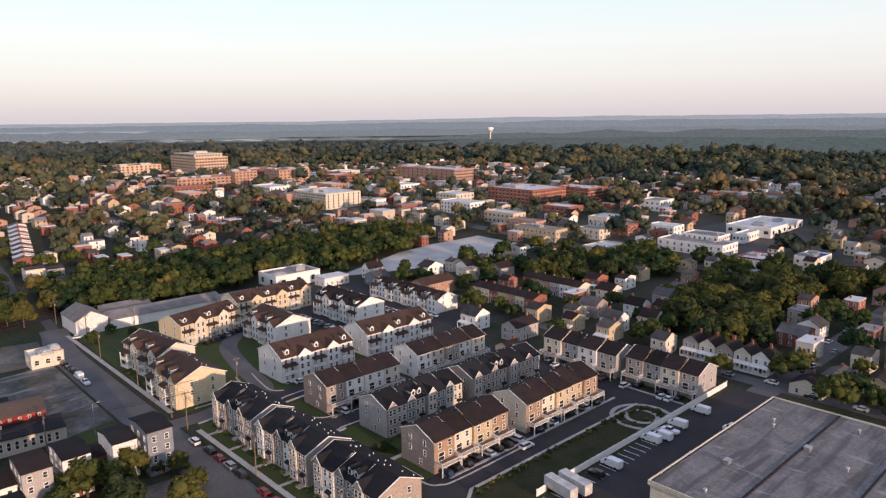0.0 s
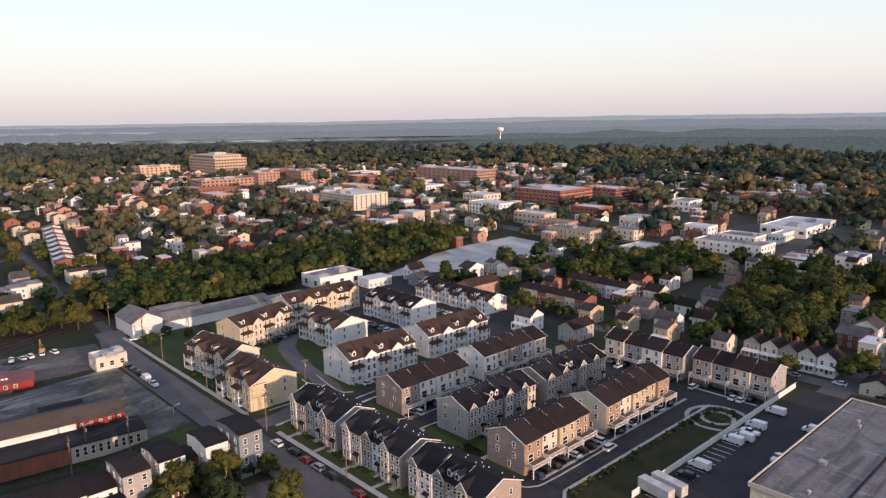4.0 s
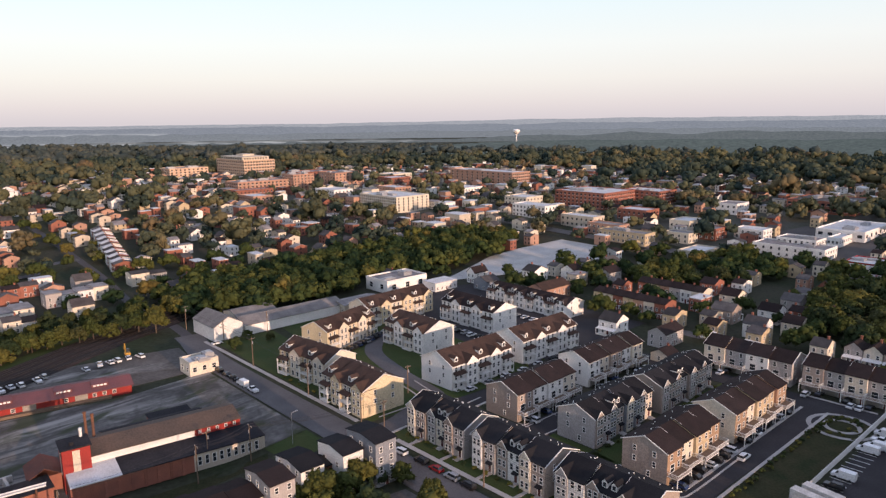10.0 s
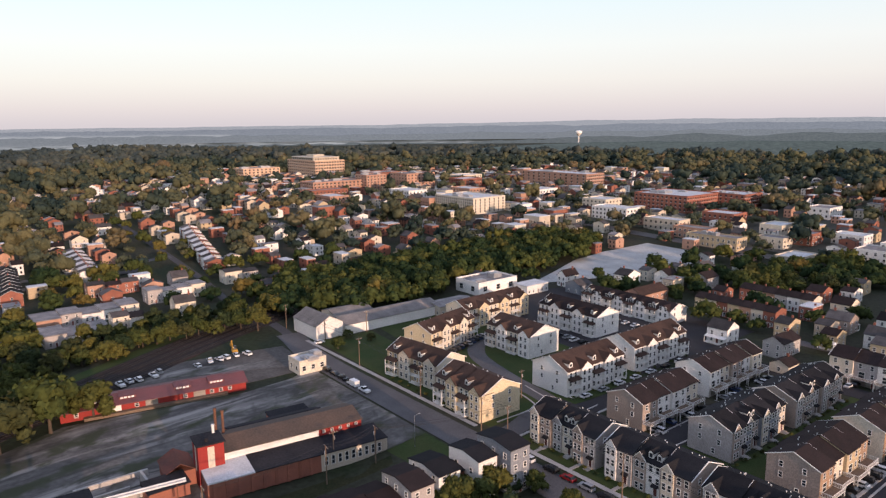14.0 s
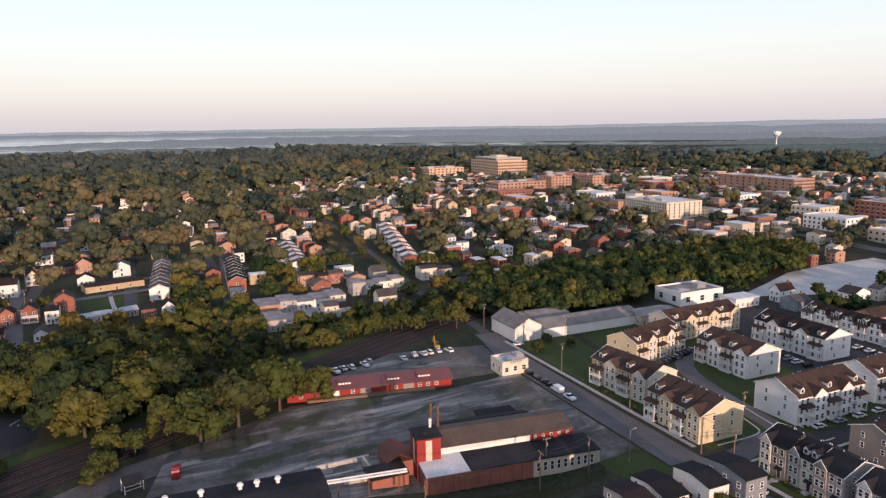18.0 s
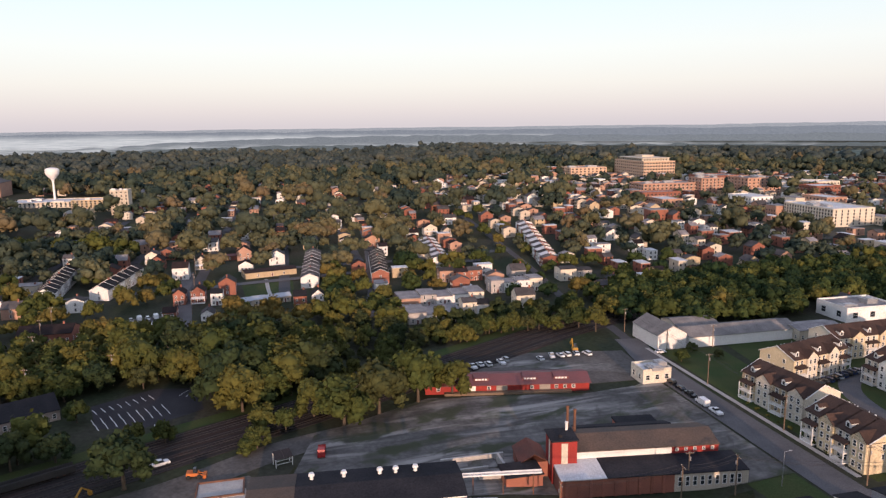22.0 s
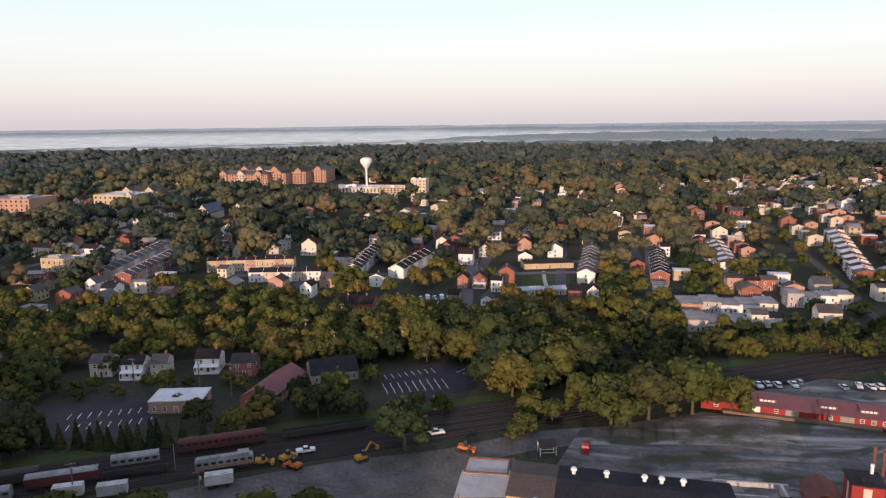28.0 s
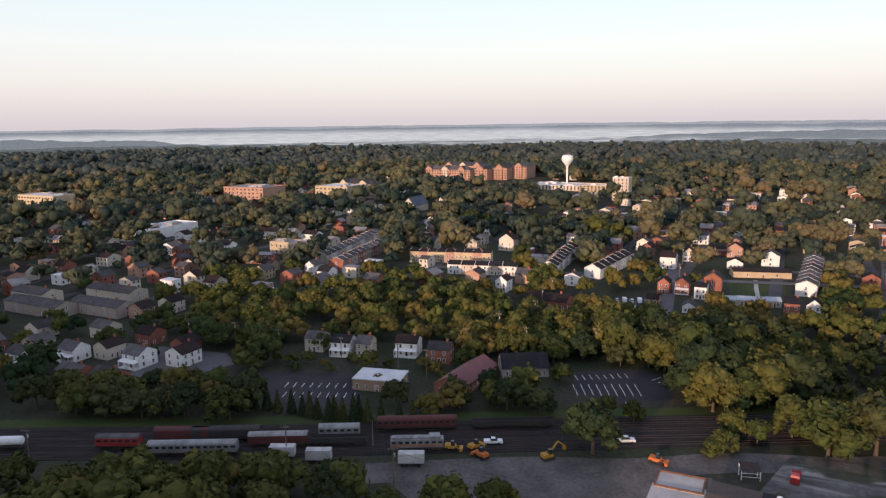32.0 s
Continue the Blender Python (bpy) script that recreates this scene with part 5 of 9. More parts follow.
for x, y, s in ((*uv(51.6, 166.6), 0.75), (*uv(46.5, 165.4), 0.55), (-302, 40, 0.75), (-299, 43, 0.8), (-297, 47, 0.75), (-295, 50, 0.8), (-293, 54, 0.8), (-292, 58, 0.7), (-289, 63, 0.75), (-306, 36, 0.75), (-288, 67, 0.7), (-309, 33, 0.75), (-312, 29, 0.7), (-315, 26, 0.8), (-318, 22, 0.75), (-304, 38, 0.8), (-300, 45, 0.85), (-296, 52, 0.8)):
    tree(x, y, s, "conifer")


# ---- the wooded distance: joined trees ----
frnd = random.Random(77)
MID = [crown(frnd, 5.8, 10.2, 15, 1, 190, 0.68, 0.18, 0.2, 0.38) for _ in range(10)]
FAR = [crown(frnd, 5.8, 10.2, 11, 1, 90, 0.85, 0.28, 0.26, 0.44) for _ in range(10)]
FARB = [crown(frnd, 5.8, 10.2, 6, 1, 22, 1.15, 0.3, 0.34, 0.56) for _ in range(8)]
FAR2 = [crown(frnd, 5.8, 8.6, 4, 1, 0, 1.5, 0.3, 0.46, 0.72) for _ in range(8)]


def far_woods(name, spots, templates, label, material=M_WOODS, tone=0.44):
    """Trees past the near town, joined into one mesh."""
    rnd = random.Random(len(spots))
    VV, FF, TT, n = [], [], [], 0
    for x, y, s in spots:
        V, F = templates[rnd.randrange(len(templates))]
        a = rnd.uniform(0, 6.283)
        c, e = math.cos(a), math.sin(a)
        q = np.empty_like(V)
        q[:, 0] = (V[:, 0] * c - V[:, 1] * e) * s + x
        q[:, 1] = (V[:, 0] * e + V[:, 1] * c) * s + y
        q[:, 2] = V[:, 2] * s * rnd.uniform(0.9, 1.2) + gz(x, y) + 0.9 * s
        VV.append(q), FF.append(F + n)
        TT.append(np.full(len(V), min(1.0, max(0.0, tone + 0.45 * noise.noise((x * 0.004, y * 0.004, 7.0)) + rnd.gauss(0, 0.26)))))
        n += len(V)
    if VV:
        me = tris_mesh(name, np.concatenate(VV), np.concatenate(FF), material)
        me.attributes.new("tint", "FLOAT", "POINT").data.foreach_set("value", np.concatenate(TT).astype(np.float32))
        tagged(new(name, me), label, "trees", "", "stuff")


def bearing(x, y):
    return math.degrees(math.atan2(-(x + 50), y)), math.hypot(x + 50, y)

# ---- landmarks of the town ----
def block(name, cu, cv, w, d, h, wall, roof, label, category="building", turn=0.0, floors=4, bays=(8, 5), base=None, parapet=0.9, win=(1.4, 1.7), plant=True, z=None, recess=()):
    """A flat-roofed block with a parapet, rows of windows on all sides and plant on the roof."""
    x, y = uv(cu, cv)
    t = thing(name, x, y, TH + turn, label, category, z=z)
    g = Geo()
    g.box(-w / 2, -d / 2, -1, w / 2, d / 2, h)
    part("wall", g, wall, t)
    g = Geo()
    for q in ((-w / 2, -d / 2, w / 2, -d / 2 + 0.4), (-w / 2, d / 2 - 0.4, w / 2, d / 2), (-w / 2, -d / 2 + 0.4, -w / 2 + 0.4, d / 2 - 0.4), (w / 2 - 0.4, -d / 2 + 0.4, w / 2, d / 2 - 0.4)):
        g.box(q[0], q[1], h + 0.004, q[2], q[3], h + parapet)
    part("parapet", g, base or wall, t)
    g = Geo()
    g.box(-w / 2 + 0.4, -d / 2 + 0.4, h + 0.004, w / 2 - 0.4, d / 2 - 0.4, h + 0.15)
    part("roof", g, roof, t)
    if plant:
        rnd = random.Random(int(cu * 7 + cv))
        for k in range(3):
            px, py = rnd.uniform(-0.35, 0.35) * w, rnd.uniform(-0.3, 0.3) * d
            g = Geo()
            a, b, c = rnd.uniform(1.2, 0.1 * w + 1.5), rnd.uniform(1.2, 0.1 * d + 1.5), rnd.uniform(1.0, 2.6)
            g.box(px - a, py - b, h + 0.15, px + a, py + b, h + c)
            g.box(px - a * 0.6, py - b * 0.6, h + c, px + a * 0.6, py + b * 0.6, h + c + 0.35)
            part("roof_plant", g, M_STEEL, t)
    fh = h / floors
    far_off = math.hypot(x + 50, y) > 560
    for f in range(floors):
        zz = fh * (f + 0.52)
        for n_, ax in ((bays[0], 0), (bays[1], 1)):
            g = Geo()
            for i in range(n_):
                k = (i + 0.5) / n_ - 0.5
                if not far_off:
                    window(t, *((k * w, -d / 2, zz, 0) if ax == 0 else (-w / 2, k * d, zz, -math.pi / 2)), *win)
                    continue
                a, b = win[0] / 2, win[1] / 2   # the windows of one storey, as one strip
                if ax == 0:
                    g.box(k * w - a, -d / 2 - 0.03, zz - b, k * w + a, -d / 2 + 0.02, zz + b)
                    g.box(k * w - a - 0.15, -d / 2 - 0.12, zz - b - 0.2, k * w + a + 0.15, -d / 2 + 0.02, zz - b, 1)
                else:
                    g.box(-w / 2 - 0.03, k * d - a, zz - b, -w / 2 + 0.02, k * d + a, zz + b)
                    g.box(-w / 2 - 0.12, k * d - a - 0.15, zz - b - 0.2, -w / 2 + 0.02, k * d + a + 0.15, zz - b, 1)
            if far_off:
                tagged(part("window_strip", g, [M_GLASS, M_TRIM], t), kind="stuff")
    return t


TOWN_BLOCKS = []
hosp = block("hospital", 424, 958, 46, 84, 24, M_PEACH, M_ROOF_FLAT, "tall peach-coloured stone office block with rows of windows", floors=6, bays=(11, 14), win=(2.6, 2.2), plant=False)
HT = 24.1   # height of its main roof
g = Geo()
g.box(-20, -32, HT + 0.15, 20, 33, HT + 4.2), g.box(-20.8, -32.8, HT + 4.2, 20.8, 33.8, HT + 4.8), g.box(-7, -8, HT + 4.8, 10, 12, HT + 7.5)
part("penthouse", g, M_STONE, hosp, "pale set-back top storey")
g = Geo()
for k in range(9):
    g.box(-17.5 + k * 4.0, -32.1, HT + 1.2, -15.5 + k * 4.0, -32, HT + 3.4), g.box(-20.1, -28 + k * 6.8, HT + 1.2, -20, -24 + k * 6.8, HT + 3.4)
tagged(part("window_strip", g, M_GLASS, hosp), kind="stuff")
block("office_block", 352, 1000, 54, 40, 14, M_PEACH, M_ROOF_FLAT, "peach stone and brick office block", floors=4, bays=(9, 7), win=(2.4, 2.0))
block("brick_block", 325, 735, 62, 30, 13, M_BRICK2, M_ROOF_FLAT, "long orange-brick civic block", floors=4, bays=(13, 6), win=(2, 1.8))
block("brick_block", 367, 722, 26, 24, 18, M_BRICK2, M_ROOF_FLAT, "tall orange-brick office block", floors=6, bays=(6, 4), win=(1.6, 1.8))
block("brick_block", 426, 724, 40, 34, 17, M_BRICK2, M_ROOF_FLAT, "broad orange-brick office block downtown", floors=5, bays=(8, 6), win=(1.6, 1.8))
block("brick_block", 430, 800, 48, 34, 14, M_BRICK, M_ROOF_FLAT, "low red-brick office block downtown", floors=4, bays=(8, 6))
block("white_apartment_block", 360, 543, 38, 54, 12.5, M_CREAM, M_ROOF_WHT, "cream five-storey apartment block", floors=5, bays=(7, 18), win=(1.3, 1.8))
block("brick_apartment_block", 500, 420, 50, 54, 13, M_BRICK, M_ROOF_WHT, "red-brick apartment block with a white roof", floors=4, bays=(14, 12), win=(1.8, 1.7))
block("brick_apartment_block", 538, 388, 30, 40, 12, M_BRICK, M_ROOF_WHT, "red-brick apartment wing with a white roof", floors=4, bays=(9, 8), win=(1.8, 1.7))
block("brick_apartment_block", 552, 606, 30, 100, 17, M_BRICK2, M_ROOF_WHT, "orange-brick apartment block with balconies", floors=5, bays=(9, 12), win=(2.0, 1.8))
block("shop", 426, 214, 21.3, 44.6, 6.8, M_WHITE, M_ROOF_FLAT, "long white flat-roofed shop building", floors=2, bays=(5, 9))
block("shop", 440, 215, 17.3, 25.0, 8.7, M_WHITE, M_ROOF_FLAT, "pale flat-roofed shop with a window band", floors=3, bays=(6, 7))
block("petrol_station", 417, 169, 23.6, 17.7, 4.9, M_WHITE, M_ROOF_WHT, "white petrol station with a red canopy band", floors=1, bays=(4, 3), base=M_CARR)
block("supermarket", 512, 206, 56.9, 31.2, 5.5, M_WHITE, M_ROOF_WHT, "white supermarket with a big flat roof", floors=1, bays=(6, 5), win=(3, 2.2))
block("school", 599, 251, 51.3, 53.0, 8.6, M_BRICK, M_ROOF_GRY, "long low brick school with a grey roof", floors=2, bays=(14, 12), win=(2.6, 1.8))
block("tan_terrace", 391, 316, 13.5, 38.4, 7.7, M_TAN, M_ROOF_FLAT, "tan flat-roofed terrace on the high street", floors=2, bays=(4, 10))
block("blue_roof_shop", 438, 147, 21.4, 13.6, 4.9, M_WHITE, mat("blue_metal_roof", (0.05, 0.12, 0.32), rough=0.5), "low shop with a blue roof", floors=1, bays=(4, 3))
for q in ((384, 257, 25.5, 15.7, 4.9, M_STONE, M_ROOF_WHT, "pale-roofed low shop on the high street"), (417, 288, 13.4, 19.1, 6.7, M_CREAM, M_ROOF_FLAT, "cream flat-roofed shop"), (440, 276, 17.0, 13.3, 7.6, M_BRICK, M_ROOF_FLAT, "red-brick flat-roofed shop"), (459, 255, 15.1, 20.7, 6.6, M_WHITE, M_ROOF_WHT, "white flat-roofed shop"),
          (405, 341, 13.2, 28.3, 7.6, M_BRICK2, M_ROOF_FLAT, "orange-brick terrace on the high street"), (415, 372, 14.8, 31.5, 8.3, M_STONE, M_ROOF_WHT, "pale stone terrace on the high street"), (460, 307, 22.2, 16.6, 6.5, M_CREAM, M_ROOF_WHT, "cream shop with a white roof"), (467, 354, 19.9, 27.1, 8.1, M_BRICK, M_ROOF_WHT, "red-brick shop with a white roof"),
          (492, 202, 65.3, 7.5, 4.7, M_TRIM, M_ROOF_WHT, "long white canopy wing of the supermarket"), (539, 309, 22.7, 19.2, 7.9, M_WHITE, M_ROOF_FLAT, "white commercial building"), (420, 425, 18.0, 36.0, 9.9, M_WHITE, M_ROOF_WHT, "white commercial block"), (443, 458, 22.7, 26.2, 10.5, M_CREAM, M_ROOF_WHT, "cream commercial block"),
          (349, 625, 21.8, 33.6, 10.1, M_WHITE, M_ROOF_WHT, "white commercial block"), (399, 592, 20.1, 30.2, 10.9, M_BRICK2, M_ROOF_WHT, "orange-brick commercial block"), (450, 542, 25.2, 25.2, 10.1, M_WHITE, M_ROOF_WHT, "white commercial block"), (460, 668, 28.2, 24.9, 11.6, M_BRICK, M_ROOF_WHT, "red-brick commercial block"),
          (276, 648, 20.3, 28.8, 8.5, M_BRICK2, M_ROOF_WHT, "orange-brick commercial block"), (502, 718, 33.2, 23.2, 10.8, M_CREAM, M_ROOF_WHT, "cream commercial block"), (295, 694, 41.6, 16.6, 8.3, M_BRICK, M_ROOF_FLAT, "long red-brick terrace")):
    block("commercial_building", *q[:4], q[4], q[5], q[6], q[7] + " in the town", floors=max(1, int(q[4] / 3.3)), bays=(max(3, int(q[2] / 4)), max(3, int(q[3] / 4))), win=(1.5, 1.7), plant=False)
    TOWN_BLOCKS.append((*uv(q[0], q[1]), max(q[2], q[3]) / 2))
block("flat_white_building", 197, 337.5, 28, 19, 6.2, M_WHITE, M_ROOF_FLAT, "white flat-roofed workshop with dark doors", floors=1, bays=(3, 2), win=(2.6, 2.6))
block("small_white_building", 61, 286, 11, 9, 4.6, M_CREAM, M_ROOF_WHT, "small cream flat-roofed building at the yard", floors=1, bays=(3, 2))
# campus on the west
def hall(cu, cv, w, d, h, label, wall=M_BRICK2):
    """A campus hall with a hipped roof, gabled bays and rows of windows."""
    x, y = uv(cu, cv)
    t = thing("campus_hall", x, y, TH, label, "campus hall", "campus halls")
    g = Geo()
    g.box(-w / 2, -d / 2, -1, w / 2, d / 2, h)
    part("wall", g, wall, t)
    g = Geo()
    g.hip(-w / 2, w / 2, -d / 2, d / 2, h, 5, 0.5)
    part("roof", g, M_ROOF_GRY, t)
    for k in range(max(1, int(w / 22))):
        xx = -w / 2 + w * (k + 0.5) / max(1, int(w / 22))
        g = Geo()
        g.walls(xx - 5, xx + 5, -d / 2 - 2, d / 2 - 3, -1, h + 1.5, 4, "y")
        part("gabled_bay", g, M_STONE if k % 2 else wall, t)
        g = Geo()
        g.gable(xx - 5, xx + 5, -d / 2 - 2, d / 2 - 3, h + 1.5, 4, 0.5, 0.3, 0, "y")
        part("bay_roof", g, M_ROOF_GRY, t)
    for f in range(int(h / 3.6)):
        zz = 2.2 + f * 3.6
        g = Geo()
        for i in range(int(w / 4)):
            xx = -w / 2 + (i + 0.5) * w / int(w / 4)
            k = min(abs(xx - (-w / 2 + w * (j + 0.5) / max(1, int(w / 22)))) for j in range(max(1, int(w / 22))))
            yy = -d / 2 - (2 if k < 4.6 else 0)
            g.box(xx - 0.9, yy - 0.04, zz - 0.9, xx + 0.9, yy + 0.02, zz + 0.9)
        for i in range(int(d / 4)):
            yy = -d / 2 + (i + 0.5) * d / int(d / 4)
            g.box(-w / 2 - 0.04, yy - 0.9, zz - 0.9, -w / 2 + 0.02, yy + 0.9, zz + 0.9)
        tagged(part("window_strip", g, M_GLASS, t), kind="stuff")


for du, dv, w, d, h, label in ((-39, 10, 78, 20, 15, "long orange-brick campus hall with gabled bays"), (10, 34, 22, 40, 16, "orange-brick campus wing with gabled bays"), (32, 56, 22, 44, 17, "tall orange-brick campus wing"),
                               (52, 80, 24, 40, 18, "orange-brick campus wing with a hipped roof"), (-34, 62, 70, 22, 17, "orange-brick campus hall behind the front range")):
    hall(-476 + du, 979 + dv, w, d, h, label)
hall(-540, 790, 56, 24, 16, "pale stone campus hall with a slate roof", M_STONE)
block("campus_building", -262, 795, 18, 62, 11, M_TAN, M_ROOF_FLAT, "long pale campus building", floors=4, bays=(4, 20), win=(2.4, 1.6))
block("campus_building", -270, 905, 44, 28, 12, M_TAN, M_ROOF_WHT, "large pale stone campus hall", floors=5, bays=(10, 10), win=(2, 1.8))
block("campus_building", -236, 868, 18, 18, 25, M_STONE, M_ROOF_WHT, "pale stone campus tower", floors=7, bays=(4, 4))
block("campus_building", -330, 955, 84, 46, 5, M_STONE, M_ROOF_WHT, "low pale campus building", floors=3, bays=(18, 8), win=(2, 1.6))
block("campus_building", -640, 715, 60, 40, 17, M_BRICK2, M_ROOF_FLAT, "tan brick campus building", floors=4, bays=(10, 7), win=(2, 2))
block("campus_building", -530, 735, 44, 36, 19, M_TAN, M_ROOF_WHT, "tan campus building with a white roof structure", floors=4, bays=(8, 7), win=(2, 2))
block("white_roof_hall", -540, 482, 26, 62, 8, M_WHITE, M_ROOF_WHT, "low hall with a bright white roof", floors=1, bays=(5, 10))
block("tan_apartments", -380, 462, 36, 14, 8, M_TAN, M_ROOF_FLAT, "tan brick flat-roofed apartments", floors=2, bays=(9, 4))
block("tan_apartments", -800, 560, 60, 26, 18, M_TAN, M_ROOF_WHT, "tan office block with window bands", floors=4, bays=(12, 6), win=(2.6, 1.6))


for u_, v_, w_, d_, h_, r_, t_ in ((-412, 700, 14, 30, 7, 8, "pale stone chapel with a steep blue-grey slate roof"), (-395, 735, 12, 22, 6, 6, "small stone hall with a blue-grey slate roof")):
    house(*uv(u_, v_), TH, w_, d_, h_, r_, M_STONE, mat("blue_slate", (0.10, 0.125, 0.16), (0.075, 0.09, 0.115), scale=1.0, fine=5, spec=0.2), t_, "y", chimney=False, name="chapel", group="")


def water_tower(x, y, h, r, label):
    t = thing("water_tower", x, y, 0, label, "water tower")
    g = Geo()
    prof = [(0.40, 0), (0.24, 0.05), (0.17, 0.12), (0.16, 0.58), (0.26, 0.65), (0.60, 0.715), (0.94, 0.79), (1.03, 0.84), (1.03, 0.91), (0.93, 0.945), (0.55, 0.97), (0.1, 0.98)]
    n = 24
    for (a, za), (b, zb) in zip(prof, prof[1:]):
        for i in range(n):
            p, q = 6.2832 * i / n, 6.2832 * (i + 1) / n
            g.face([(a * r * math.cos(p), a * r * math.sin(p), za * h), (a * r * math.cos(q), a * r * math.sin(q), za * h), (b * r * math.cos(q), b * r * math.sin(q), zb * h), (b * r * math.cos(p), b * r * math.sin(p), zb * h)])
    part("tank", g, M_TRIM, t)
    g = Geo()
    for i in range(24):
        a = 6.2832 * i / 24
        g.rod((r * 1.02 * math.cos(a), r * 1.02 * math.sin(a), h * 0.84), (r * 1.02 * math.cos(a), r * 1.02 * math.sin(a), h * 0.87), 0.12, 4)
    part("railing", g, M_STEEL, t)


water_tower(139, 2030, 46, 9.5, "white pedestal water tower above the woods")
water_tower(-905, 485, 43.5, 7.3, "white pedestal water tower beside the campus")

# ---- the works: barn, factory, sheds ----
x, y = uv(86.5, 325)
house(x, y, TH, 13, 21, 6.2, 3.6, M_WHITE, M_ROOF_PALE, "white gabled barn with a grey roof by the road", axis="y", chimney=False, win=False, name="barn", group="")
x, y = uv(120, 322)
house(x, y, TH, 52, 16, 4.4, 2.2, M_WHITE, M_ROOF_PALE, "long low white shed with a grey roof", chimney=False, win=False, name="long_shed", group="")
x, y = uv(107, 335)
house(x, y, TH, 20, 13, 5.0, 1.6, M_CREAM, M_ROOF_PALE, "cream shed behind the barn", chimney=False, win=False, name="shed", group="")
x, y = uv(154, 316)
house(x, y, TH, 22, 12, 4.6, 1.0, M_STONE, M_ROOF_FLAT, "low stone shed with a flat roof", chimney=False, name="shed", group="")


def red_shed():
    a = math.atan2(229.5 - 198.8, -166.6 + 214)
    x, y = -190.3 - 6 * math.sin(a) , 214.1 + 6 * math.cos(a)
    t = thing("red_railway_shed", x, y, a, "long red wooden railway shed with a maroon roof", "shed")
    g = Geo()
    g.walls(-28.5, 28.5, -6, 6, -0.2, 3.2, 1.5, "x")
    part("wall", g, M_REDW, t)
    g = Geo()
    g.gable(-28.5, 28.5, -6, 6, 3.2, 1.5, 0.9, 0.18)
    part("roof", g, M_ROOF_RED, t)
    for xx in (-20, -9, 8, 19):
        g = Geo()
        g.hull([(xx - 2.6, -4.2, 3.6), (xx + 2.6, -4.2, 3.6), (xx + 2.6, 0, 4.6), (xx - 2.6, 0, 4.6)], [(xx - 2.6, -4.2, 4.7), (xx + 2.6, -4.2, 4.7), (xx + 2.6, 0, 5.3), (xx - 2.6, 0, 5.3)])
        c = part("clerestory", g, M_ROOF_RED, t)
        g = Geo()
        for i in range(4):
            g.box(xx - 2.1 + i * 1.1, -4.26, 4.0, xx - 1.3 + i * 1.1, -4.2, 4.55)
        part("clerestory_glass", g, M_TRIM, c)
    for xx, m in ((-13, M_TRIM), (-2, M_GDOOR), (4, M_REDW), (13, M_GDOOR)):
        g = Geo()
        g.box(xx - 1.9, -6.08, 0, xx + 1.9, -5.98, 2.6)
        g.box(xx - 1.95, -6.12, 2.6, xx + 1.95, -5.98, 2.75)
        part("sliding_door", g, m, t)
    for xx in (-24, -6.5, 8.5, 17, 20, 23):
        window(t, xx, -6, 1.8, 0, 1.0, 1.1)
    g = Geo()
    g.box(-22, -8.0, 0, 22, -6.1, 0.9)
    part("loading_platform", g, M_WOOD, t)


red_shed()


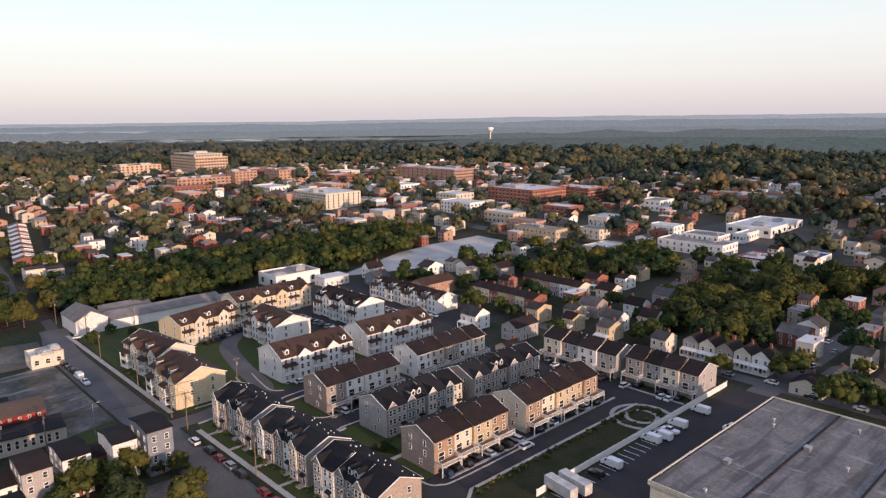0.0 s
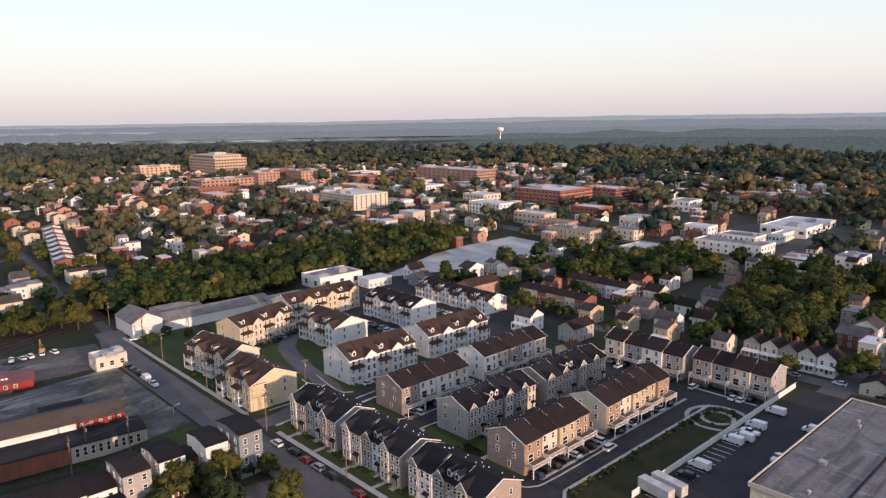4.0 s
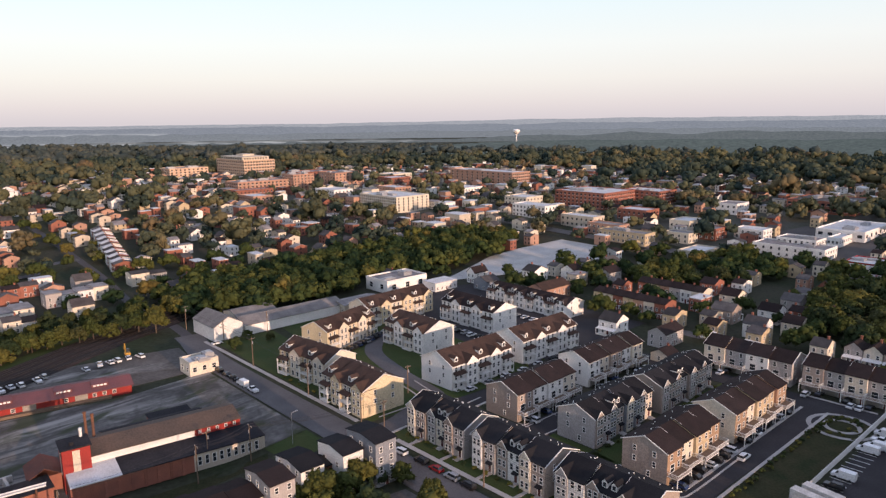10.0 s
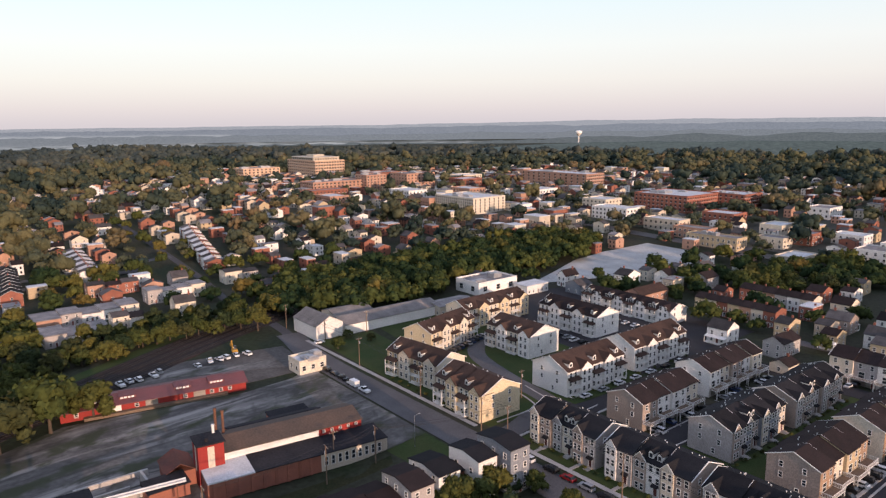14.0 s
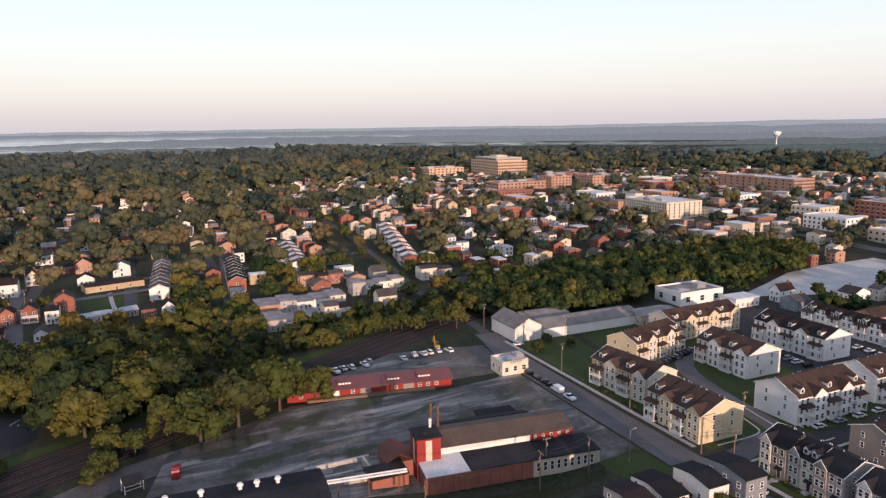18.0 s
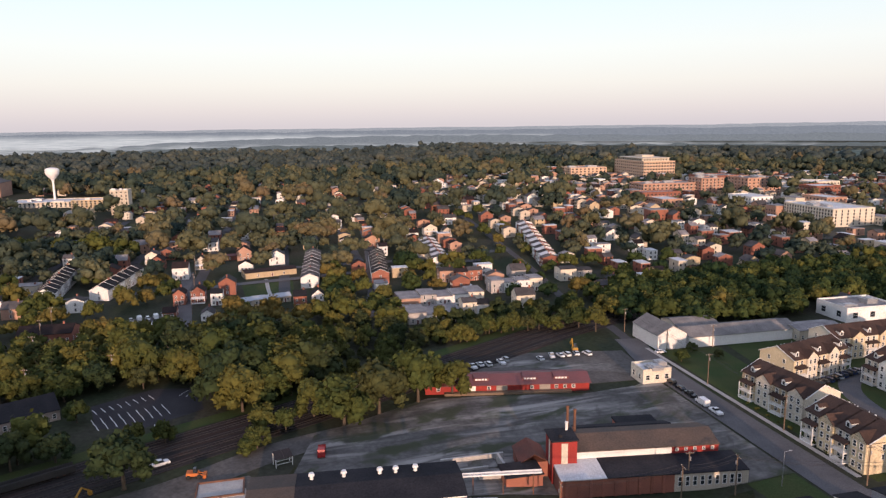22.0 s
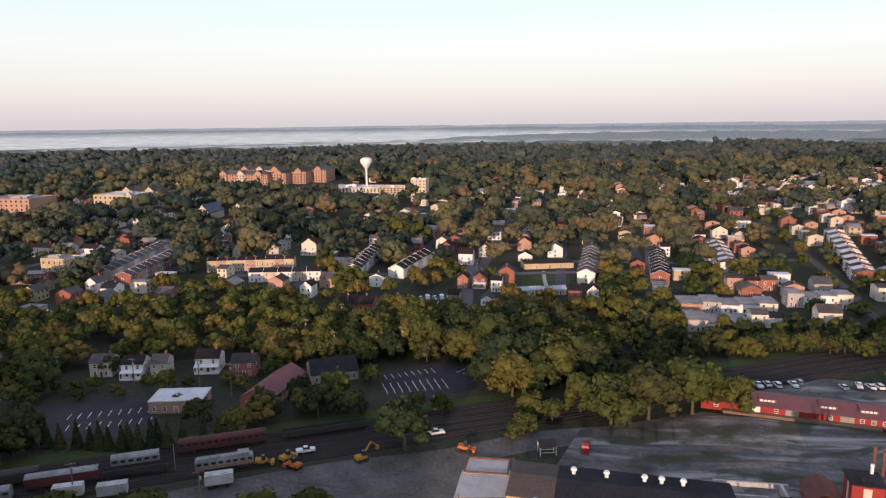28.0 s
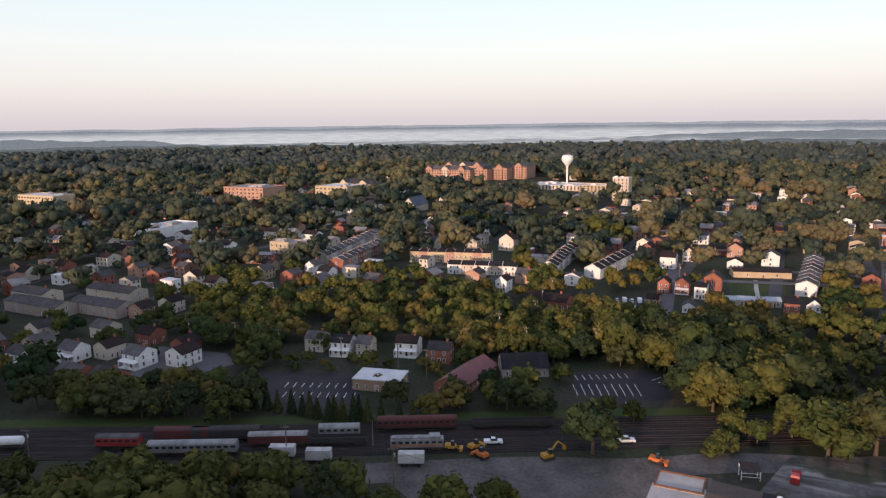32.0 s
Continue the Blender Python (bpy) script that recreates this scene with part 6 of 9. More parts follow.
def factory():
    a = radians(36)
    t = thing("factory", -150.8, 160.9, a, "old brick works with a red tower, dark roofs and tall stacks", "factory")

    def bit(name, x0, y0, x1, y1, h, m, label="", z0=-0.2):
        g = Geo()
        g.box(x0, y0, z0, x1, y1, h)
        return part(name, g, m, t, label)

    bit("front_wall", 0, 0, 30, 9, 4.6, M_BRICK, "faded red-brick front range")
    bit("white_wall", 30.004, 0, 50, 9, 4.8, M_STONE, "pale rendered end range")
    for x0, x1, m in ((0, 12, M_ROOF_WHT), (12, 50, M_ROOF_BITU)):
        g = Geo()
        g.hull([(x0, -0.4, 4.8), (x1 - 0.01, -0.4, 4.8), (x1 - 0.01, 9, 5.2), (x0, 9, 5.2)], [(x0, -0.4, 5.05), (x1 - 0.01, -0.4, 5.05), (x1 - 0.01, 9, 5.9), (x0, 9, 5.9)])
        part("lean_to_roof", g, m, t)
    for i in range(9):
        window(t, 31.5 + i * 2.0, 0, 2.6, 0, 0.9, 2.4)
    for i in range(9):
        g = Geo()
        g.box(1.2 + i * 3.2, -0.25, -0.2, 1.9 + i * 3.2, 0.01, 4.6)
        part("pilaster", g, M_BRICK, t)
    bit("main_wall", 4, 9.004, 46, 22, 8.0, M_TRIM, "white rendered clerestory wall")
    bit("red_wall", 33, 8.9, 46.1, 9.0, 8.0, M_REDW, "red boarded clerestory wall", 5.9)
    g = Geo()
    g.gable(4, 46, 9, 22, 8.0, 1.8, 0.5, 0.2)
    part("main_roof", g, mat("brown_felt_roof", (0.11, 0.075, 0.055), (0.07, 0.055, 0.045), scale=0.5, fine=2), t)
    for i in range(5):
        window(t, 34.4 + i * 2.5, 8.86, 7.0, 0, 0.6, 0.7)
    bit("rear_wall", 12, 22.004, 40, 31, 5.0, M_BRICK)
    bit("rear_wall", 26, 31.004, 38, 36, 4.6, M_BRICK)
    bit("rear_roof", 25.7, 31.004, 38.3, 36.3, 5.0, M_ROOF_BITU, "", 4.604)
    g = Geo()
    g.gable(12, 40, 22, 31, 5.0, 1.4, 0.4, 0.2)
    part("rear_roof", g, M_ROOF_BITU, t)
    bit("rear_wall", -8, 11, -0.5, 21, 4.6, M_BRICK)
    g = Geo()
    g.gable(-8, -0.5, 11, 21, 4.6, 2.2, 0.4, 0.2, 0, "y")
    part("rear_roof", g, mat("rusty_tin_roof", (0.15, 0.05, 0.035), (0.10, 0.045, 0.035), scale=0.6, fine=3, lines=(3, 0.4, "X")), t)
    tower = bit("tower", -0.4, 7, 6.2, 14, 12.0, M_REDW, "tall red boarded tower with a pale stripe")
    g = Geo()
    g.box(2.0, 6.9, 4.5, 3.7, 7.0, 11.4), g.box(-0.5, 9.5, 4.5, -0.4, 10.6, 11.4)
    part("stripe", g, M_CREAM, tower)
    g = Geo()
    g.box(-0.8, 6.6, 12.0, 6.6, 14.4, 12.35)
    g.cyl(2.2, 9, 12.35, 13.2, 0.55, 0.5, 10)
    part("tower_roof", g, M_ROOF_BITU, tower)
    for xx, yy, h, m in ((7.2, 20, 16.2, M_RUST), (8.8, 18.4, 15.8, M_RUST), (5.0, 13.2, 14.6, M_TRIM)):
        g = Geo()
        g.cyl(xx, yy, 3, h, 0.42, 0.36, 12)
        g.cyl(xx, yy, h - 0.5, h + 0.05, 0.46, 0.46, 12)
        part("flue", g, m, t, "tall rusty steel flue")


factory()


def black_roof_shed():
    a = math.atan2(153.2 - 121.7, -179.2 + 218.3)
    x, y = -218.3, 121.7
    t = thing("long_workshop", x, y, a, "long white workshop with a black bitumen roof and pale vents", "workshop")
    for n, x0, x1, m in (("west", 0, 11, M_TAN), ("east", 11.004, 52, M_WHITE)):
        g = Geo()
        g.walls(x0, x1, -17, 0, -0.2, 4.2, 1.1, "x")
        part("wall", g, m, t)
    g = Geo()
    g.gable(0, 10.9, -17, 0, 4.2, 1.3, 0.4, 0.15)
    part("roof", g, mat("brown_felt_roof", (0.11, 0.075, 0.055)), t, "brown felt roof")
    g = Geo()
    g.gable(11.2, 52, -17, 0, 4.2, 1.1, 0.4, 0.15)
    part("roof", g, M_ROOF_BITU, t)
    for i, xx in enumerate((15, 23, 32, 36, 41)):
        g = Geo()
        g.cyl(xx, -4.5, 4.6, 6.0, 0.5, 0.45, 10)
        g.cyl(xx, -4.5, 6.0, 6.6, 0.85, 0.6, 10)
        part("vent", g, M_TRIM, t)
    for i in range(8):
        window(t, 13 + i * 5, -17, 2.4, 0, 1.2, 1.2)
    t2 = thing("low_white_shed", *uv(-46, 214), TH - 0.2, "low shed with a white tin roof", "shed")
    g = Geo()
    g.walls(-26, 26, -6, 6, -0.2, 3.6, 0.8, "x")
    part("wall", g, M_STONE, t2)
    g = Geo()
    g.gable(-26, 26, -6, 6, 3.6, 0.8, 0.4, 0.15)
    part("roof", g, M_ROOF_WHT, t2)


black_roof_shed()


def warehouse():
    x, y = uv(168, 40)
    t = thing("warehouse", x, y, TH, "huge low warehouse with a weathered pale grey flat roof", "warehouse")
    g = Geo()
    g.box(-34, -36, -0.2, 34, 35, 7.6)
    part("wall", g, M_CREAM, t)
    for i in range(4):
        y0 = -36 + i * 17.75
        g = Geo()
        g.box(-34.3, y0 + 0.25, 7.6, 34.3, y0 + 17.5, 8.0 + 0.12 * (i % 2))
        part("roof_section", g, M_ROOF_WARE, t)
    g = Geo()
    for i in range(5):
        g.box(-34.3, -36.2 + i * 17.75, 7.6, 34.3, -35.75 + i * 17.75, 8.35)
    part("roof_joint", g, M_ROOF_BITU, t)
    for q in ((-34.6, -36.3, 34.6, -35.9), (-34.6, 35.0, 34.6, 35.4), (-34.6, -35.9, -34.3, 35.0), (34.3, -35.9, 34.6, 35.0)):
        g = Geo()
        g.box(q[0], q[1], 7.4, q[2], q[3], 8.5)
        part("parapet", g, M_CREAM, t)
    rnd = random.Random(5)
    for k in range(14):
        g = Geo()
        xx, yy = rnd.uniform(-30, 30), rnd.uniform(-30, 32)
        if k % 3 == 0:
            g.box(xx - 0.9, yy - 0.7, 8, xx + 0.9, yy + 0.7, 8.9), g.box(xx - 1.0, yy - 0.8, 8.9, xx + 1.0, yy + 0.8, 9.0)
        else:
            g.cyl(xx, yy, 8, 8.9, 0.3, 0.3, 8), g.cyl(xx, yy, 8.9, 9.2, 0.5, 0.35, 8)
        part("roof_vent", g, M_STEEL, t)


warehouse()


# ---- the works yard: ruins, pipe bridge, pad and frame ----
def works_yard():
    t = thing("concrete_ruin", *uv(-17, 237), TH, "broken grey concrete walls and slabs of a former shed", "ruin")
    for q in ((-10, 4.5, 0, 8, 5.2, 1.5), (-10, -4.5, 0, -9.3, 4.5, 1.2), (-2, -6, 0, 6, -5.3, 1.8), (5.4, -5.3, 0, 6.1, 3, 2.4), (-9, -1, 0, 2, -0.4, 0.9)):
        g = Geo()
        g.box(q[0], q[1], q[2] - 0.2, q[3], q[4], q[5])
        part("wall", g, M_CONC, t)
    for q in ((-9.2, -0.3, 5, 4.4, 0.25), (-1, -5.2, 5.3, -1.2, 0.3)):
        g = Geo()
        g.box(q[0], q[1], -0.1, q[2], q[3], q[4])
        part("slab", g, M_GRAVEL, t)
    t = thing("lean_to_shed", *uv(-8, 229.5), TH, "low brick lean-to with a dark patched roof", "shed")
    g = Geo()
    g.box(-5, -3, -0.2, 5, 3, 3.0)
    part("wall", g, M_BRICK, t)
    g = Geo()
    g.hull([(-5.3, -3.3, 3.0), (5.3, -3.3, 3.0), (5.3, 3.3, 3.004), (-5.3, 3.3, 3.004)], [(-5.3, -3.3, 3.2), (5.3, -3.3, 3.2), (5.3, 3.3, 4.0), (-5.3, 3.3, 4.0)])
    part("roof", g, M_ROOF_BITU, t)
    a, b = Vector((-178, 144, 4.2)), Vector((-154.5, 157.5, 5.6))
    t = thing("pipe_bridge", a.x, a.y, 0, "white lagged pipes on steel trestles beside the works", "pipes", z=0)
    for k in range(3):
        g = Geo()
        o = Vector((-0.25 * k, 0.45 * k, 0.1 * k))
        g.rod(tuple(Vector((0, 0, a.z)) + o), tuple(b - Vector((a.x, a.y, 0)) + o), 0.22 if k != 1 else 0.14, 8)
        part("pipe", g, M_TRIM if k != 1 else M_STEEL, t)
    for k in range(4):
        p = a.lerp(b, 0.08 + 0.28 * k) - Vector((a.x, a.y, 0))
        g = Geo()
        for s in (-0.5, 1.0):
            g.box(p.x - 0.5 * s - 0.08, p.y + s - 0.08, 0, p.x - 0.5 * s + 0.08, p.y + s + 0.08, p.z - 0.15)
        g.rod((p.x + 0.3, p.y - 0.6, p.z - 0.22), (p.x - 0.6, p.y + 1.1, p.z - 0.22), 0.1, 6)
        part("trestle", g, M_RUST, t)
    t = thing("concrete_pad", -227, 119, math.atan2(8.2, 8.4), "pale concrete pad with a rusty raised rim", "pad", z=0.08)
    g = Geo()
    g.box(-6, -4.3, -0.1, 6, 4.3, 0.12)
    part("slab", g, M_CONC, t)
    for q in ((-6, -4.3, 6, -3.9), (-6, 3.9, 6, 4.3), (-6, -3.9, -5.6, 3.9), (5.6, -3.9, 6, 3.9)):
        g = Geo()
        g.box(q[0], q[1], 0.12, q[2], q[3], 0.55)
        part("rim", g, M_RUST, t)
    t = thing("steel_frame_stand", -222.3, 137.0, radians(60), "pale steel frame stand with dark panels", "frame", z=0)
    for x, y in ((-2.3, -1.2), (2.3, -1.2), (-2.3, 1.4), (2.3, 1.4)):
        g = Geo()
        g.box(x - 0.09, y - 0.09, 0, x + 0.09, y + 0.09, 2.6 + 0.9 * (y > 0))
        part("post", g, M_TRIM, t)
    for x0, x1 in ((-2.4, -0.05), (0.05, 2.4)):
        g = Geo()
        g.hull([(x0, -1.5, 2.6), (x1, -1.5, 2.6), (x1, 1.7, 3.6), (x0, 1.7, 3.6)], [(x0, -1.5, 2.72), (x1, -1.5, 2.72), (x1, 1.7, 3.72), (x0, 1.7, 3.72)])
        part("panel", g, M_ROOF_BITU, t)
    g = Geo()
    for z in (0.9, 1.9):
        g.box(-2.3, -1.25, z, 2.3, -1.15, z + 0.1)
    part("cross_bar", g, M_TRIM, t)


works_yard()
g = Geo()
p0, p1 = uv(121, 97.5), uv(221, 97.5)
fence = thing("fence", *uv(171, 97.5), TH, "long white plastic panel fence along the car park", "fence")
for i in range(41):
    part("post", shared("fence_post", lambda g: g.box(-0.08, -0.08, 0, 0.08, 0.08, 2.1), M_TRIM), None, fence, "", (-50 + i * 2.5, 0, 0))
    if i < 40:
        part("panel", shared("fence_panel", lambda g: [g.box(-1.17, -0.03, 0.1, 1.17, 0.03, 1.8), g.box(-1.17, -0.05, 1.8, 1.17, 0.05, 1.95), g.box(-1.17, -0.05, 0.05, 1.17, 0.05, 0.1)], M_TRIM), None, fence, "", (-48.75 + i * 2.5, 0, 0))

# ---- houses near by ----
NEAR = [  # u, v, turn (quarter), width, depth, eave, rise, wall, roof, ridge, porch
    (238, 263, 0, 22, 11, 6.5, 2.6, "BRICK2", "TAN", "x", 0), (210, 205, 3, 9, 9, 6.5, 2.8, "WHITE", "GRY", "x", 1), (195, 172, 0, 8, 7, 3.2, 1.8, "CREAM", "BRN", "x", 0),
    (213, 182, 0, 14, 8, 6, 2.4, "GREY", "BRN", "x", 0), (249, 160, 0, 9, 9, 6, 2.8, "WHITE", "GRY", "y", 0), (262, 150, 0, 9, 8, 6, 2.6, "CREAM", "BRN", "y", 1),
    (234.7, 76, 0, 9, 10, 3.6, 2.4, "CREAM", "BRN", "x", 0), (248, 72, 0, 12, 8, 4, 1.8, "WHITE", "GRY", "x", 0), (299, 98, 0, 10, 9, 5.5, 2.6, "WHITE", "GRY", "x", 0),
    (252, 60, 0, 11, 8, 4.5, 2.2, "TAN", "BRN", "x", 0), (262, 180, 1, 10, 9, 6, 2.6, "TAUPE", "GRY", "x", 1), (275, 165, 0, 9, 9, 6, 2.6, "WHITE", "BRN", "y", 0),
    (290, 190, 0, 10, 9, 6, 2.6, "CREAM", "BRN", "y", 0), (300, 165, 0, 9, 9, 6, 2.6, "GREY", "GRY", "y", 0), (285, 140, 1, 9, 9, 6, 2.6, "WHITE", "GRY", "x", 1),
    (265, 295, 0, 12, 9, 6, 2.6, "WHITE", "GRY", "y", 0), (280, 280, 0, 9, 9, 6.5, 2.6, "WHITE", "BRN", "x", 0), (290, 262, 0, 12, 9, 6.5, 2.6, "GREY", "BRN", "x", 0),
    (230, 300, 0, 10, 10, 5, 2.4, "BLUEG", "GRY", "x", 0), (212, 318, 0, 16, 10, 4.5, 0, "WHITE", "WHT", "x", 0)]
MN = {"WHITE": M_WHITE, "CREAM": M_CREAM, "TAN": M_TAN, "GREY": M_GREY, "TAUPE": M_TAUPE, "BLUEG": M_BLUEG, "BRICK": M_BRICK, "BRICK2": M_BRICK2, "STONE": M_STONE}
RN = {"BRN": M_ROOF_BRN, "BLK": M_ROOF_BLK, "TAN": M_ROOF_TAN, "GRY": M_ROOF_GRY, "RED": M_ROOF_RED, "WHT": M_ROOF_WHT, "FLAT": M_ROOF_FLAT}
WORD = {"WHITE": "white", "CREAM": "cream", "TAN": "tan", "GREY": "grey", "TAUPE": "taupe", "BLUEG": "blue-grey", "BRICK": "red-brick", "BRICK2": "orange-brick", "STONE": "pale stone"}
RWORD = {"BRN": "a brown roof", "BLK": "a black roof", "TAN": "a rust-brown roof", "GRY": "a grey roof", "RED": "a maroon roof", "WHT": "a white flat roof", "FLAT": "a weathered flat roof"}
HOUSES = []


def put_house(u, v, k, w, d, h, rise, wn_, rn_, axis, porch):
    x, y = uv(u, v)
    HOUSES.append((x, y, max(w, d) / 2))
    house(x, y, TH + k * math.pi / 2, w, d, h, rise, MN[wn_], RN[rn_], f"{WORD[wn_]} house with {RWORD[rn_]}" + (" and a white porch" if porch else ""), axis, bool(porch), rn_ != "BLK" and rise > 1.05, group="houses of the town")


for q in NEAR:
    put_house(*q)
for i in range(5):   # small porch houses behind the dark row
    put_house(245, 121 - i * 6.6, 3, 6.2, 9, 6, 2.4, ("GREY", "CREAM", "TAUPE", "CREAM", "WHITE")[i], "BRN", "y", 1)
for i in range(7):   # brick terrace
    put_house(248, 236 - i * 5.6, 3, 5.6, 10, 7.2, 1.6, ("TAN", "CREAM", "BRICK", "TAN", "BRICK2", "CREAM", "BRICK")[i], "BRN", "x", 0)
for i in range(6):
    put_house(282, 232 - i * 6, 3, 6, 10, 7, 1.8, ("BRICK", "TAN", "BRICK2", "GREY", "WHITE", "CREAM")[i], "BRN", "x", 0)
# houses by the works, below the lawn
for u, v, w, d, h, rise, a, b, ax in ((60.6, 183.5, 6.5, 9.5, 9.5, 0.9, "BLUEG", "BLK", "x"), (53, 186.5, 6, 8.5, 8, 0.9, "WHITE", "BLK", "x"), (42, 188, 6.5, 9, 8.5, 1.0, "WHITE", "BLK", "x"), (48, 190, 5, 5, 4.5, 0.8, "BRICK", "BLK", "x"), (33, 186.5, 6.5, 9, 9, 1.0, "GREY", "BRN", "x"),
                                     (26, 188.5, 6.2, 8, 6.4, 1.0, "WHITE", "BRN", "x"), (19.6, 189.5, 6.2, 8, 6.4, 1.0, "WHITE", "BRN", "x"), (13.2, 190.5, 6.2, 8, 6.4, 1.0, "CREAM", "BRN", "x"), (6.8, 191.5, 6.2, 8, 6.4, 1.0, "WHITE", "BRN", "x"), (0.4, 192.5, 6.2, 8, 6.4, 1.0, "BRICK", "BRN", "x"), (27, 180, 5, 7, 3.5, 0.6, "WHITE", "BLK", "x")):
    put_house(u, v - 5, 0, w, d + 3, h + 2.5, rise, a, b, ax, 0)
# white shops and terraces across the railway
for u, v, w, d, h, rise, a, b in ((57.5, 430, 30, 10, 7, 0, "WHITE", "FLAT"), (17, 416, 34, 14, 5.5, 0, "WHITE", "FLAT"), (-6, 414, 11, 16, 5, 0, "WHITE", "FLAT"), (24, 392, 14, 9, 6, 1.6, "WHITE", "BLK"), (1, 385, 26, 16, 5.2, 0, "WHITE", "FLAT"), (34, 462, 26, 8, 7, 1.4, "BRICK", "BRN"), (100, 447, 20, 10, 7, 1.0, "GREY", "GRY"), (69, 461, 9, 10, 5, 3, "BRICK", "RED")):
    n = max(1, int(w / 7))
    for i in range(n):   # attached shop units, each with its own height and tone
        put_house(u - w / 2 + (i + 0.5) * w / n, v + 0.35 * (i % 2), 0, w / n - 0.02, d, h - 0.7 * ((i * 5) % 3), rise, a if i % 3 else ("CREAM", "GREY", "BRICK2", "STONE")[(i + int(u)) % 4], b if i % 2 else "FLAT" if not rise else "GRY", "x", 0)
for u0, u1, v0, v1, n, tones, flatr in ((31, 35, 499, 570, 11, ("WHITE", "CREAM"), 1), (97, 117, 476, 586, 17, ("BRICK", "WHITE", "CREAM"), 1)):
    for i in range(n):
        f = (i + 0.5) / n
        put_house(u0 + (u1 - u0) * f, v0 + (v1 - v0) * f, 3, (v1 - v0) / n, 11, 6.6 + 0.12 * i, 1.5, tones[i % len(tones)], "WHT" if flatr and i % 2 else "GRY", "x", 0)
# terrace of old houses above the station car park
for (x, y), w, a, b in zip(((-371, 53), (-362, 62), (-357, 70), (-351, 86), (-338, 95)), (8, 8, 6, 9, 9), ("STONE", "WHITE", "STONE", "WHITE", "BRICK"), ("GRY", "BLK", "GRY", "BRN", "GRY")):
    HOUSES.append((x, y, 5))
    house(x, y, radians(56), w, 8, 5.6, 2.2, MN[a], RN[b], f"{WORD[a]} old terrace house with {RWORD[b]}", "x", a == "WHITE", group="houses of the town")
LEFT = [  # east, north, turn, width, depth, eave, rise, wall, roof
    (-398, -58, 0, 9, 9, 5.5, 2.4, "WHITE", "GRY"), (-412, -55, 1, 9, 9, 5.5, 2.4, "TAUPE", "GRY"), (-397, -40, 0, 9, 8, 5, 2.6, "WHITE", "GRY"), (-395, -27, 1, 9, 8, 5, 2.4, "STONE", "BRN"), (-379, -15, 0, 9, 9, 5.5, 2.4, "WHITE", "GRY"),
    (-374, 1, 1, 10, 9, 5.5, 2.4, "WHITE", "BRN"), (-368, -36, 0, 12, 8, 5, 2.2, "BRICK", "GRY"), (-358, -24, 0, 12, 8, 5, 2.2, "BRICK", "GRY"), (-426, -31, 0, 10, 9, 5, 2.4, "STONE", "GRY"), (-438, -58, 1, 10, 9, 5, 2.4, "CREAM", "GRY"),
    (-420, -75, 1, 10, 9, 5, 2.4, "BRICK", "GRY"), (-408, -12, 0, 9, 9, 5, 2.4, "BRICK", "BRN"), (-388, 2, 1, 9, 8, 5, 2.4, "BRICK", "BRN"), (-484, -66, 0, 40, 12, 5.5, 2.2, "TAUPE", "GRY"), (-470, -36, 0, 34, 12, 5.5, 2.2, "TAUPE", "GRY"),
    (-500, -32, 0, 34, 12, 5.5, 2.2, "STONE", "GRY"), (-512, -72, 0, 26, 12, 5.5, 2.2, "STONE", "GRY"), (-453, -17, 1, 9, 9, 5.5, 2.4, "BRICK2", "BRN"), (-460, -4, 1, 9, 9, 5.5, 2.4, "CREAM", "BRN"), (-661, -60, 0, 9, 9, 6, 3, "BRICK", "BRN"),
    (-640, -45, 1, 9, 9, 6, 3, "WHITE", "BLK"), (-630, -37, 0, 9, 9, 6, 3, "BRICK2", "BRN"), (-585, -68, 0, 9, 9, 6, 3, "BRICK", "BRN"), (-573, -87, 0, 9, 9, 6, 3, "CREAM", "BRN"), (-393, 173, 0, 22, 13, 4.5, 2.6, "BRICK", "BRN")]
WEST_ZONE = [(-557, -21), (-838, -31), (-758, 136), (-580, 394), (-405, 576), (-256, 311), (-320, 266), (-348, 210), (-420, 154), (-477, 72)]
for x, y, k, w, d, h, rise, a, b in LEFT:
    HOUSES.append((x, y, max(w, d) / 2))
    house(x, y, TH + k * math.pi / 2, w, d, h, rise, MN[a], RN[b], f"{WORD[a]} house with {RWORD[b]} among trees", "x", a == "WHITE" and k == 0, group="houses of the town")
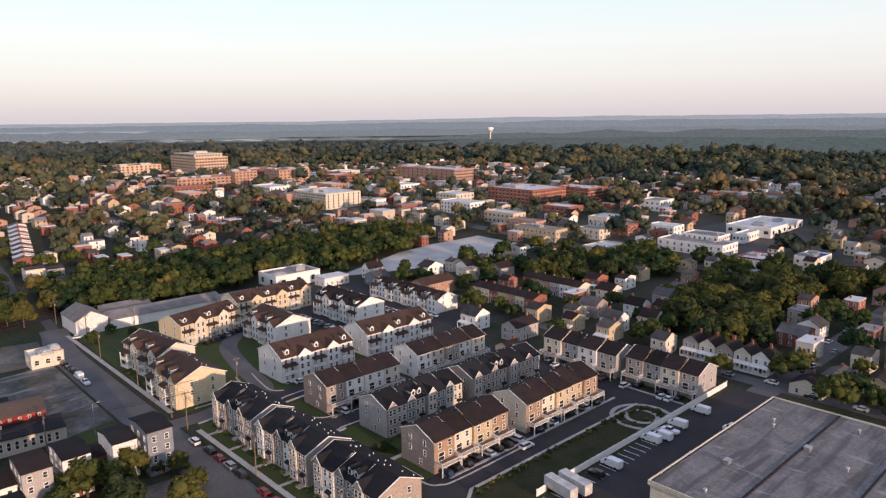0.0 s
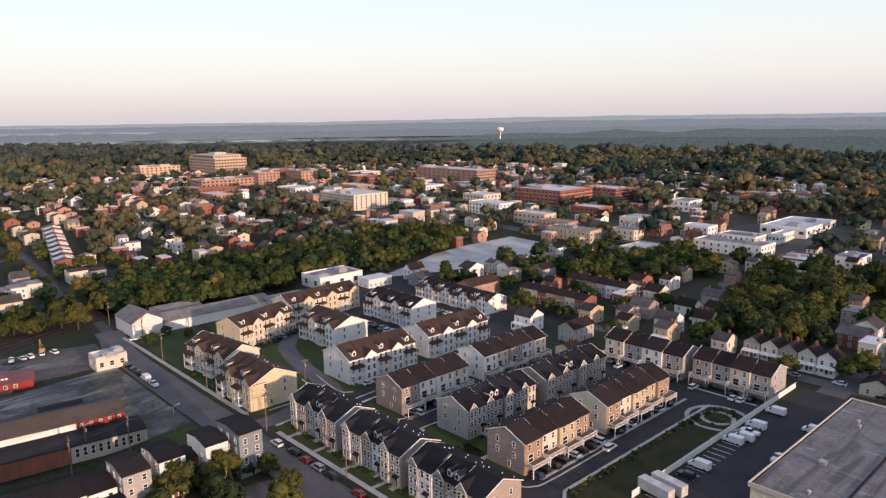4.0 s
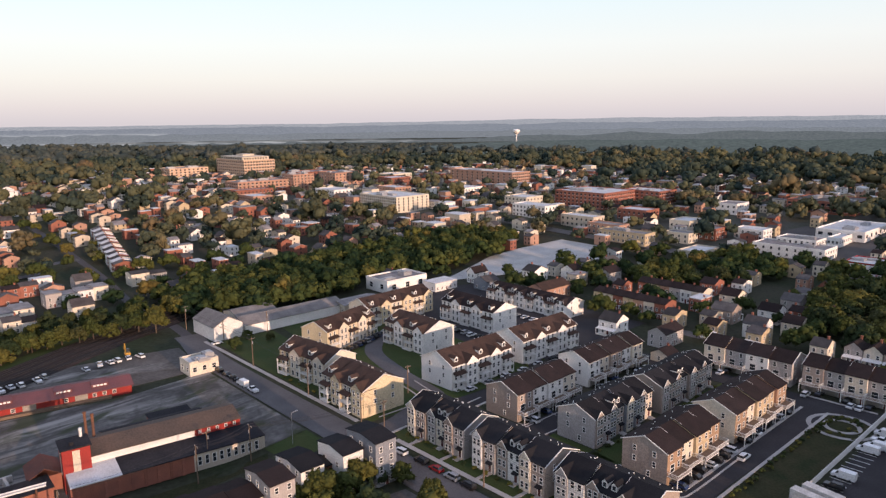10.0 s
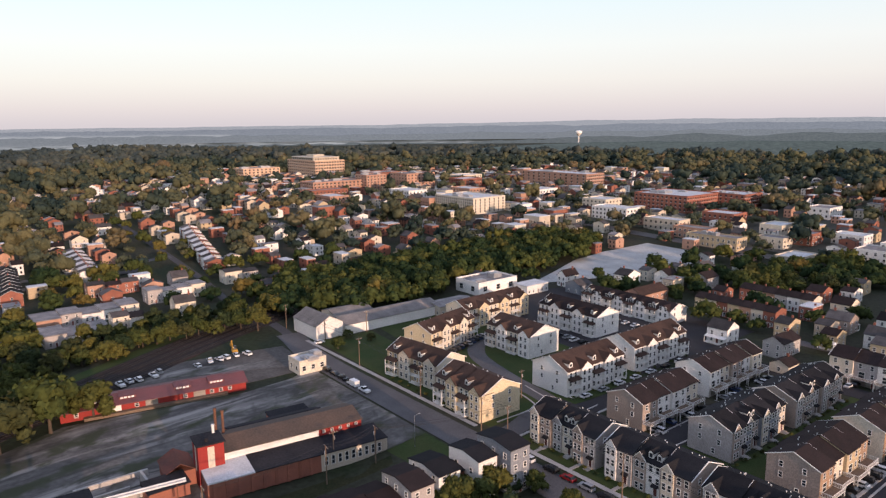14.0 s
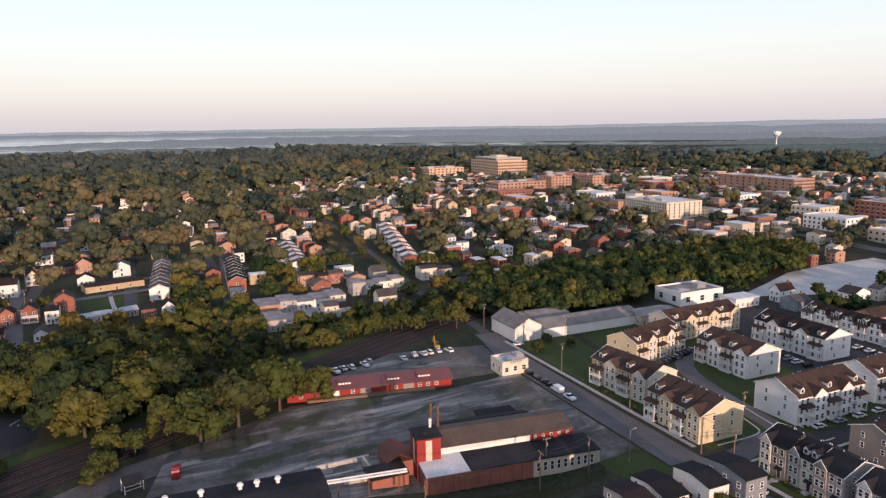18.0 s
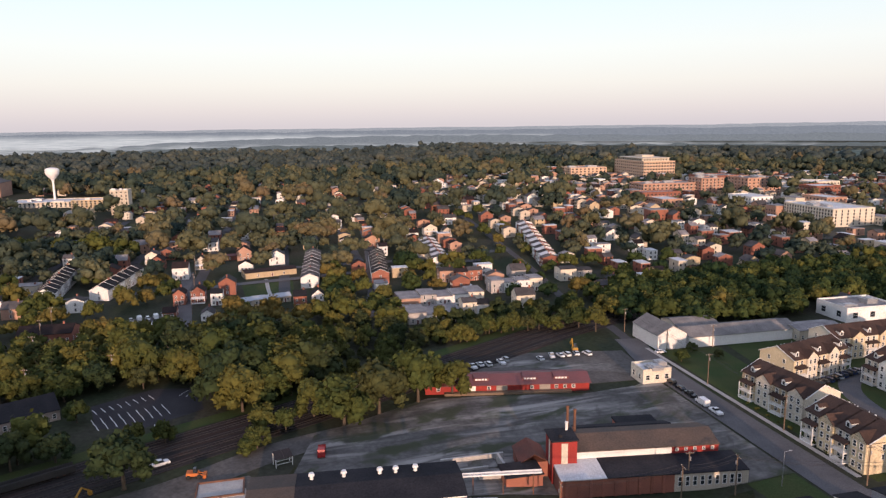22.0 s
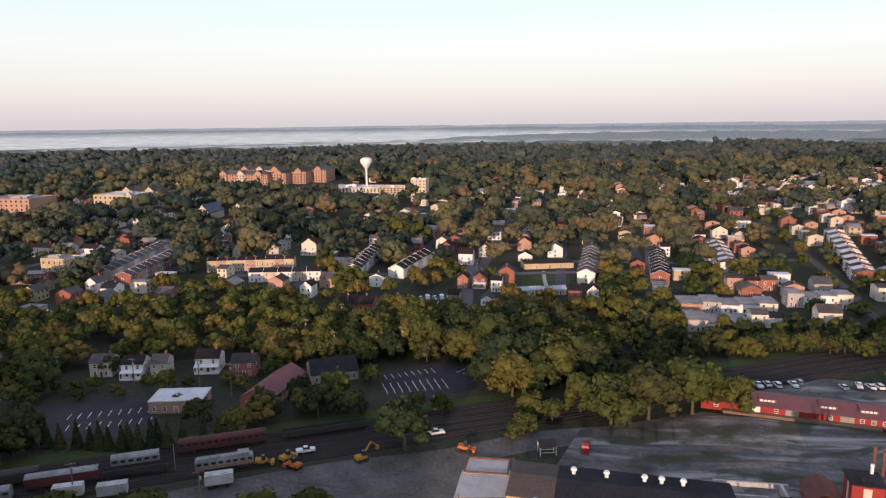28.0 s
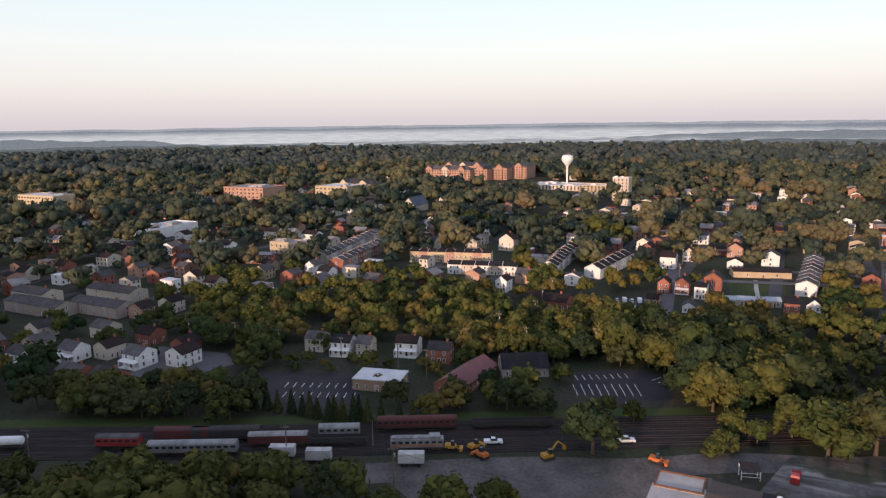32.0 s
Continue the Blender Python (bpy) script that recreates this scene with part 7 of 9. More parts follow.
WEST = [  # east, north, turn, width, depth, eave, rise, wall, roof, ridge
    (-445, 287, 0, 9.4, 9, 7.5, 3, "WHITE", "BRN", "x"), (-459, 315, 0, 7.5, 9, 5.5, 3.2, "CREAM", "TAN", "y"), (-456, 350, 0, 9.8, 9, 6.5, 3.4, "BRICK2", "BRN", "y"), (-428, 324, 0, 9.1, 9, 4.2, 2.4, "WHITE", "BRN", "y"), (-395, 245, 0, 6, 9, 6, 2.4, "BRICK", "BRN", "y"),
    (-390, 253, 0, 7.1, 9, 6, 2.8, "BRICK", "BRN", "y"), (-377, 254, 0, 6, 9, 6.5, 1.5, "WHITE", "BLK", "x"), (-378, 225, 0, 6.2, 9, 3, 1.8, "BRICK", "BRN", "x"), (-358, 231, 0, 6, 9, 3.4, 2, "WHITE", "GRY", "y"), (-334, 270, 0, 6.6, 9, 6.5, 2.2, "BRICK", "BLK", "x"),
    (-329, 278, 0, 6, 9, 6, 2.6, "WHITE", "BLK", "y"), (-317, 318, 0, 7.1, 9, 5, 0, "WHITE", "FLAT", "x"), (-349, 415, 0, 7.6, 9, 4, 2, "CREAM", "BRN", "y"), (-409, 436, 0, 11.8, 9, 6, 2.8, "BRICK2", "BRN", "y"), (-405, 458, 0, 13.6, 9, 6.5, 2.2, "TAN", "GRY", "x"),
    (-392, 463, 0, 13.5, 9, 6.5, 2.2, "WHITE", "BRN", "x"), (-387, 486, 0, 11.0, 9, 6, 3, "CREAM", "BRN", "y"), (-392, 526, 0, 11.7, 9, 6, 2.4, "WHITE", "GRY", "x"), (-366, 477, 0, 7.1, 9, 6, 2.4, "STONE", "GRY", "y"), (-544, 224, 0, 11.1, 9, 8, 4, "CREAM", "TAN", "y"),
    (-663, 209, 0, 13.4, 9, 7, 4, "WHITE", "BLK", "y"), (-523, 290, 0, 6, 9, 6, 2.4, "WHITE", "GRY", "y"), (-546, 278, 0, 6, 9, 6, 2, "WHITE", "GRY", "x"), (-687, 61, 0, 14.0, 9, 6, 2.6, "BRICK", "BRN", "x"), (-667, 73, 0, 13.5, 9, 6.5, 2.4, "CREAM", "TAN", "x"),
    (-685, 94, 0, 10.9, 9, 6.5, 2.6, "BRICK2", "TAN", "x"), (-642, 99, 0, 14, 9, 6, 2.4, "WHITE", "BRN", "x"), (-726, 124, 0, 11.3, 9, 5, 2.4, "WHITE", "RED", "x"), (-806, 51, 0, 14, 9, 6, 3.2, "BRICK", "BRN", "y"), (-541, 54, 0, 8.8, 9, 5, 2, "TAN", "BRN", "x"),
    (-518, 78, 0, 7.4, 9, 6, 3, "WHITE", "GRY", "y"), (-496, 82, 0, 8.1, 9, 6.5, 2.4, "WHITE", "BLK", "x"), (-561, 9, 0, 10.4, 9, 5, 3.2, "STONE", "GRY", "y"), (-629, -5, 0, 14.0, 9, 5.5, 3.2, "WHITE", "GRY", "y"), (-623, 33, 0, 11.8, 9, 5.5, 2.6, "WHITE", "BLK", "x"),
    (-714, -19, 0, 12.1, 9, 6, 3, "BRICK", "BRN", "y"), (-657, 236, 0, 11.9, 9, 6.5, 3, "STONE", "BRN", "y"), (-613, 238, 0, 9.6, 9, 6.5, 3, "CREAM", "BRN", "y"), (-504, 312, 0, 8.7, 9, 6, 2.6, "CREAM", "GRY", "y"), (-490, 219, 0, 11.8, 9, 5, 0, "STONE", "FLAT", "x"),
    (-432, 167, 0, 6.4, 9, 6.5, 2.4, "WHITE", "BRN", "y"), (-684, 27, 0, 10.8, 9, 6, 2.6, "CREAM", "BRN", "y"), (-685, 4, 0, 11.6, 9, 6, 2.8, "WHITE", "BRN", "y"),
]
for x, y, k, w, d, h, rise, a, b, ax in WEST:
    HOUSES.append((x, y, max(w, d) / 2))
    house(x, y, TH + k * math.pi / 2, w, d, h, rise, MN[a], RN[b], f"{WORD[a]} house with {RWORD[b]} " + ("and a white porch" if a in ("BRICK", "CREAM") else "beside a street"), ax, a in ("BRICK", "CREAM") and w > 7, group="houses of the town")


def terrace(xa, ya, xb, yb, n, depth, h, rise, tones, roof, rise_by, label):
    """A row of joined houses; the front looks to the right of the line, and the heights step along it."""
    a, L = math.atan2(yb - ya, xb - xa), math.hypot(xb - xa, yb - ya)
    for i in range(n):
        f = (i + 0.5) / n
        x, y = xa + (xb - xa) * f - math.sin(a) * depth / 2, ya + (yb - ya) * f + math.cos(a) * depth / 2
        HOUSES.append((x, y, 5))
        c = tones[i % len(tones)]
        house(x, y, a, L / n - 0.02, depth, h + rise_by * i, rise, MN[c], roof, f"{WORD[c]} {label}", "x", group="houses of the town", chimney=i % 3 == 1, rake=rise > 0)


terrace(-323, 335, -366, 390, 8, 10, 6.4, 2.2, ("BRICK", "WHITE", "CREAM", "WHITE"), M_ROOF_BLK, 0.16, "terrace house with a black roof on the street")
terrace(-353, 307, -404, 370, 8, 10, 6.2, 2.2, ("WHITE", "WHITE", "CREAM"), M_ROOF_GRY, 0.16, "terrace house with a grey roof on the street")
terrace(-529, 144, -500, 190, 9, 11, 7.4, 0.8, ("TAN", "BRICK2", "TAN"), M_ROOF_BRN, 0, "terrace house with a low brown roof in a long row")
terrace(-485, 154, -461, 189, 5, 9, 6.0, 1.8, ("WHITE", "STONE"), M_ROOF_BLK, 0, "terrace house with a black roof and bay windows")
terrace(-453, 212, -500, 255, 8, 10, 6.0, 2.4, ("WHITE", "GREY"), M_ROOF_BLK, 0.2, "terrace house with a black roof and white gables")
terrace(-434, 230, -466, 277, 7, 10, 6.0, 2.4, ("WHITE", "STONE"), M_ROOF_BLK, 0.2, "terrace house with a black roof and white gables")
terrace(-543, 91, -622, 150, 12, 10, 6.2, 1.8, ("STONE", "WHITE", "GREY"), M_ROOF_GRY, 0.12, "terrace house with a grey roof in a long row")
terrace(-520, 97, -577, 143, 10, 10, 6.4, 1.8, ("BRICK", "BRICK2", "TAUPE"), M_ROOF_GRY, 0.14, "terrace house with a grey roof and white gable edges")
terrace(-576, 32, -560, 57, 5, 10, 6.0, 0.0, ("BRICK",), M_ROOF_FLAT, 0, "flat-roofed terrace house")
for xa, ya, xb, yb, d, h, rise, a, b, nm, label in ((-408, 303, -391, 330, 11, 3.6, 1.2, "TAN", "BRN", "low_hall", "long low tan hall above the lawn"), (-468, 330, -459, 345, 7, 3.2, 0.8, "BRICK", "RED", "garage_row", "long low red garage row with a red roof")):
    HOUSES.append(((xa + xb) / 2, (ya + yb) / 2, 13))
    house((xa + xb) / 2 - 4, (ya + yb) / 2 + 3, math.atan2(yb - ya, xb - xa), math.hypot(xb - xa, yb - ya), d, h, rise, MN[a], RN[b], label, "x", chimney=False, name=nm, group="")
for i in range(4):   # pale metal roofs below the lawn
    x, y = -361 + i * 3.6, 258 + i * 5.6
    HOUSES.append((x, y, 4))
    house(x, y, radians(57), 6.5, 8, 3.0 + 0.2 * (i % 2), 1.2, M_STONE, mat("pale_metal_roof", (0.42, 0.45, 0.48), (0.32, 0.34, 0.37), scale=0.8, fine=4, rough=0.6), "low shed with a pale metal roof below the lawn", chimney=False, name="shed", group="sheds below the lawn")
g = Geo()
sheet(g, [(-367, 265), (-353, 287), (-386, 321), (-403, 295)], 0.05)
flat("church_lawn", g, M_LAWN, "green lawn between sheds and a long tan hall", "lawn")
ribbon("lawn_path", [(-360, 276), (-378, 292), (-396, 309)], 2.2, M_CONC, "pale path across the lawn", "path", 0.07)
g = Geo()
sheet(g, [(-382, 186), (-360, 221), (-376, 234), (-399, 199)], 0.05)
flat("van_car_park", g, M_ASPH, "worn asphalt yard full of parked vans", "car park")
HOUSES += [(-379, 210, 20), (-376, 290, 14), (-382, 300, 14), (-368, 278, 10), (-388, 306, 10)]
HOUSES += [(-377, 208, 16), (-300, 147, 14), (-290, 145, 12), (-278, 148, 10), (-330, 45, 12), (-318, 38, 12), (-335, 25, 8), (-410, 285, 12), (-420, 270, 10)]
HOUSES += [(-372, 2, 12), (-385, -8, 12), (-362, -8, 8), (-322, 62, 10), (-312, 95, 15), (-315, 119, 12)]
house(-321, 66, radians(56), 17, 11, 4, 0.0, M_TANBRICK, M_ROOF_WHT, "low tan brick building with a white flat roof", chimney=False, name="station_office", group="")
house(-312, 95, radians(129), 27, 11, 3.6, 3.0, M_BRICK, M_ROOF_RED, "long low building with a maroon roof", chimney=False, name="red_roof_hall", group="")
house(-315, 119, radians(72), 17, 13, 3.6, 3.6, M_TAUPE, M_ROOF_BLK, "dark-roofed hall beside the car park", chimney=False, name="dark_roof_hall", group="")

# ---- the rest of the town ----
BIG = [(c[0], c[1], r) for c, r in ((uv(424, 940), 26), (uv(424, 975), 26), (uv(352, 1000), 29), (uv(310, 735), 18), (uv(340, 735), 18), (uv(367, 722), 15), (uv(426, 724), 21), (uv(430, 800), 26), (uv(360, 530), 21), (uv(360, 556), 21),
                                    (uv(500, 420), 32), (uv(538, 388), 22), (uv(552, 572), 19), (uv(552, 606), 19), (uv(552, 640), 19), (uv(426, 225), 15), (uv(428, 203), 15), (uv(440, 215), 14), (uv(417, 169), 14), (uv(495, 206), 20), (uv(528, 206), 20),
                                    (uv(470, 188), 16), (uv(460, 230), 14), (uv(599, 251), 32), (uv(391, 306), 11), (uv(391, 326), 11), (uv(438, 147), 12), (uv(-455.0, 985.0), 90), (uv(-262.0, 795.0), 38), (uv(-270.0, 905.0), 40), (uv(-320.0, 960.0), 60),
                                    (uv(-555.0, 800.0), 42), (uv(-640.0, 715.0), 42), (uv(-530.0, 735.0), 34), (uv(-540.0, 482.0), 36), (uv(-385.0, 425.0), 18), (uv(-395.0, 462.0), 26), (uv(-800.0, 560.0), 38))]
BIG += TOWN_BLOCKS + [(*uv(-412, 700), 24), (*uv(-400, 670), 16), (*uv(-395, 735), 18), (*uv(-540, 765), 24), (*uv(-530, 700), 20), (*uv(-640, 685), 22), (*uv(-300, 880), 40)]
LOTS = [[(-320, -90), (-285, 10), (-262, 60), (-245, 110), (-222, 160), (-180, 150), (-180, -90)], WOOD_SCRUB, [(-62, 392), (-24, 408), (10, 428), (48, 452), (64, 470), (26, 508), (-8, 482), (-30, 458)], WOOD_CREEK, WOOD_WEST, WOOD_BANK, WOOD_RIGHT, WOOD_MID]
NEARZONE = [uv(*p) for p in ((-85, 60), (225, 20), (225, 300), (215, 345), (80, 345), (70, 330), (-85, 300))]


def clear(x, y, r, trees=False):
    if inside(x, y, NEARZONE) or any(inside(x, y, p) for p in LOTS):
        return False
    if any((x - a) ** 2 + (y - b) ** 2 < (c + r) ** 2 for a, b, c in BIG):
        return False
    if min((x - a) ** 2 + (y - b) ** 2 for a, b in TRACK) < (14 + r) ** 2:
        return False
    if abs(x * CT + y * ST - (69 + max(0.0, -x * ST + y * CT - 310) * 0.055)) < 8 + r and -x * ST + y * CT < 700:
        return False
    return True


GRIDH = {}


def near_house(x, y, r):
    i, j = int(x // 20), int(y // 20)
    return any((x - a) ** 2 + (y - b) ** 2 < (r + c) ** 2 for p in (i - 1, i, i + 1) for q in (j - 1, j, j + 1) for a, b, c in GRIDH.get((p, q), ()))


def note_house(x, y, r):
    GRIDH.setdefault((int(x // 20), int(y // 20)), []).append((x, y, r))


for h_ in HOUSES:
    note_house(*h_)
hr = random.Random(11)
JOIN = Geo()
JM = [M_WHITE, M_CREAM, M_BRICK, M_STONE, M_BRICK2, M_TAN, M_ROOF_GRY, M_ROOF_BRN, M_ROOF_WHT, M_ROOF_FLAT, M_GLASS]


def join_house(x, y, a, w, d, h, rise, ws, rs):
    g = Geo()
    g.walls(-w / 2, w / 2, -d / 2, d / 2, -1, h, rise, "x", ws)
    if rise:
        g.gable(-w / 2, w / 2, -d / 2, d / 2, h, rise, 0.3, 0.2, rs)
    else:
        g.box(-w / 2 - 0.1, -d / 2 - 0.1, h, w / 2 + 0.1, d / 2 + 0.1, h + 0.4, rs)
    for zz in (1.0, 3.9):
        for i in range(max(2, int(w / 3))):
            xx = -w / 2 + w * (i + 0.5) / max(2, int(w / 3))
            for s in (-1, 1):
                g.box(xx - 0.5, s * d / 2 - 0.04, zz, xx + 0.5, s * d / 2 + 0.04, zz + 1.5, 10)
        for s in (-1, 1):
            g.box(s * w / 2 - 0.04, -0.5, zz, s * w / 2 + 0.04, 0.5, zz + 1.5, 10)
    c, e, k, zz = math.cos(a), math.sin(a), len(JOIN.v), gz(x, y)
    JOIN.v += [(px * c - py * e + x, px * e + py * c + y, pz + zz) for px, py, pz in g.v]
    JOIN.f += [tuple(k + i for i in f) for f in g.f]
    JOIN.m += g.m


made = 0
sites = []
u = -960
while u < 760:
    u += 50 if u < 60 else 34
    for side in (-1, 1):
        v = -150 + hr.uniform(0, 20)
        terrace = 0
        while v < 1250:
            if terrace <= 0:
                terrace = hr.choice((0, 0, 6, 9, 12)) if u > -60 else hr.choice((0, 0, 0, 0, 6))
                v += hr.uniform(4, 30)
                tone = hr.randrange(6)
            w = 6.2 if terrace > 0 else hr.uniform(8, 11)
            terrace -= 1
            x, y = uv(u + side * (11 + hr.uniform(0, 2) * (terrace <= 0)), v)
            b, r = bearing(x, y)
            step = 6.2 if terrace > 0 else hr.uniform(10, 16) if u > 60 else hr.uniform(12, 19)
            v += step
            dense = 0.97 if (u > 100 and v > 400) else 0.72
            if b > 25:
                dense = 0.95 if r < 640 else (0.8 if r < 900 and b < 60 else 0.5)
            if (b > 40 and r < 430) or not (-46 < b < 112 and 240 < r < 1150) or hr.random() > dense or not clear(x, y, 7) or near_house(x, y, 7) or (inside(x, y, WEST_ZONE) and hr.random() < 0.55):
                continue
            if b > 30 and r > 800:
                if hr.random() < 0.35:
                    continue
            sites.append((r, x, y, side, w, terrace > 0, tone))
            note_house(x, y, 6)
sites.sort()
for r, x, y, side, w, terr, tone in sites:
    a = TH + (math.pi / 2 if side < 0 else -math.pi / 2)
    tone = tone if terr and hr.random() < 0.75 else hr.choice((0, 1, 2, 2, 2, 3, 4, 4, 5))
    d, h = hr.uniform(8.5, 11), hr.uniform(5.4, 7.2)
    rise = hr.choice((0, 1.4, 1.8)) if terr else hr.uniform(2.0, 3.2)
    uu, vv = x * CT + y * ST, -x * ST + y * CT
    if uu > 230 and vv > 430 and hr.random() < 0.14:   # shops and offices of the centre
        w, d, h, rise, tone = hr.uniform(10, 18), hr.uniform(10, 14), hr.uniform(6.5, 10), 0, hr.choice((0, 1, 2, 3, 4, 4))
        made_big = True
    else:
        made_big = False
    if made < 55 and not made_big:
        wn_ = ("WHITE", "CREAM", "BRICK", "STONE", "BRICK2", "TAN")[tone]
        rn_ = hr.choice(("GRY", "BRN", "GRY")) if rise else hr.choice(("WHT", "FLAT"))
        house(x, y, a, w, d, h, rise, MN[wn_], RN[rn_], f"{WORD[wn_]} town house with {RWORD[rn_]}", "x" if terr or hr.random() < 0.5 else "y", hr.random() < 0.3, group="houses of the town")
        made += 1
    else:
        join_house(x, y, a if hr.random() < 0.6 else a + math.pi / 2, w, d, h, rise, tone, hr.choice((6, 7, 6, 9)) if rise else hr.choice((8, 9)))
tagged(new("distant_houses", JOIN.mesh("distant_houses", JM)), "many small white, cream and brick houses of the far town", "houses", "", "stuff")

# ---- trees of the town and the woods beyond ----
# height of the far tree line over the town, by bearing
SKYLINE = ((-50, -2.6), (-32, -2.55), (-26, -2.15), (-19, -2.2), (-4, -1.9), (10, -1.75), (21, -1.7), (32, -1.3), (37, -1.4), (48, -1.5), (52, -1.25), (63, -1.35), (70, -1.75), (85, -1.25), (116, -1.2))
far, far2 = [], []
fr = random.Random(9)
y = -220.0
cells = []
while y < 1500:
    x = -1500.0
    while x < 1100:
        cells.append((x + fr.uniform(-4, 4), y + fr.uniform(-4, 4)))
        x += 12
    y += 12
cells.sort(key=lambda p: (p[0] + 50) ** 2 + p[1] ** 2)
for x, y in cells:
    b, r = bearing(x, y)
    if not (-48 < b < 115) or r < 200 or r > 1350 or not clear(x, y, 4) or near_house(x, y, 3.5):
        continue
    if b > 22 and r > 640:
        k = 11 / r
        if r < 1000 and near_house(x + (x + 50) * k, y + y * k, 3.0) and fr.random() < 0.75:
            continue
        if fr.random() < (0.56 if r > 1000 else 0.42 if b < 60 else 0.5):
            far.append((x, y, fr.uniform(0.75, 1.5) * (1.5 if fr.random() < 0.3 else 1)))
        continue
    town = (abs(b - 8) < 26 and r < 1000)
    p = 0.52 if town else (0.5 if r < 800 else 0.62)
    if b > 14:
        p = max(p, 0.42 if r < 800 and b < 40 else 0.62)
    if b < -12 and r > 620:
        p = 0.8
    if b > 36 and r < 620:
        p = 0.95 if r < 420 else 0.72
    if r > 1080:
        p = 0.85
    if fr.random() > (p if r < 720 else p * 0.6):
        continue
    if inside(x, y, WEST_ZONE) and any(near_house(x + (x + 50) * m / r, y + y * m / r, 4.0) for m in (9, 17)) and fr.random() < 0.6:
        continue
    if b > 25 and r < 640:   # gardens behind the houses stay open
        k = 11 / r
        if near_house(x, y, 5.0) or (near_house(x - (x + 50) * k, y - y * k, 2.0) and fr.random() < 0.5) or (near_house(x + (x + 50) * k, y + y * k, 4.0) and fr.random() < 0.8):
            continue
    if r < 480:
        tree(x, y, fr.uniform(0.7, 1.2) if b < 36 else fr.uniform(0.85, 1.25))
    else:
        far.append((x, y, fr.uniform(0.6, 1.25) * (1.6 if fr.random() < 0.18 else 1) if town else fr.uniform(0.7, 1.6) * (1.45 if fr.random() < 0.15 else 1)))
for k in range(5200):
    r = 1330 + (fr.random() ** 0.75) * 1150
    b = radians(fr.uniform(-50, 116))
    x, y, k = -50 - r * math.sin(b), r * math.cos(b), fr.uniform(1.4, 2.5)
    if gz(x, y) + 9.5 * k - 91 < r * math.tan(radians(lerp(math.degrees(b), *SKYLINE))):
        far2.append((x, y, k))
# woods on the unseen shading hill to the south
for k in range(900):
    sx, py = fr.uniform(20, 215), fr.uniform(-560, -85)
    x, y = sx * 0.616 + py * 0.788, -sx * 0.788 + py * 0.616
    if gz(x, y) > 3:
        far2.append((x, y, fr.uniform(1.2, 1.9)))
# trees beside the dirt drive, in front of the sidings
MORE += [(-250, 37, 1.2), (-263, 19, 1.25), (-257, 26, 1.0), (-268, 5, 1.25), (-262, 9, 1.05), (-237, 59, 1.05), (-275, -10, 1.2), (-277, -19, 1.1), (-275, -30, 1.05), (-266, -6, 1.15), (-268, -24, 1.1), (-230, 70, 0.9)]
# trees of the slope south of the railway; inner ones unseen, tall to cast shade
wr = random.Random(14)
SLOPE = [(-268, -34), (-246, 4), (-222, 2), (-150, -52), (-118, -92), (-140, -150), (-215, -150), (-290, -90)]
for i in range(17):
    for j in range(16):
        q = (-290 + i * 11 + wr.uniform(-3, 3), -150 + j * 10.5 + wr.uniform(-3, 3))
        if inside(*q, SLOPE):
            MORE.append((*q, wr.uniform(1.3, 1.6) if q[0] < -238 else wr.uniform(1.8, 2.3)))
far = [q for q in far if gz(q[0], q[1]) + 10.5 * q[2] - 91 < bearing(q[0], q[1])[1] * math.tan(radians(lerp(bearing(q[0], q[1])[0], *SKYLINE)))]
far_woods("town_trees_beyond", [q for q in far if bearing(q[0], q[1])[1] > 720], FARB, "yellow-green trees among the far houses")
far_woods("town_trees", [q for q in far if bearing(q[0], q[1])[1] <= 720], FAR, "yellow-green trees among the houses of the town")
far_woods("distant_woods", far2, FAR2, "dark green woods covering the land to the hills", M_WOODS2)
far_woods("wood_trees", MORE, MID, "dense yellow-green broadleaf trees of the creek wood", M_NEARW, 0.58)

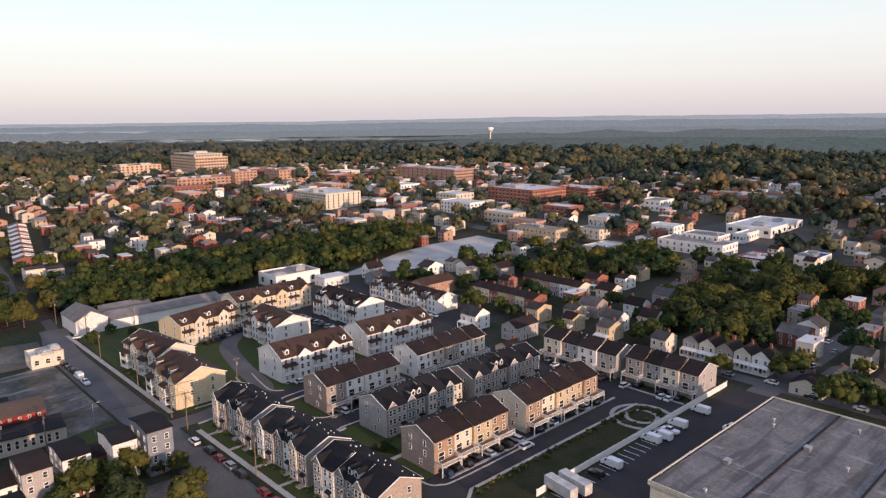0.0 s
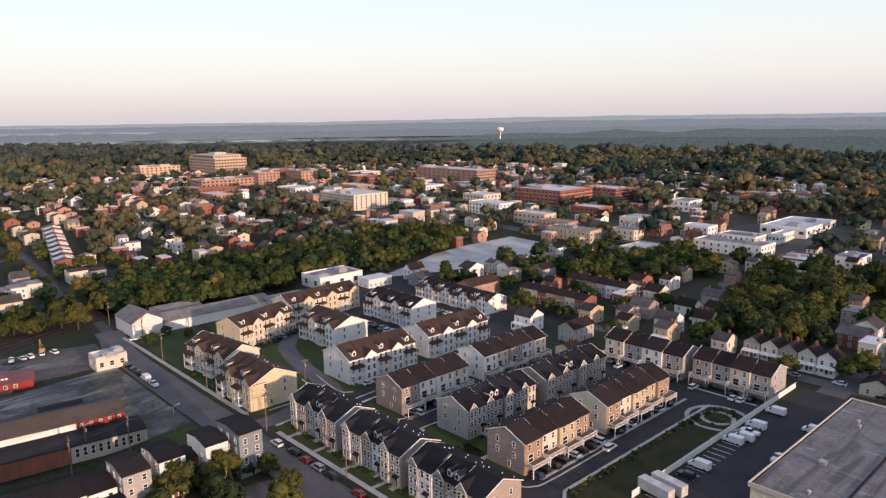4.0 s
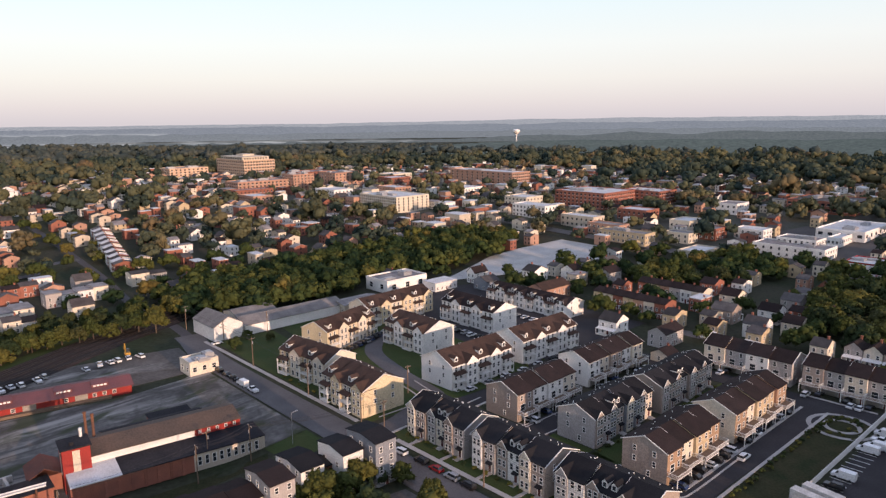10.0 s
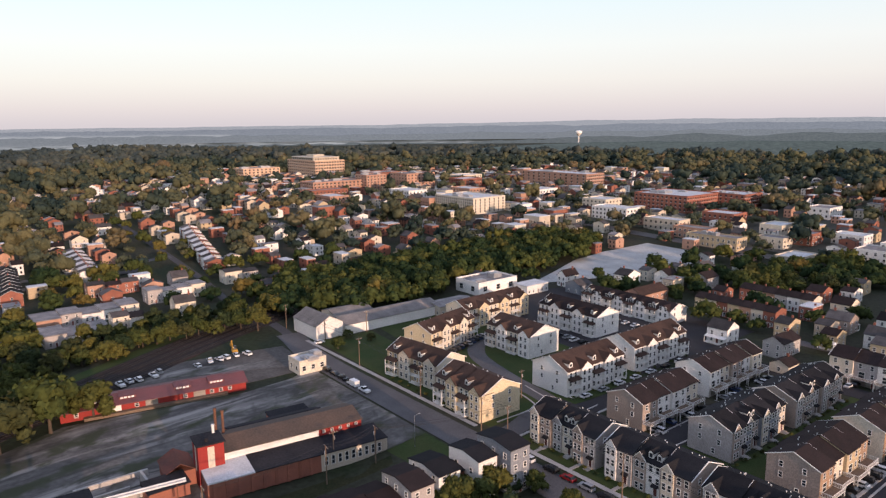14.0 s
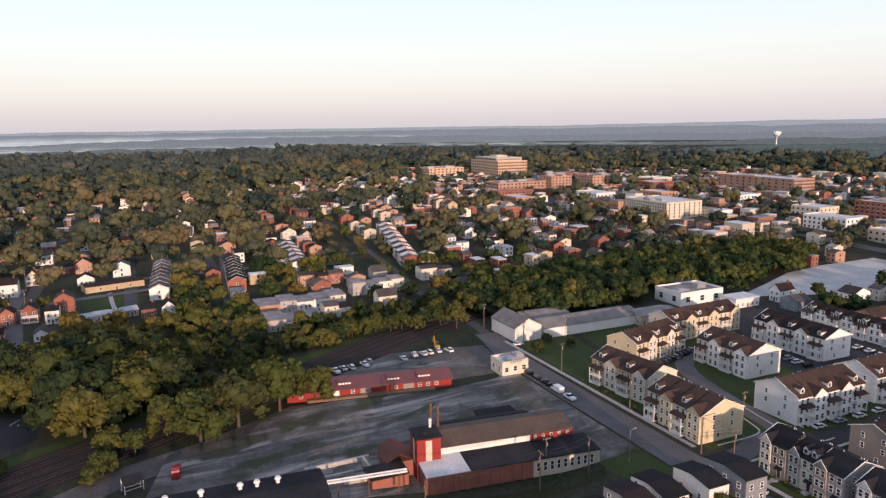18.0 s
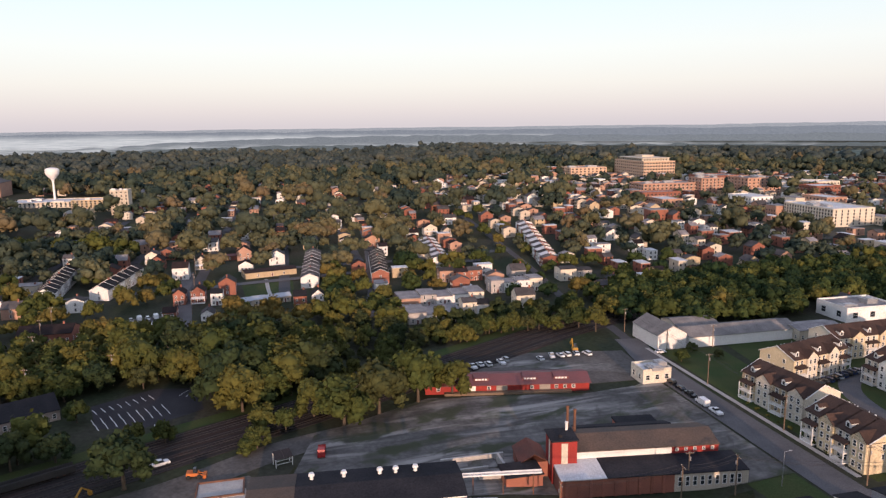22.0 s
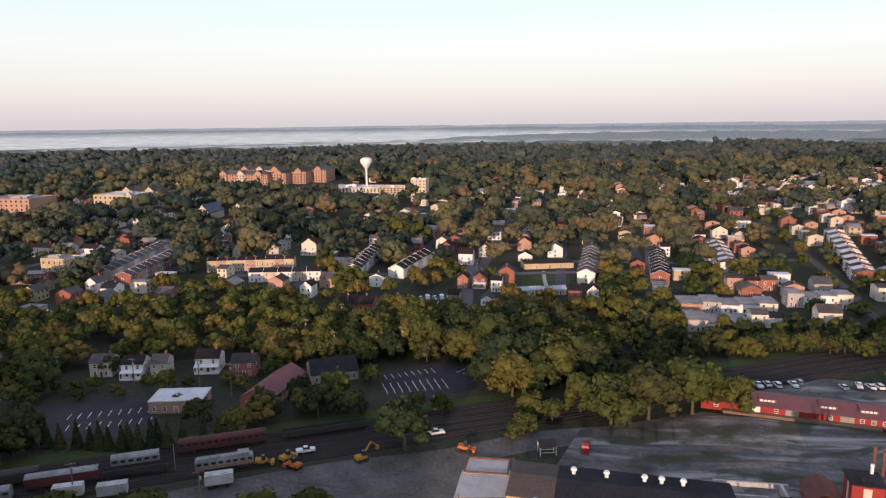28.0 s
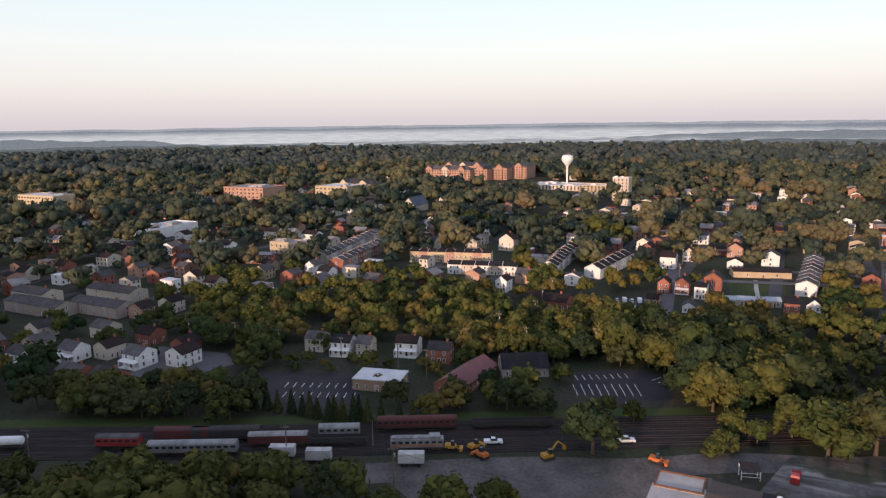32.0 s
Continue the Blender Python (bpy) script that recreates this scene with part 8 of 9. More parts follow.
# ---- cars, vans, lorries ----
def car_meshes(kind, paint):
    key = f"{kind}_{paint.name}"
    if kind == "car":
        prof = [(-2.2, 0.32), (2.15, 0.32), (2.25, 0.62), (2.0, 0.84), (0.95, 0.95), (-1.75, 1.0), (-2.2, 0.92)]
        top = [(-1.85, 0.98), (0.95, 0.94), (0.35, 1.42), (-1.3, 1.45)]
    elif kind == "suv":
        prof = [(-2.3, 0.38), (2.25, 0.38), (2.35, 0.75), (2.1, 1.02), (1.05, 1.12), (-2.3, 1.15)]
        top = [(-2.25, 1.13), (1.05, 1.11), (0.45, 1.72), (-2.05, 1.75)]
    elif kind == "pickup":
        prof = [(-2.8, 0.45), (2.6, 0.45), (2.7, 0.85), (2.45, 1.12), (1.2, 1.2), (-2.8, 1.2)]
        top = [(-0.9, 1.18), (1.2, 1.18), (0.6, 1.82), (-0.7, 1.85)]
    else:
        prof = [(-2.8, 0.4), (2.75, 0.4), (2.9, 0.8), (2.75, 1.15), (2.0, 1.3), (1.3, 2.2), (1.0, 2.35), (-2.7, 2.38), (-2.8, 2.2)]
        top = [(1.02, 1.55), (1.86, 1.4), (1.33, 2.12), (1.02, 2.2)]
    hw = 1.0 if kind == "van" else 0.9

    def body(g):
        g.hull([(x, -hw, z) for x, z in prof], [(x, hw, z) for x, z in prof])

    def cabin(g):
        a = hw + 0.012 if kind == "van" else hw - 0.06
        b = hw + 0.012 if kind == "van" else hw - 0.22
        g.hull([(x, -(a if i < 2 else b), z) for i, (x, z) in enumerate(top)], [(x, (a if i < 2 else b), z) for i, (x, z) in enumerate(top)])

    def lid(g):
        (x0, z0), (x1, z1) = top[3], top[2]
        b = hw - 0.24
        g.hull([(x0 + 0.05, -b, z0 - 0.01), (x1 - 0.05, -b, z1 - 0.01), (x1 - 0.05, b, z1 - 0.01), (x0 + 0.05, b, z0 - 0.01)], [(x0 + 0.05, -b, z0 + 0.04), (x1 - 0.05, -b, z1 + 0.04), (x1 - 0.05, b, z1 + 0.04), (x0 + 0.05, b, z0 + 0.04)])
    out = [("body", shared("body_" + key, body, paint)), ("glazing", shared("cabin_" + kind, cabin, M_GLASS))]
    if kind != "van":
        out.append(("roof", shared("lid_" + key, lid, paint)))
    return out, prof[1][0]


def wheel_mesh():
    def make(g):
        n = 12
        ring = [(0.33 * math.cos(6.2832 * i / n), 0.33 * math.sin(6.2832 * i / n)) for i in range(n)]
        g.hull([(a, -0.11, b) for a, b in ring], [(a, 0.11, b) for a, b in ring])
    return shared("wheel", make, M_TYRE)


PAINTS = {"white": M_CARW, "silver": M_CARS, "black": M_CARK, "red": M_CARR, "blue": M_CARB}


def car(x, y, a, colour, kind="car"):
    t = thing({"van": "van", "pickup": "pickup_truck"}.get(kind, "car"), x, y, a, f"{colour} {'delivery van' if kind == 'van' else kind} parked on the ground", "van" if kind == "van" else "car", f"parked {'vans' if kind == 'van' else 'cars'}", z=0.1)
    ms, L = car_meshes(kind, PAINTS[colour])
    for n, m in ms:
        part(n, m, None, t)
    hw = 0.95 if kind == "van" else 0.84
    for sx in (-0.62, 0.62) if math.hypot(x + 50, y) < 330 else ():
        for sy in (-hw, hw):
            part("wheel", wheel_mesh(), None, t, "", (sx * L, sy, 0.33))
    return t


def car_uv(u, v, quarter, colour, kind="car", off=0.0):
    car(*uv(u, v), TH + quarter * math.pi / 2 + off, colour, kind)


cr = random.Random(3)
for u, v, k in ((194.8, 93.4, "van"), (180.8, 93.4, "van"), (166.7, 93.8, "van"), (170.6, 92.5, "van"), (175.4, 93, "pickup"), (146.6, 93.4, "van")):
    car_uv(u, v, 1, "white", k)
for u, v, q, c, k in ((139.7, 93.5, 1, "black", "suv"), (165.3, 81, 0, "white", "pickup"), (188.9, 80.5, 1, "white", "van"), (139.8, 120.5, 1, "white", "suv"), (138.6, 115.5, 0, "white", "suv"), (131.6, 120.5, 1, "black", "suv"), (124, 121, 1, "black", "car"),
                      (155.9, 120.5, 1, "white", "car"), (148, 121, 1, "black", "suv"), (171.4, 120.5, 1, "white", "suv"), (164, 121, 1, "black", "suv"), (178, 121, 1, "black", "car"), (116, 121, 1, "black", "suv"),
                      (196.4, 107.5, 0, "white", "car"), (196.4, 104.9, 0, "white", "car"), (195.8, 150, 0, "white", "car"), (196, 139, 0, "black", "suv"), (196, 121, 0, "white", "suv"), (196, 130, 0, "black", "car"),
                      (116, 170.5, 1, "white", "suv"), (132, 170.5, 1, "white", "suv"), (141, 171, 1, "black", "car"), (158, 170.5, 1, "white", "car"), (176, 170.5, 1, "white", "suv"), (182, 171, 1, "black", "car"),
                      (73.5, 182.5, 1, "white", "suv"), (65.5, 253.2, 1, "white", "pickup"), (65.5, 260.5, 1, "white", "van"), (65.7, 268, 1, "black", "pickup"), (65.7, 274, 1, "black", "car"), (65.7, 280, 1, "black", "suv"), (79.5, 311, 0, "white", "car")):
    car_uv(u, v, q, c, k)
for i in range(14):
    if i not in (4, 11):
        car_uv(74.2, 174.5 - i * 6.0, 1, cr.choice(("black", "black", "silver", "black", "red", "blue")), cr.choice(("car", "suv", "suv")))
for u, v in ((29.8, 315.6), (35.2, 317.2), (38.9, 317.3), (41.7, 317.5), (16.2, 317.8), (13.5, 315.1), (8.1, 314.2), (5, 315), (46, 318), (50, 316.5), (1.5, 313)):
    car_uv(u, v, 1, cr.choice(("white", "white", "silver", "white")), cr.choice(("car", "suv", "pickup")), cr.uniform(-0.2, 0.2))
for i in range(9):
    car_uv(114.5 + i * 2.75, 266 + i * 0.9, 1, cr.choice(("black", "silver", "blue", "black")), "suv", 0.25)
for i in range(7):
    car_uv(120 + i * 9, 201.5, 0, cr.choice(("black", "silver", "white")), "car")
for i in range(11):
    f = i / 10
    car(-378 + 15 * f, 192 + 25 * f, radians(150), cr.choice(("white", "white", "silver", "white", "black")), cr.choice(("van", "van", "suv")))
for i in range(8):
    f = i / 7
    car(-391 + 14 * f, 203 + 22 * f, radians(150), cr.choice(("white", "silver", "white")), cr.choice(("van", "suv")))
for x, y in ((-265, 84), (-251.4, 119.7)):
    car(x, y, radians(70), "white", "pickup")
for i in range(6):
    car_uv(232 + cr.uniform(-2, 2), 60 + i * 14, 1, cr.choice(("black", "silver", "white", "red")), "car")
for i in range(8):
    car_uv(250 + i * 11, 84 if i % 2 else 90, 0, cr.choice(("black", "silver", "white", "blue")), "car")


def lorry(x, y, a, L=11.0, label="white box trailer parked by the fence"):
    t = thing("box_trailer", x, y, a, label, "trailer", "parked trailers", z=0.1)
    g = Geo()
    g.box(-L / 2, -1.25, 1.1, L / 2, 1.25, 3.8)
    part("box", g, mat("grimy_white_paint", (0.5, 0.49, 0.47), (0.34, 0.33, 0.31), scale=1.5, fine=3, per_object=0.15), t)
    g = Geo()
    g.box(-L / 2 + 0.3, -1.0, 0.75, L / 2 - 0.2, 1.0, 1.1)
    part("chassis", g, M_DARK, t)
    for sx in (-L / 2 + 1.2, -L / 2 + 2.3, L / 2 - 1.5):
        for sy in (-1.05, 1.05):
            o = part("wheel", wheel_mesh(), None, t, "", (sx, sy, 0.45))
            o.scale = (1.4, 1.6, 1.4)


for u, v in ((125.5, 93.8), (129.6, 92.6)):
    lorry(*uv(u, v), TH + math.pi / 2 - 0.15, 9)
for x, y, L in ((-273, 35, 7), (-261.6, 58, 7), (-279, 26, 7)):
    lorry(x, y, radians(68), L, "white site trailer beside the railway")

# ---- railway vehicles ----
OFFS = (-8, -3.5, 1.0, 5.5, 9.0)


def on_track(x, y):
    """The nearest track's place and heading."""
    i = min(range(1, len(TRACK) - 1), key=lambda k: (TRACK[k][0] - x) ** 2 + (TRACK[k][1] - y) ** 2)
    d = (Vector(TRACK[i + 1]) - Vector(TRACK[i - 1])).normalized()
    n, p, q = Vector((-d.y, d.x)), Vector(TRACK[i]), Vector((x, y))
    o = min(OFFS, key=lambda k: abs((q - p).dot(n) - k))
    s = p + d * (q - p).dot(d) + n * o
    return s.x, s.y, math.atan2(d.y, d.x)


def wagon(x, y, L, name, label, body, roof, kind="coach", stripe=None):
    x, y, a = on_track(x, y)
    t = thing(name, x, y, a, label, "railway vehicle", "railway vehicles", z=0.42)
    g = Geo()
    g.box(-L / 2, -1.2, 0.55, L / 2, 1.2, 1.1)
    part("underframe", g, M_DARK, t)
    for sx in (-L * 0.36, L * 0.36):
        b = Geo()
        b.box(sx - 1.3, -0.95, 0.2, sx + 1.3, 0.95, 0.6)
        bogie = part("bogie", b, M_DARK, t)
        for k in (-0.85, 0.85):
            part("axle", shared("axle", lambda g: [g.rod((0, -0.95, 0), (0, 0.95, 0), 0.4, 12)], M_RUST), None, bogie, "", (sx + k, 0, 0.42))
    g = Geo()
    if kind == "tank":
        g.rod((-L / 2 + 0.5, 0, 2.4), (L / 2 - 0.5, 0, 2.4), 1.3, 16)
        g.rod((-L / 2 + 0.1, 0, 2.4), (-L / 2 + 0.5, 0, 2.4), 0.8, 16, 0, 1.3)
        g.rod((L / 2 - 0.5, 0, 2.4), (L / 2 - 0.1, 0, 2.4), 1.3, 16, 0, 0.8)
        part("tank", g, body, t)
        return t
    if kind == "flat":
        g.box(-L / 2, -1.4, 1.1, L / 2, 1.4, 1.5)
        for s in (-1.4, 1.3):
            g.box(-L / 2, s, 1.5, L / 2, s + 0.1, 2.4)
        part("body", g, body, t)
        return t
    g.box(-L / 2, -1.45, 1.1, L / 2, 1.45, 3.4)
    part("body", g, body, t)
    g = Geo()
    prof = [(-1.5, 3.4), (-1.2, 3.85), (-0.5, 4.1), (0.5, 4.1), (1.2, 3.85), (1.5, 3.4)]
    if kind == "loco":
        g.box(L / 2 - 4.0, -1.45, 3.4, L / 2 - 1.0, 1.45, 4.3)
        g.box(-L / 2 + 0.4, -0.9, 3.4, L / 2 - 4.0, 0.9, 3.9)
        for i in range(4):
            g.cyl(-L / 2 + 2 + i * 2.0, 0, 3.9, 4.15, 0.55, 0.5, 12)
    else:
        g.hull([(-L / 2, y_, z_) for y_, z_ in prof], [(L / 2, y_, z_) for y_, z_ in prof])
    part("roof", g, roof, t)
    if stripe:
        for s in (-1.47, 1.45):
            g = Geo()
            g.box(-L / 2 + 0.02, s, 1.6, L / 2 - 0.02, s + 0.02, 1.9)
            part("stripe", g, stripe, t)
    if kind != "box":
        g = Geo()
        n = int(L / 1.8)
        for i in range(n):
            x0 = -L / 2 + (i + 0.2) * L / n
            g.box(x0, -1.48, 2.3, x0 + L / n * 0.62, -1.44, 2.95)
        part("window_band", g, M_GLASS, t)
    return t


M_SILV = mat("silver_coach_steel", (0.30, 0.295, 0.29), (0.17, 0.165, 0.16), scale=1.5, rough=0.6, metal=0.3)
M_MAROON = mat("faded_maroon_paint", (0.11, 0.03, 0.028), (0.075, 0.028, 0.025), scale=1, fine=4, rough=0.7)
M_ORNG = mat("orange_paint", (0.50, 0.14, 0.03), (0.42, 0.12, 0.03), scale=1, rough=0.6)
wagon(-270, 62.5, 15, "locomotive", "silver diesel locomotive with an orange stripe", M_SILV, M_SILV, "loco", M_ORNG)
wagon(-287, 44, 12, "railway_coach", "pale silver railway coach", M_SILV, M_SILV)
wagon(-292.5, 3.5, 25, "railway_coach", "long silver railway coach", M_SILV, M_SILV)
wagon(-301.6, -17.7, 12.5, "red_caboose", "red caboose with a grey roof", M_REDW, M_ROOF_GRY)
wagon(-314, -50, 14, "tank_wagon", "white railway tank wagon", M_TRIM, M_TRIM, "tank")
wagon(-281, 66, 24, "railway_coach", "dark maroon railway coach", M_MAROON, M_MAROON)
wagon(-272, 94, 25, "flat_wagon", "long black open railway wagon", M_DARK, M_DARK, "flat")
wagon(-287, 26, 17, "boxcar", "brown boxcar with a pale roof", M_MAROON, M_SILV, "box")
wagon(-301, 0, 16, "boxcar", "dark maroon boxcar on the back track", M_MAROON, M_MAROON, "box")
wagon(-283, 43, 16, "flat_wagon", "low black flat wagon in the yard", M_DARK, M_DARK, "flat")
wagon(-296, 12, 20, "boxcar", "dark boxcar on the middle track", M_DARK, M_DARK, "box")


def machine(x, y, a, paint, kind, label):
    t = thing("excavator" if kind == "dig" else "loader", x, y, a, label, "machine", "yard machines", z=0.08)
    g = Geo()
    if kind == "dig":
        for s in (-1.2, 0.7):
            g.box(-1.7, s, 0, 1.7, s + 0.5, 0.8)
        part("tracks", g, M_DARK, t)
    else:
        for sx in (-1.3, 1.3):
            for sy in (-0.9, 0.9):
                o = part("wheel", wheel_mesh(), None, t, "", (sx, sy, 0.6))
                o.scale = (1.8, 2.6, 1.8)
    g = Geo()
    g.hull([(-1.9, -1.1, 0.85), (1.4, -1.1, 0.85), (1.4, 1.1, 0.85), (-1.9, 1.1, 0.85)], [(-1.8, -1.05, 1.8), (1.1, -1.05, 1.6), (1.1, 1.05, 1.6), (-1.8, 1.05, 1.8)])
    part("body", g, paint, t)
    g = Geo()
    g.hull([(-0.1, -0.9, 1.6), (1.0, -0.9, 1.6), (1.0, 0.3, 1.6), (-0.1, 0.3, 1.6)], [(0.0, -0.8, 2.9), (0.8, -0.8, 2.9), (0.8, 0.25, 2.9), (0.0, 0.25, 2.9)])
    part("cab", g, M_GLASS, t)
    g = Geo()
    if kind == "dig":
        g.rod((1.0, 0.5, 1.4), (3.6, 0.5, 4.2), 0.28, 6), g.rod((3.6, 0.5, 4.2), (5.8, 0.5, 2.4), 0.22, 6)
        g.box(5.4, 0.1, 1.3, 6.2, 0.9, 2.4)
    else:
        g.rod((0.8, -0.6, 1.3), (2.6, -0.6, 0.7), 0.15, 5), g.rod((0.8, 0.6, 1.3), (2.6, 0.6, 0.7), 0.15, 5)
        g.box(2.4, -1.3, 0.15, 3.2, 1.3, 1.0)
    part("arm", g, paint, t)


machine(-251, 94, radians(95), M_YEL, "dig", "yellow excavator with a raised arm in the yard")
machine(-266, 71.4, radians(60), M_YEL, "load", "yellow wheel loader in the railway yard")
machine(-264, 77.6, radians(110), M_YEL, "load", "yellow wheel loader in the railway yard")
machine(-258.4, 77.4, radians(200), M_ORNG, "load", "orange loader in the railway yard")
machine(-238, 120, radians(40), M_ORNG, "load", "small orange loader beside the dirt drive")
machine(*uv(47, 322), radians(120), M_YEL, "dig", "yellow excavator at the edge of the cinder yard")

# ---- poles and cables ----
def pole(x, y, h=11.0, a=TH, arm=True, lamp=False):
    t = thing("utility_pole", x, y, a, "weathered wooden utility pole with a crossarm" if arm else "slim grey lamp post by the lawn", "pole", "utility poles")
    g = Geo()
    g.cyl(0, 0, -0.3, h, 0.19 if arm else 0.1, 0.13 if arm else 0.07, 8)
    part("shaft", g, M_WOOD if arm else M_STEEL, t)
    if arm:
        for zz in (h - 0.6,):
            g = Geo()
            g.box(-1.2, -0.26, zz, 1.2, -0.14, zz + 0.14)
            c = part("crossarm", g, M_WOOD, t)
            part("insulators", shared("insulators", lambda g: [g.cyl(k, 0, 0, 0.22, 0.06, 0.05, 6) for k in (-1.1, -0.4, 0.4, 1.1)], M_LAMP), None, c, "", (0, -0.2, zz + 0.14))
        g = Geo()
        g.cyl(0.3, 0, h - 2.6, h - 1.7, 0.24, 0.24, 8)
        part("transformer", g, M_STEEL, t)
    if lamp:
        g = Geo()
        g.rod((0, 0, h - 0.1), (1.6, 0, h + 0.2), 0.05, 5)
        g.box(1.3, -0.15, h + 0.1, 2.1, 0.15, h + 0.25)
        part("lamp_head", g, M_STEEL, t)
    return (x, y, h)


def cables(chain, label="dark overhead cables sagging between poles", offs=(-1.1, 0.4, 1.1)):
    for a, b in zip(chain, chain[1:]):
        d = Vector((b[0] - a[0], b[1] - a[1], 0)).normalized()
        n = Vector((-d.y, d.x, 0))
        t = thing("overhead_cable", a[0], a[1], 0, label, "cable", "overhead cables", z=0)
        for o in offs:
            pts = []
            for i in range(11):
                f = i / 10
                pts.append(Vector((a[0] + (b[0] - a[0]) * f, a[1] + (b[1] - a[1]) * f, (gz(a[0], a[1]) + a[2]) * (1 - f) + (gz(b[0], b[1]) + b[2]) * f - 1.1 * 4 * f * (1 - f) - 0.25)) + n * o - Vector((a[0], a[1], 0)))
            g = Geo()
            g.tube(pts, 0.035)
            part("cable", g, M_DARK, t)


LINE1 = [pole(*uv(77.3, v), 12, TH) for v in (40, 78, 116, 154)] + [pole(*uv(76, 193), 12)] + [pole(*uv(77.6, v), 11.5) for v in (237, 276)] + [pole(*uv(78.9, 341), 11)]
cables(LINE1)
LINE2 = [pole(*uv(76, 193), 11.8), pole(*uv(42.8, 210.9), 11, TH + 1.5), pole(*uv(27.4, 210.7), 11, TH + 1.5), pole(*uv(-6, 208), 11, TH + 1.5)]
cables(LINE2)
pole(*uv(55.4, 209.7), 9.5, TH, False, True)
pole(*uv(75.9, 204.2), 11)
P3 = [pole(*uv(83.8, 313.8), 9), pole(*uv(103, 311.4), 10), pole(*uv(103, 214.8), 10)]
LINE4 = [pole(-399, 3.4, 11), pole(-387, 21.5, 11), pole(-368.7, 37, 11), pole(-348.7, 58, 11), pole(-333, 76, 11)]
cables(LINE4)
LINE5 = [pole(-303, -40, 10, 1.2), pole(-278.2, 27, 10, 1.2), pole(-250.4, 49.8, 12, 1.2), pole(-205, 92, 11, 1.2)]
cables(LINE5)
pole(-276.8, 51.3, 8, 1.2, False)
for x, y in ((-351, 126), (-336.6, 105.2), (-401.9, 179.9), (-364, 150), (-318, 82), (-385, 165)):
    pole(x, y, 12.5, 0.7)
pole(*uv(33.2, 217), 11)
for x, y in ((-318, 152), (-330, 128), (-372, 233), (-404, 262), (-448, 300), (-470, 330)):
    pole(x, y, 12, 0.5)
cables([(-470, 330, 12), (-448, 300, 12), (-404, 262, 12), (-372, 233, 12)])

# ---- bay lines ----
g = Geo()


def bay(ax, ay, bx, by):
    strip(g, [(ax, ay), (bx, by)], 0.22, 0.075, 0.02)


for i in range(22):
    u_ = 122 + i * 2.9
    bay(*uv(u_, 91.2), *uv(u_, 96.3))
for i in range(14):
    u_ = 128 + i * 5
    bay(*uv(u_, 77.5), *uv(u_, 78.5))
for xa, ya, xb, yb, n, l in ((-303.7, 134.3, -298.6, 152, 8, 4.5), (-291.8, 127.5, -283.2, 147, 9, 5), (-292, 127.3, -283.5, 147, 9, -5), (-280, 131.5, -274.5, 140, 4, 4), (-289, 157, -281, 159, 4, -5)):
    nx_, ny_ = (yb - ya), -(xb - xa)
    k = l / math.hypot(nx_, ny_)
    for i in range(n):
        f = i / (n - 1)
        x, y = xa + (xb - xa) * f, ya + (yb - ya) * f
        bay(x, y, x + nx_ * k, y + ny_ * k)
for i in range(9):
    f = i / 8
    x, y = -333 + 10 * f, 34 + 22 * f
    bay(x, y, x - 4, y + 2), bay(x + 9, y - 2, x + 5, y)
flat("bay_lines", g, M_LINE, "white painted parking bay lines", "marking")
# driveway joints and yard clutter
g = Geo()
for i in range(12):
    strip(g, [uv(112 + i * 6.2, 118.6), uv(112 + i * 6.2, 122.4)], 0.35, 0.13, 0.05)
    strip(g, [uv(112 + i * 6.4, 168.6), uv(112 + i * 6.4, 173)], 0.35, 0.13, 0.05)
strip(g, [uv(111, 169.6), uv(186, 169.6)], 0.5, 0.125, 0.05)
strip(g, [uv(105, 136.5), uv(112, 136.5)], 1.4, 0.12, 0.06)
for row_v in (172, 185, 145, 158, 117, 130):
    strip(g, [uv(78.8, row_v), uv(84, row_v)], 1.2, 0.125, 0.06)
flat("front_path", g, M_CONC, "pale concrete paths and driveway joints", "path")
g = Geo()
x, y = -194, 177
for k, (dx, dy, r) in enumerate(((0, 0, 3.2), (3.4, 1.2, 2.4), (5.5, 3.2, 1.6))):
    sheet(g, [(x + dx + r * math.cos(a) * 1.25, y + dy + r * math.sin(a) * 0.8) for a in (i * 6.2832 / 14 for i in range(14))], 0.075 + k * 0.003, 0.02)
flat("puddle", g, M_WATER, "shallow puddle in the works yard", "puddle")
t = thing("red_truck", -217, 147, radians(128), "small red lorry standing in the weeds", "lorry", z=0.05)
g = Geo()
g.hull([(-1.0, -1.1, 0.5), (3.4, -1.1, 0.5), (3.4, 1.1, 0.5), (-1.0, 1.1, 0.5)], [(-1.0, -1.1, 1.3), (3.4, -1.1, 1.3), (3.4, 1.1, 1.3), (-1.0, 1.1, 1.3)])
part("bed", g, M_CARR, t)
g = Geo()
g.hull([(-3.2, -1.1, 0.5), (-1.05, -1.1, 0.5), (-1.05, 1.1, 0.5), (-3.2, 1.1, 0.5)], [(-2.8, -1.0, 2.6), (-1.1, -1.0, 2.7), (-1.1, 1.0, 2.7), (-2.8, 1.0, 2.6)])
part("cab", g, M_CARR, t)
for sx in (-2.2, 1.6, 2.6):
    for sy in (-1.0, 1.0):
        part("wheel", wheel_mesh(), None, t, "", (sx, sy, 0.4))

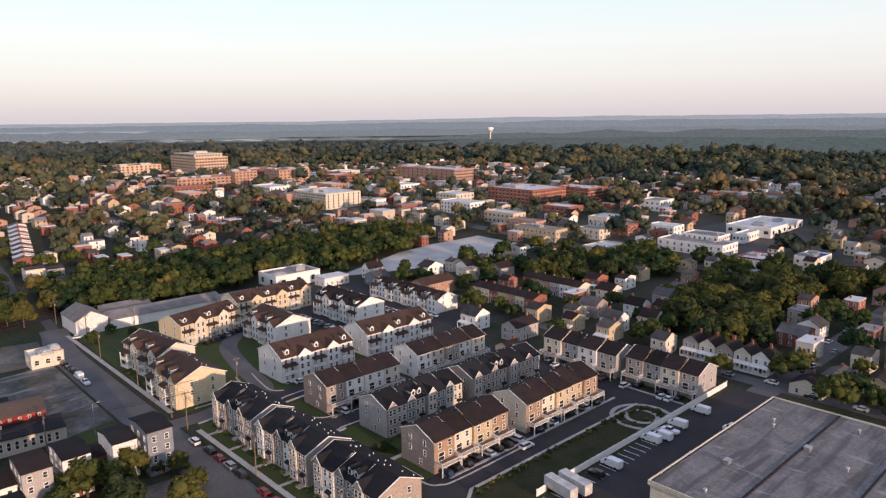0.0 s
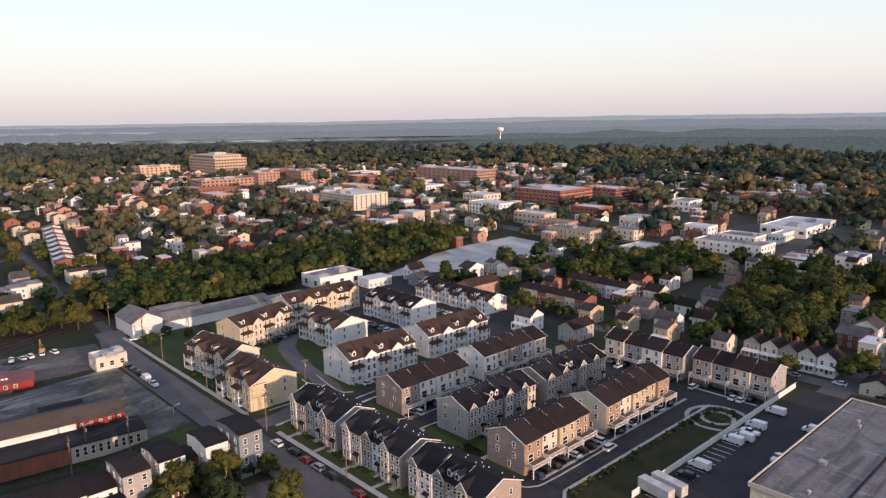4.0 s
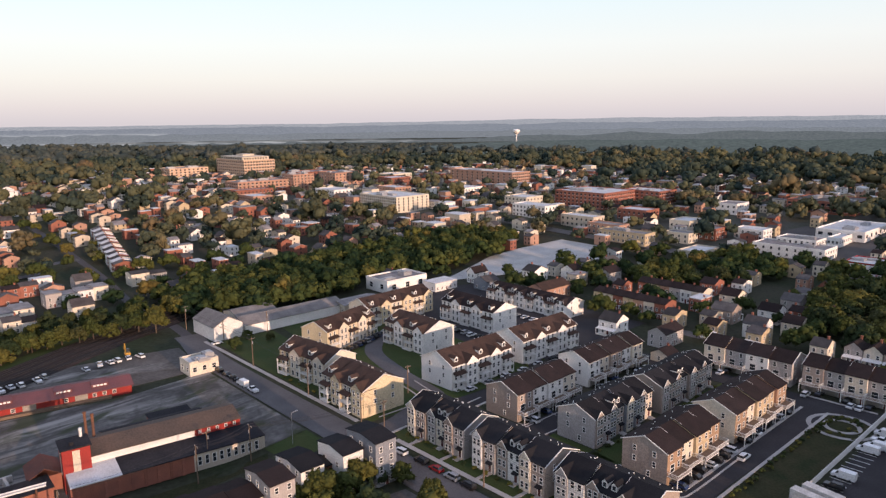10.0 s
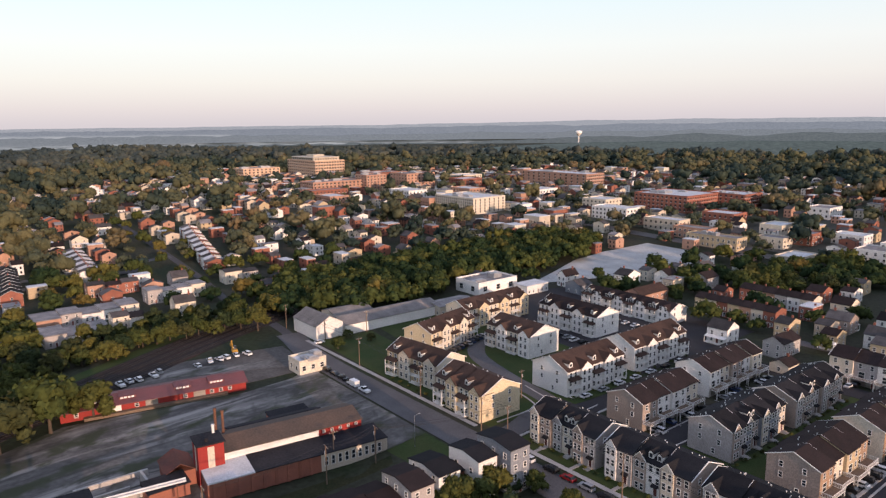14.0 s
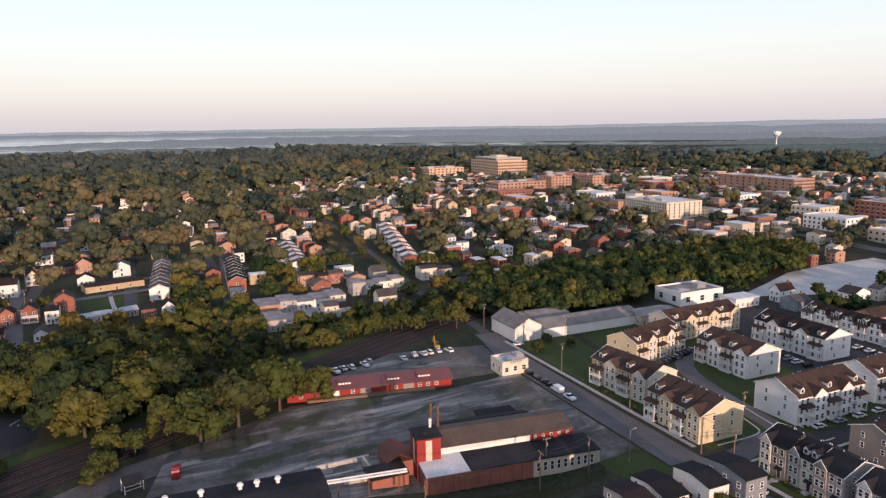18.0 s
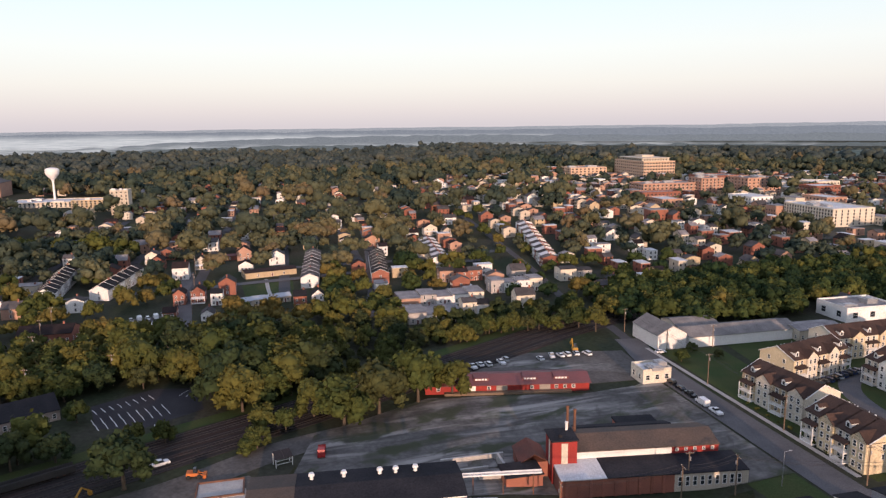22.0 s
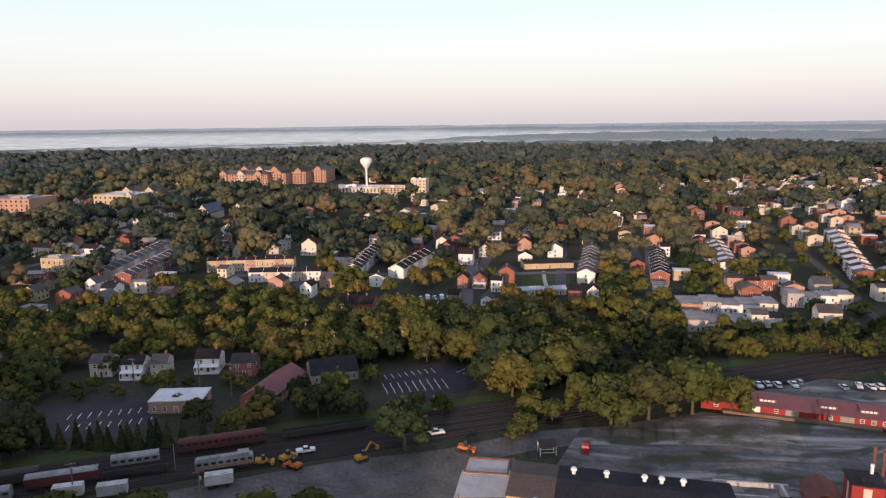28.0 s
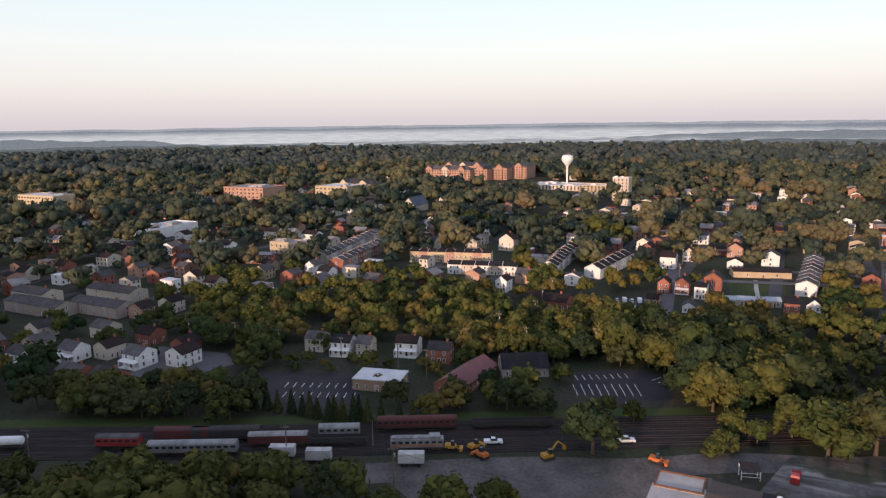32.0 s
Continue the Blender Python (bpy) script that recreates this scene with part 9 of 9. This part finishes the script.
# cars in the court of the white rows
pc = random.Random(17)
for i in range(12):
    car_uv(157 + i * 4.6, 229 + pc.uniform(-0.6, 0.6), 1, pc.choice(("black", "silver", "blue", "white", "black")), pc.choice(("car", "suv")))
for i in range(9):
    car_uv(199.5 + pc.uniform(-0.5, 0.5), 236 + i * 5.2, 0, pc.choice(("black", "silver", "white", "black")), pc.choice(("car", "suv")))
for i in range(8):
    car_uv(163.5 + pc.uniform(-0.5, 0.5), 240 + i * 4.4, 0, pc.choice(("black", "silver", "white", "black")), pc.choice(("car", "suv")))
# cars under the decks of the garage rows
dk = random.Random(31)
for v_, us in ((120.6, (113, 119.5, 128, 135, 149, 157, 171, 177)), (171.8, (115, 124, 133, 154, 163, 177))):
    for u_ in us:
        car(*uv(u_ + dk.uniform(-0.4, 0.4), v_ + dk.uniform(-0.6, 0.6)), TH + math.pi / 2, dk.choice(("black", "black", "silver", "blue", "black", "white")), dk.choice(("car", "suv")))
for v_ in (103, 109.5, 118, 132, 140, 149, 155):
    car(*uv(199.2 + dk.uniform(-0.5, 0.5), v_), TH, dk.choice(("black", "silver", "black", "white")), dk.choice(("car", "suv")))

# ---- garden trees, hedges, bushes ----
br = random.Random(8)


def bush(x, y, s):
    o = new("bush", BUSH[br.randrange(3)])
    o.location, o.scale, o.rotation_euler = (x, y, 0), (s, s, s), (0, 0, br.uniform(0, 6))
    return tagged(o, "low leafy green garden bush", "bush", "garden bushes")


for i in range(26):
    bush(*uv(112 + i * 2.9, 109 + br.uniform(-0.8, 0.6)), br.uniform(0.5, 1.0))
for i in range(16):
    bush(*uv(174 + br.uniform(-3, 12), 104 + br.uniform(-5, 5)), br.uniform(0.4, 0.9))
for v in range(118, 192, 4):
    bush(*uv(82.2 + br.uniform(-0.4, 0.4), v), br.uniform(0.4, 0.8))
for i in range(18):
    bush(*uv(110 + i * 4.2, 146 - 1.2 + br.uniform(-0.3, 0.3)), br.uniform(0.4, 0.7))
for i in range(14):
    bush(*uv(116 + i * 5, 203 + br.uniform(-0.5, 0.5)), br.uniform(0.5, 0.9))
for v in range(212, 262, 5):
    bush(*uv(79.8, v), br.uniform(0.5, 0.9))
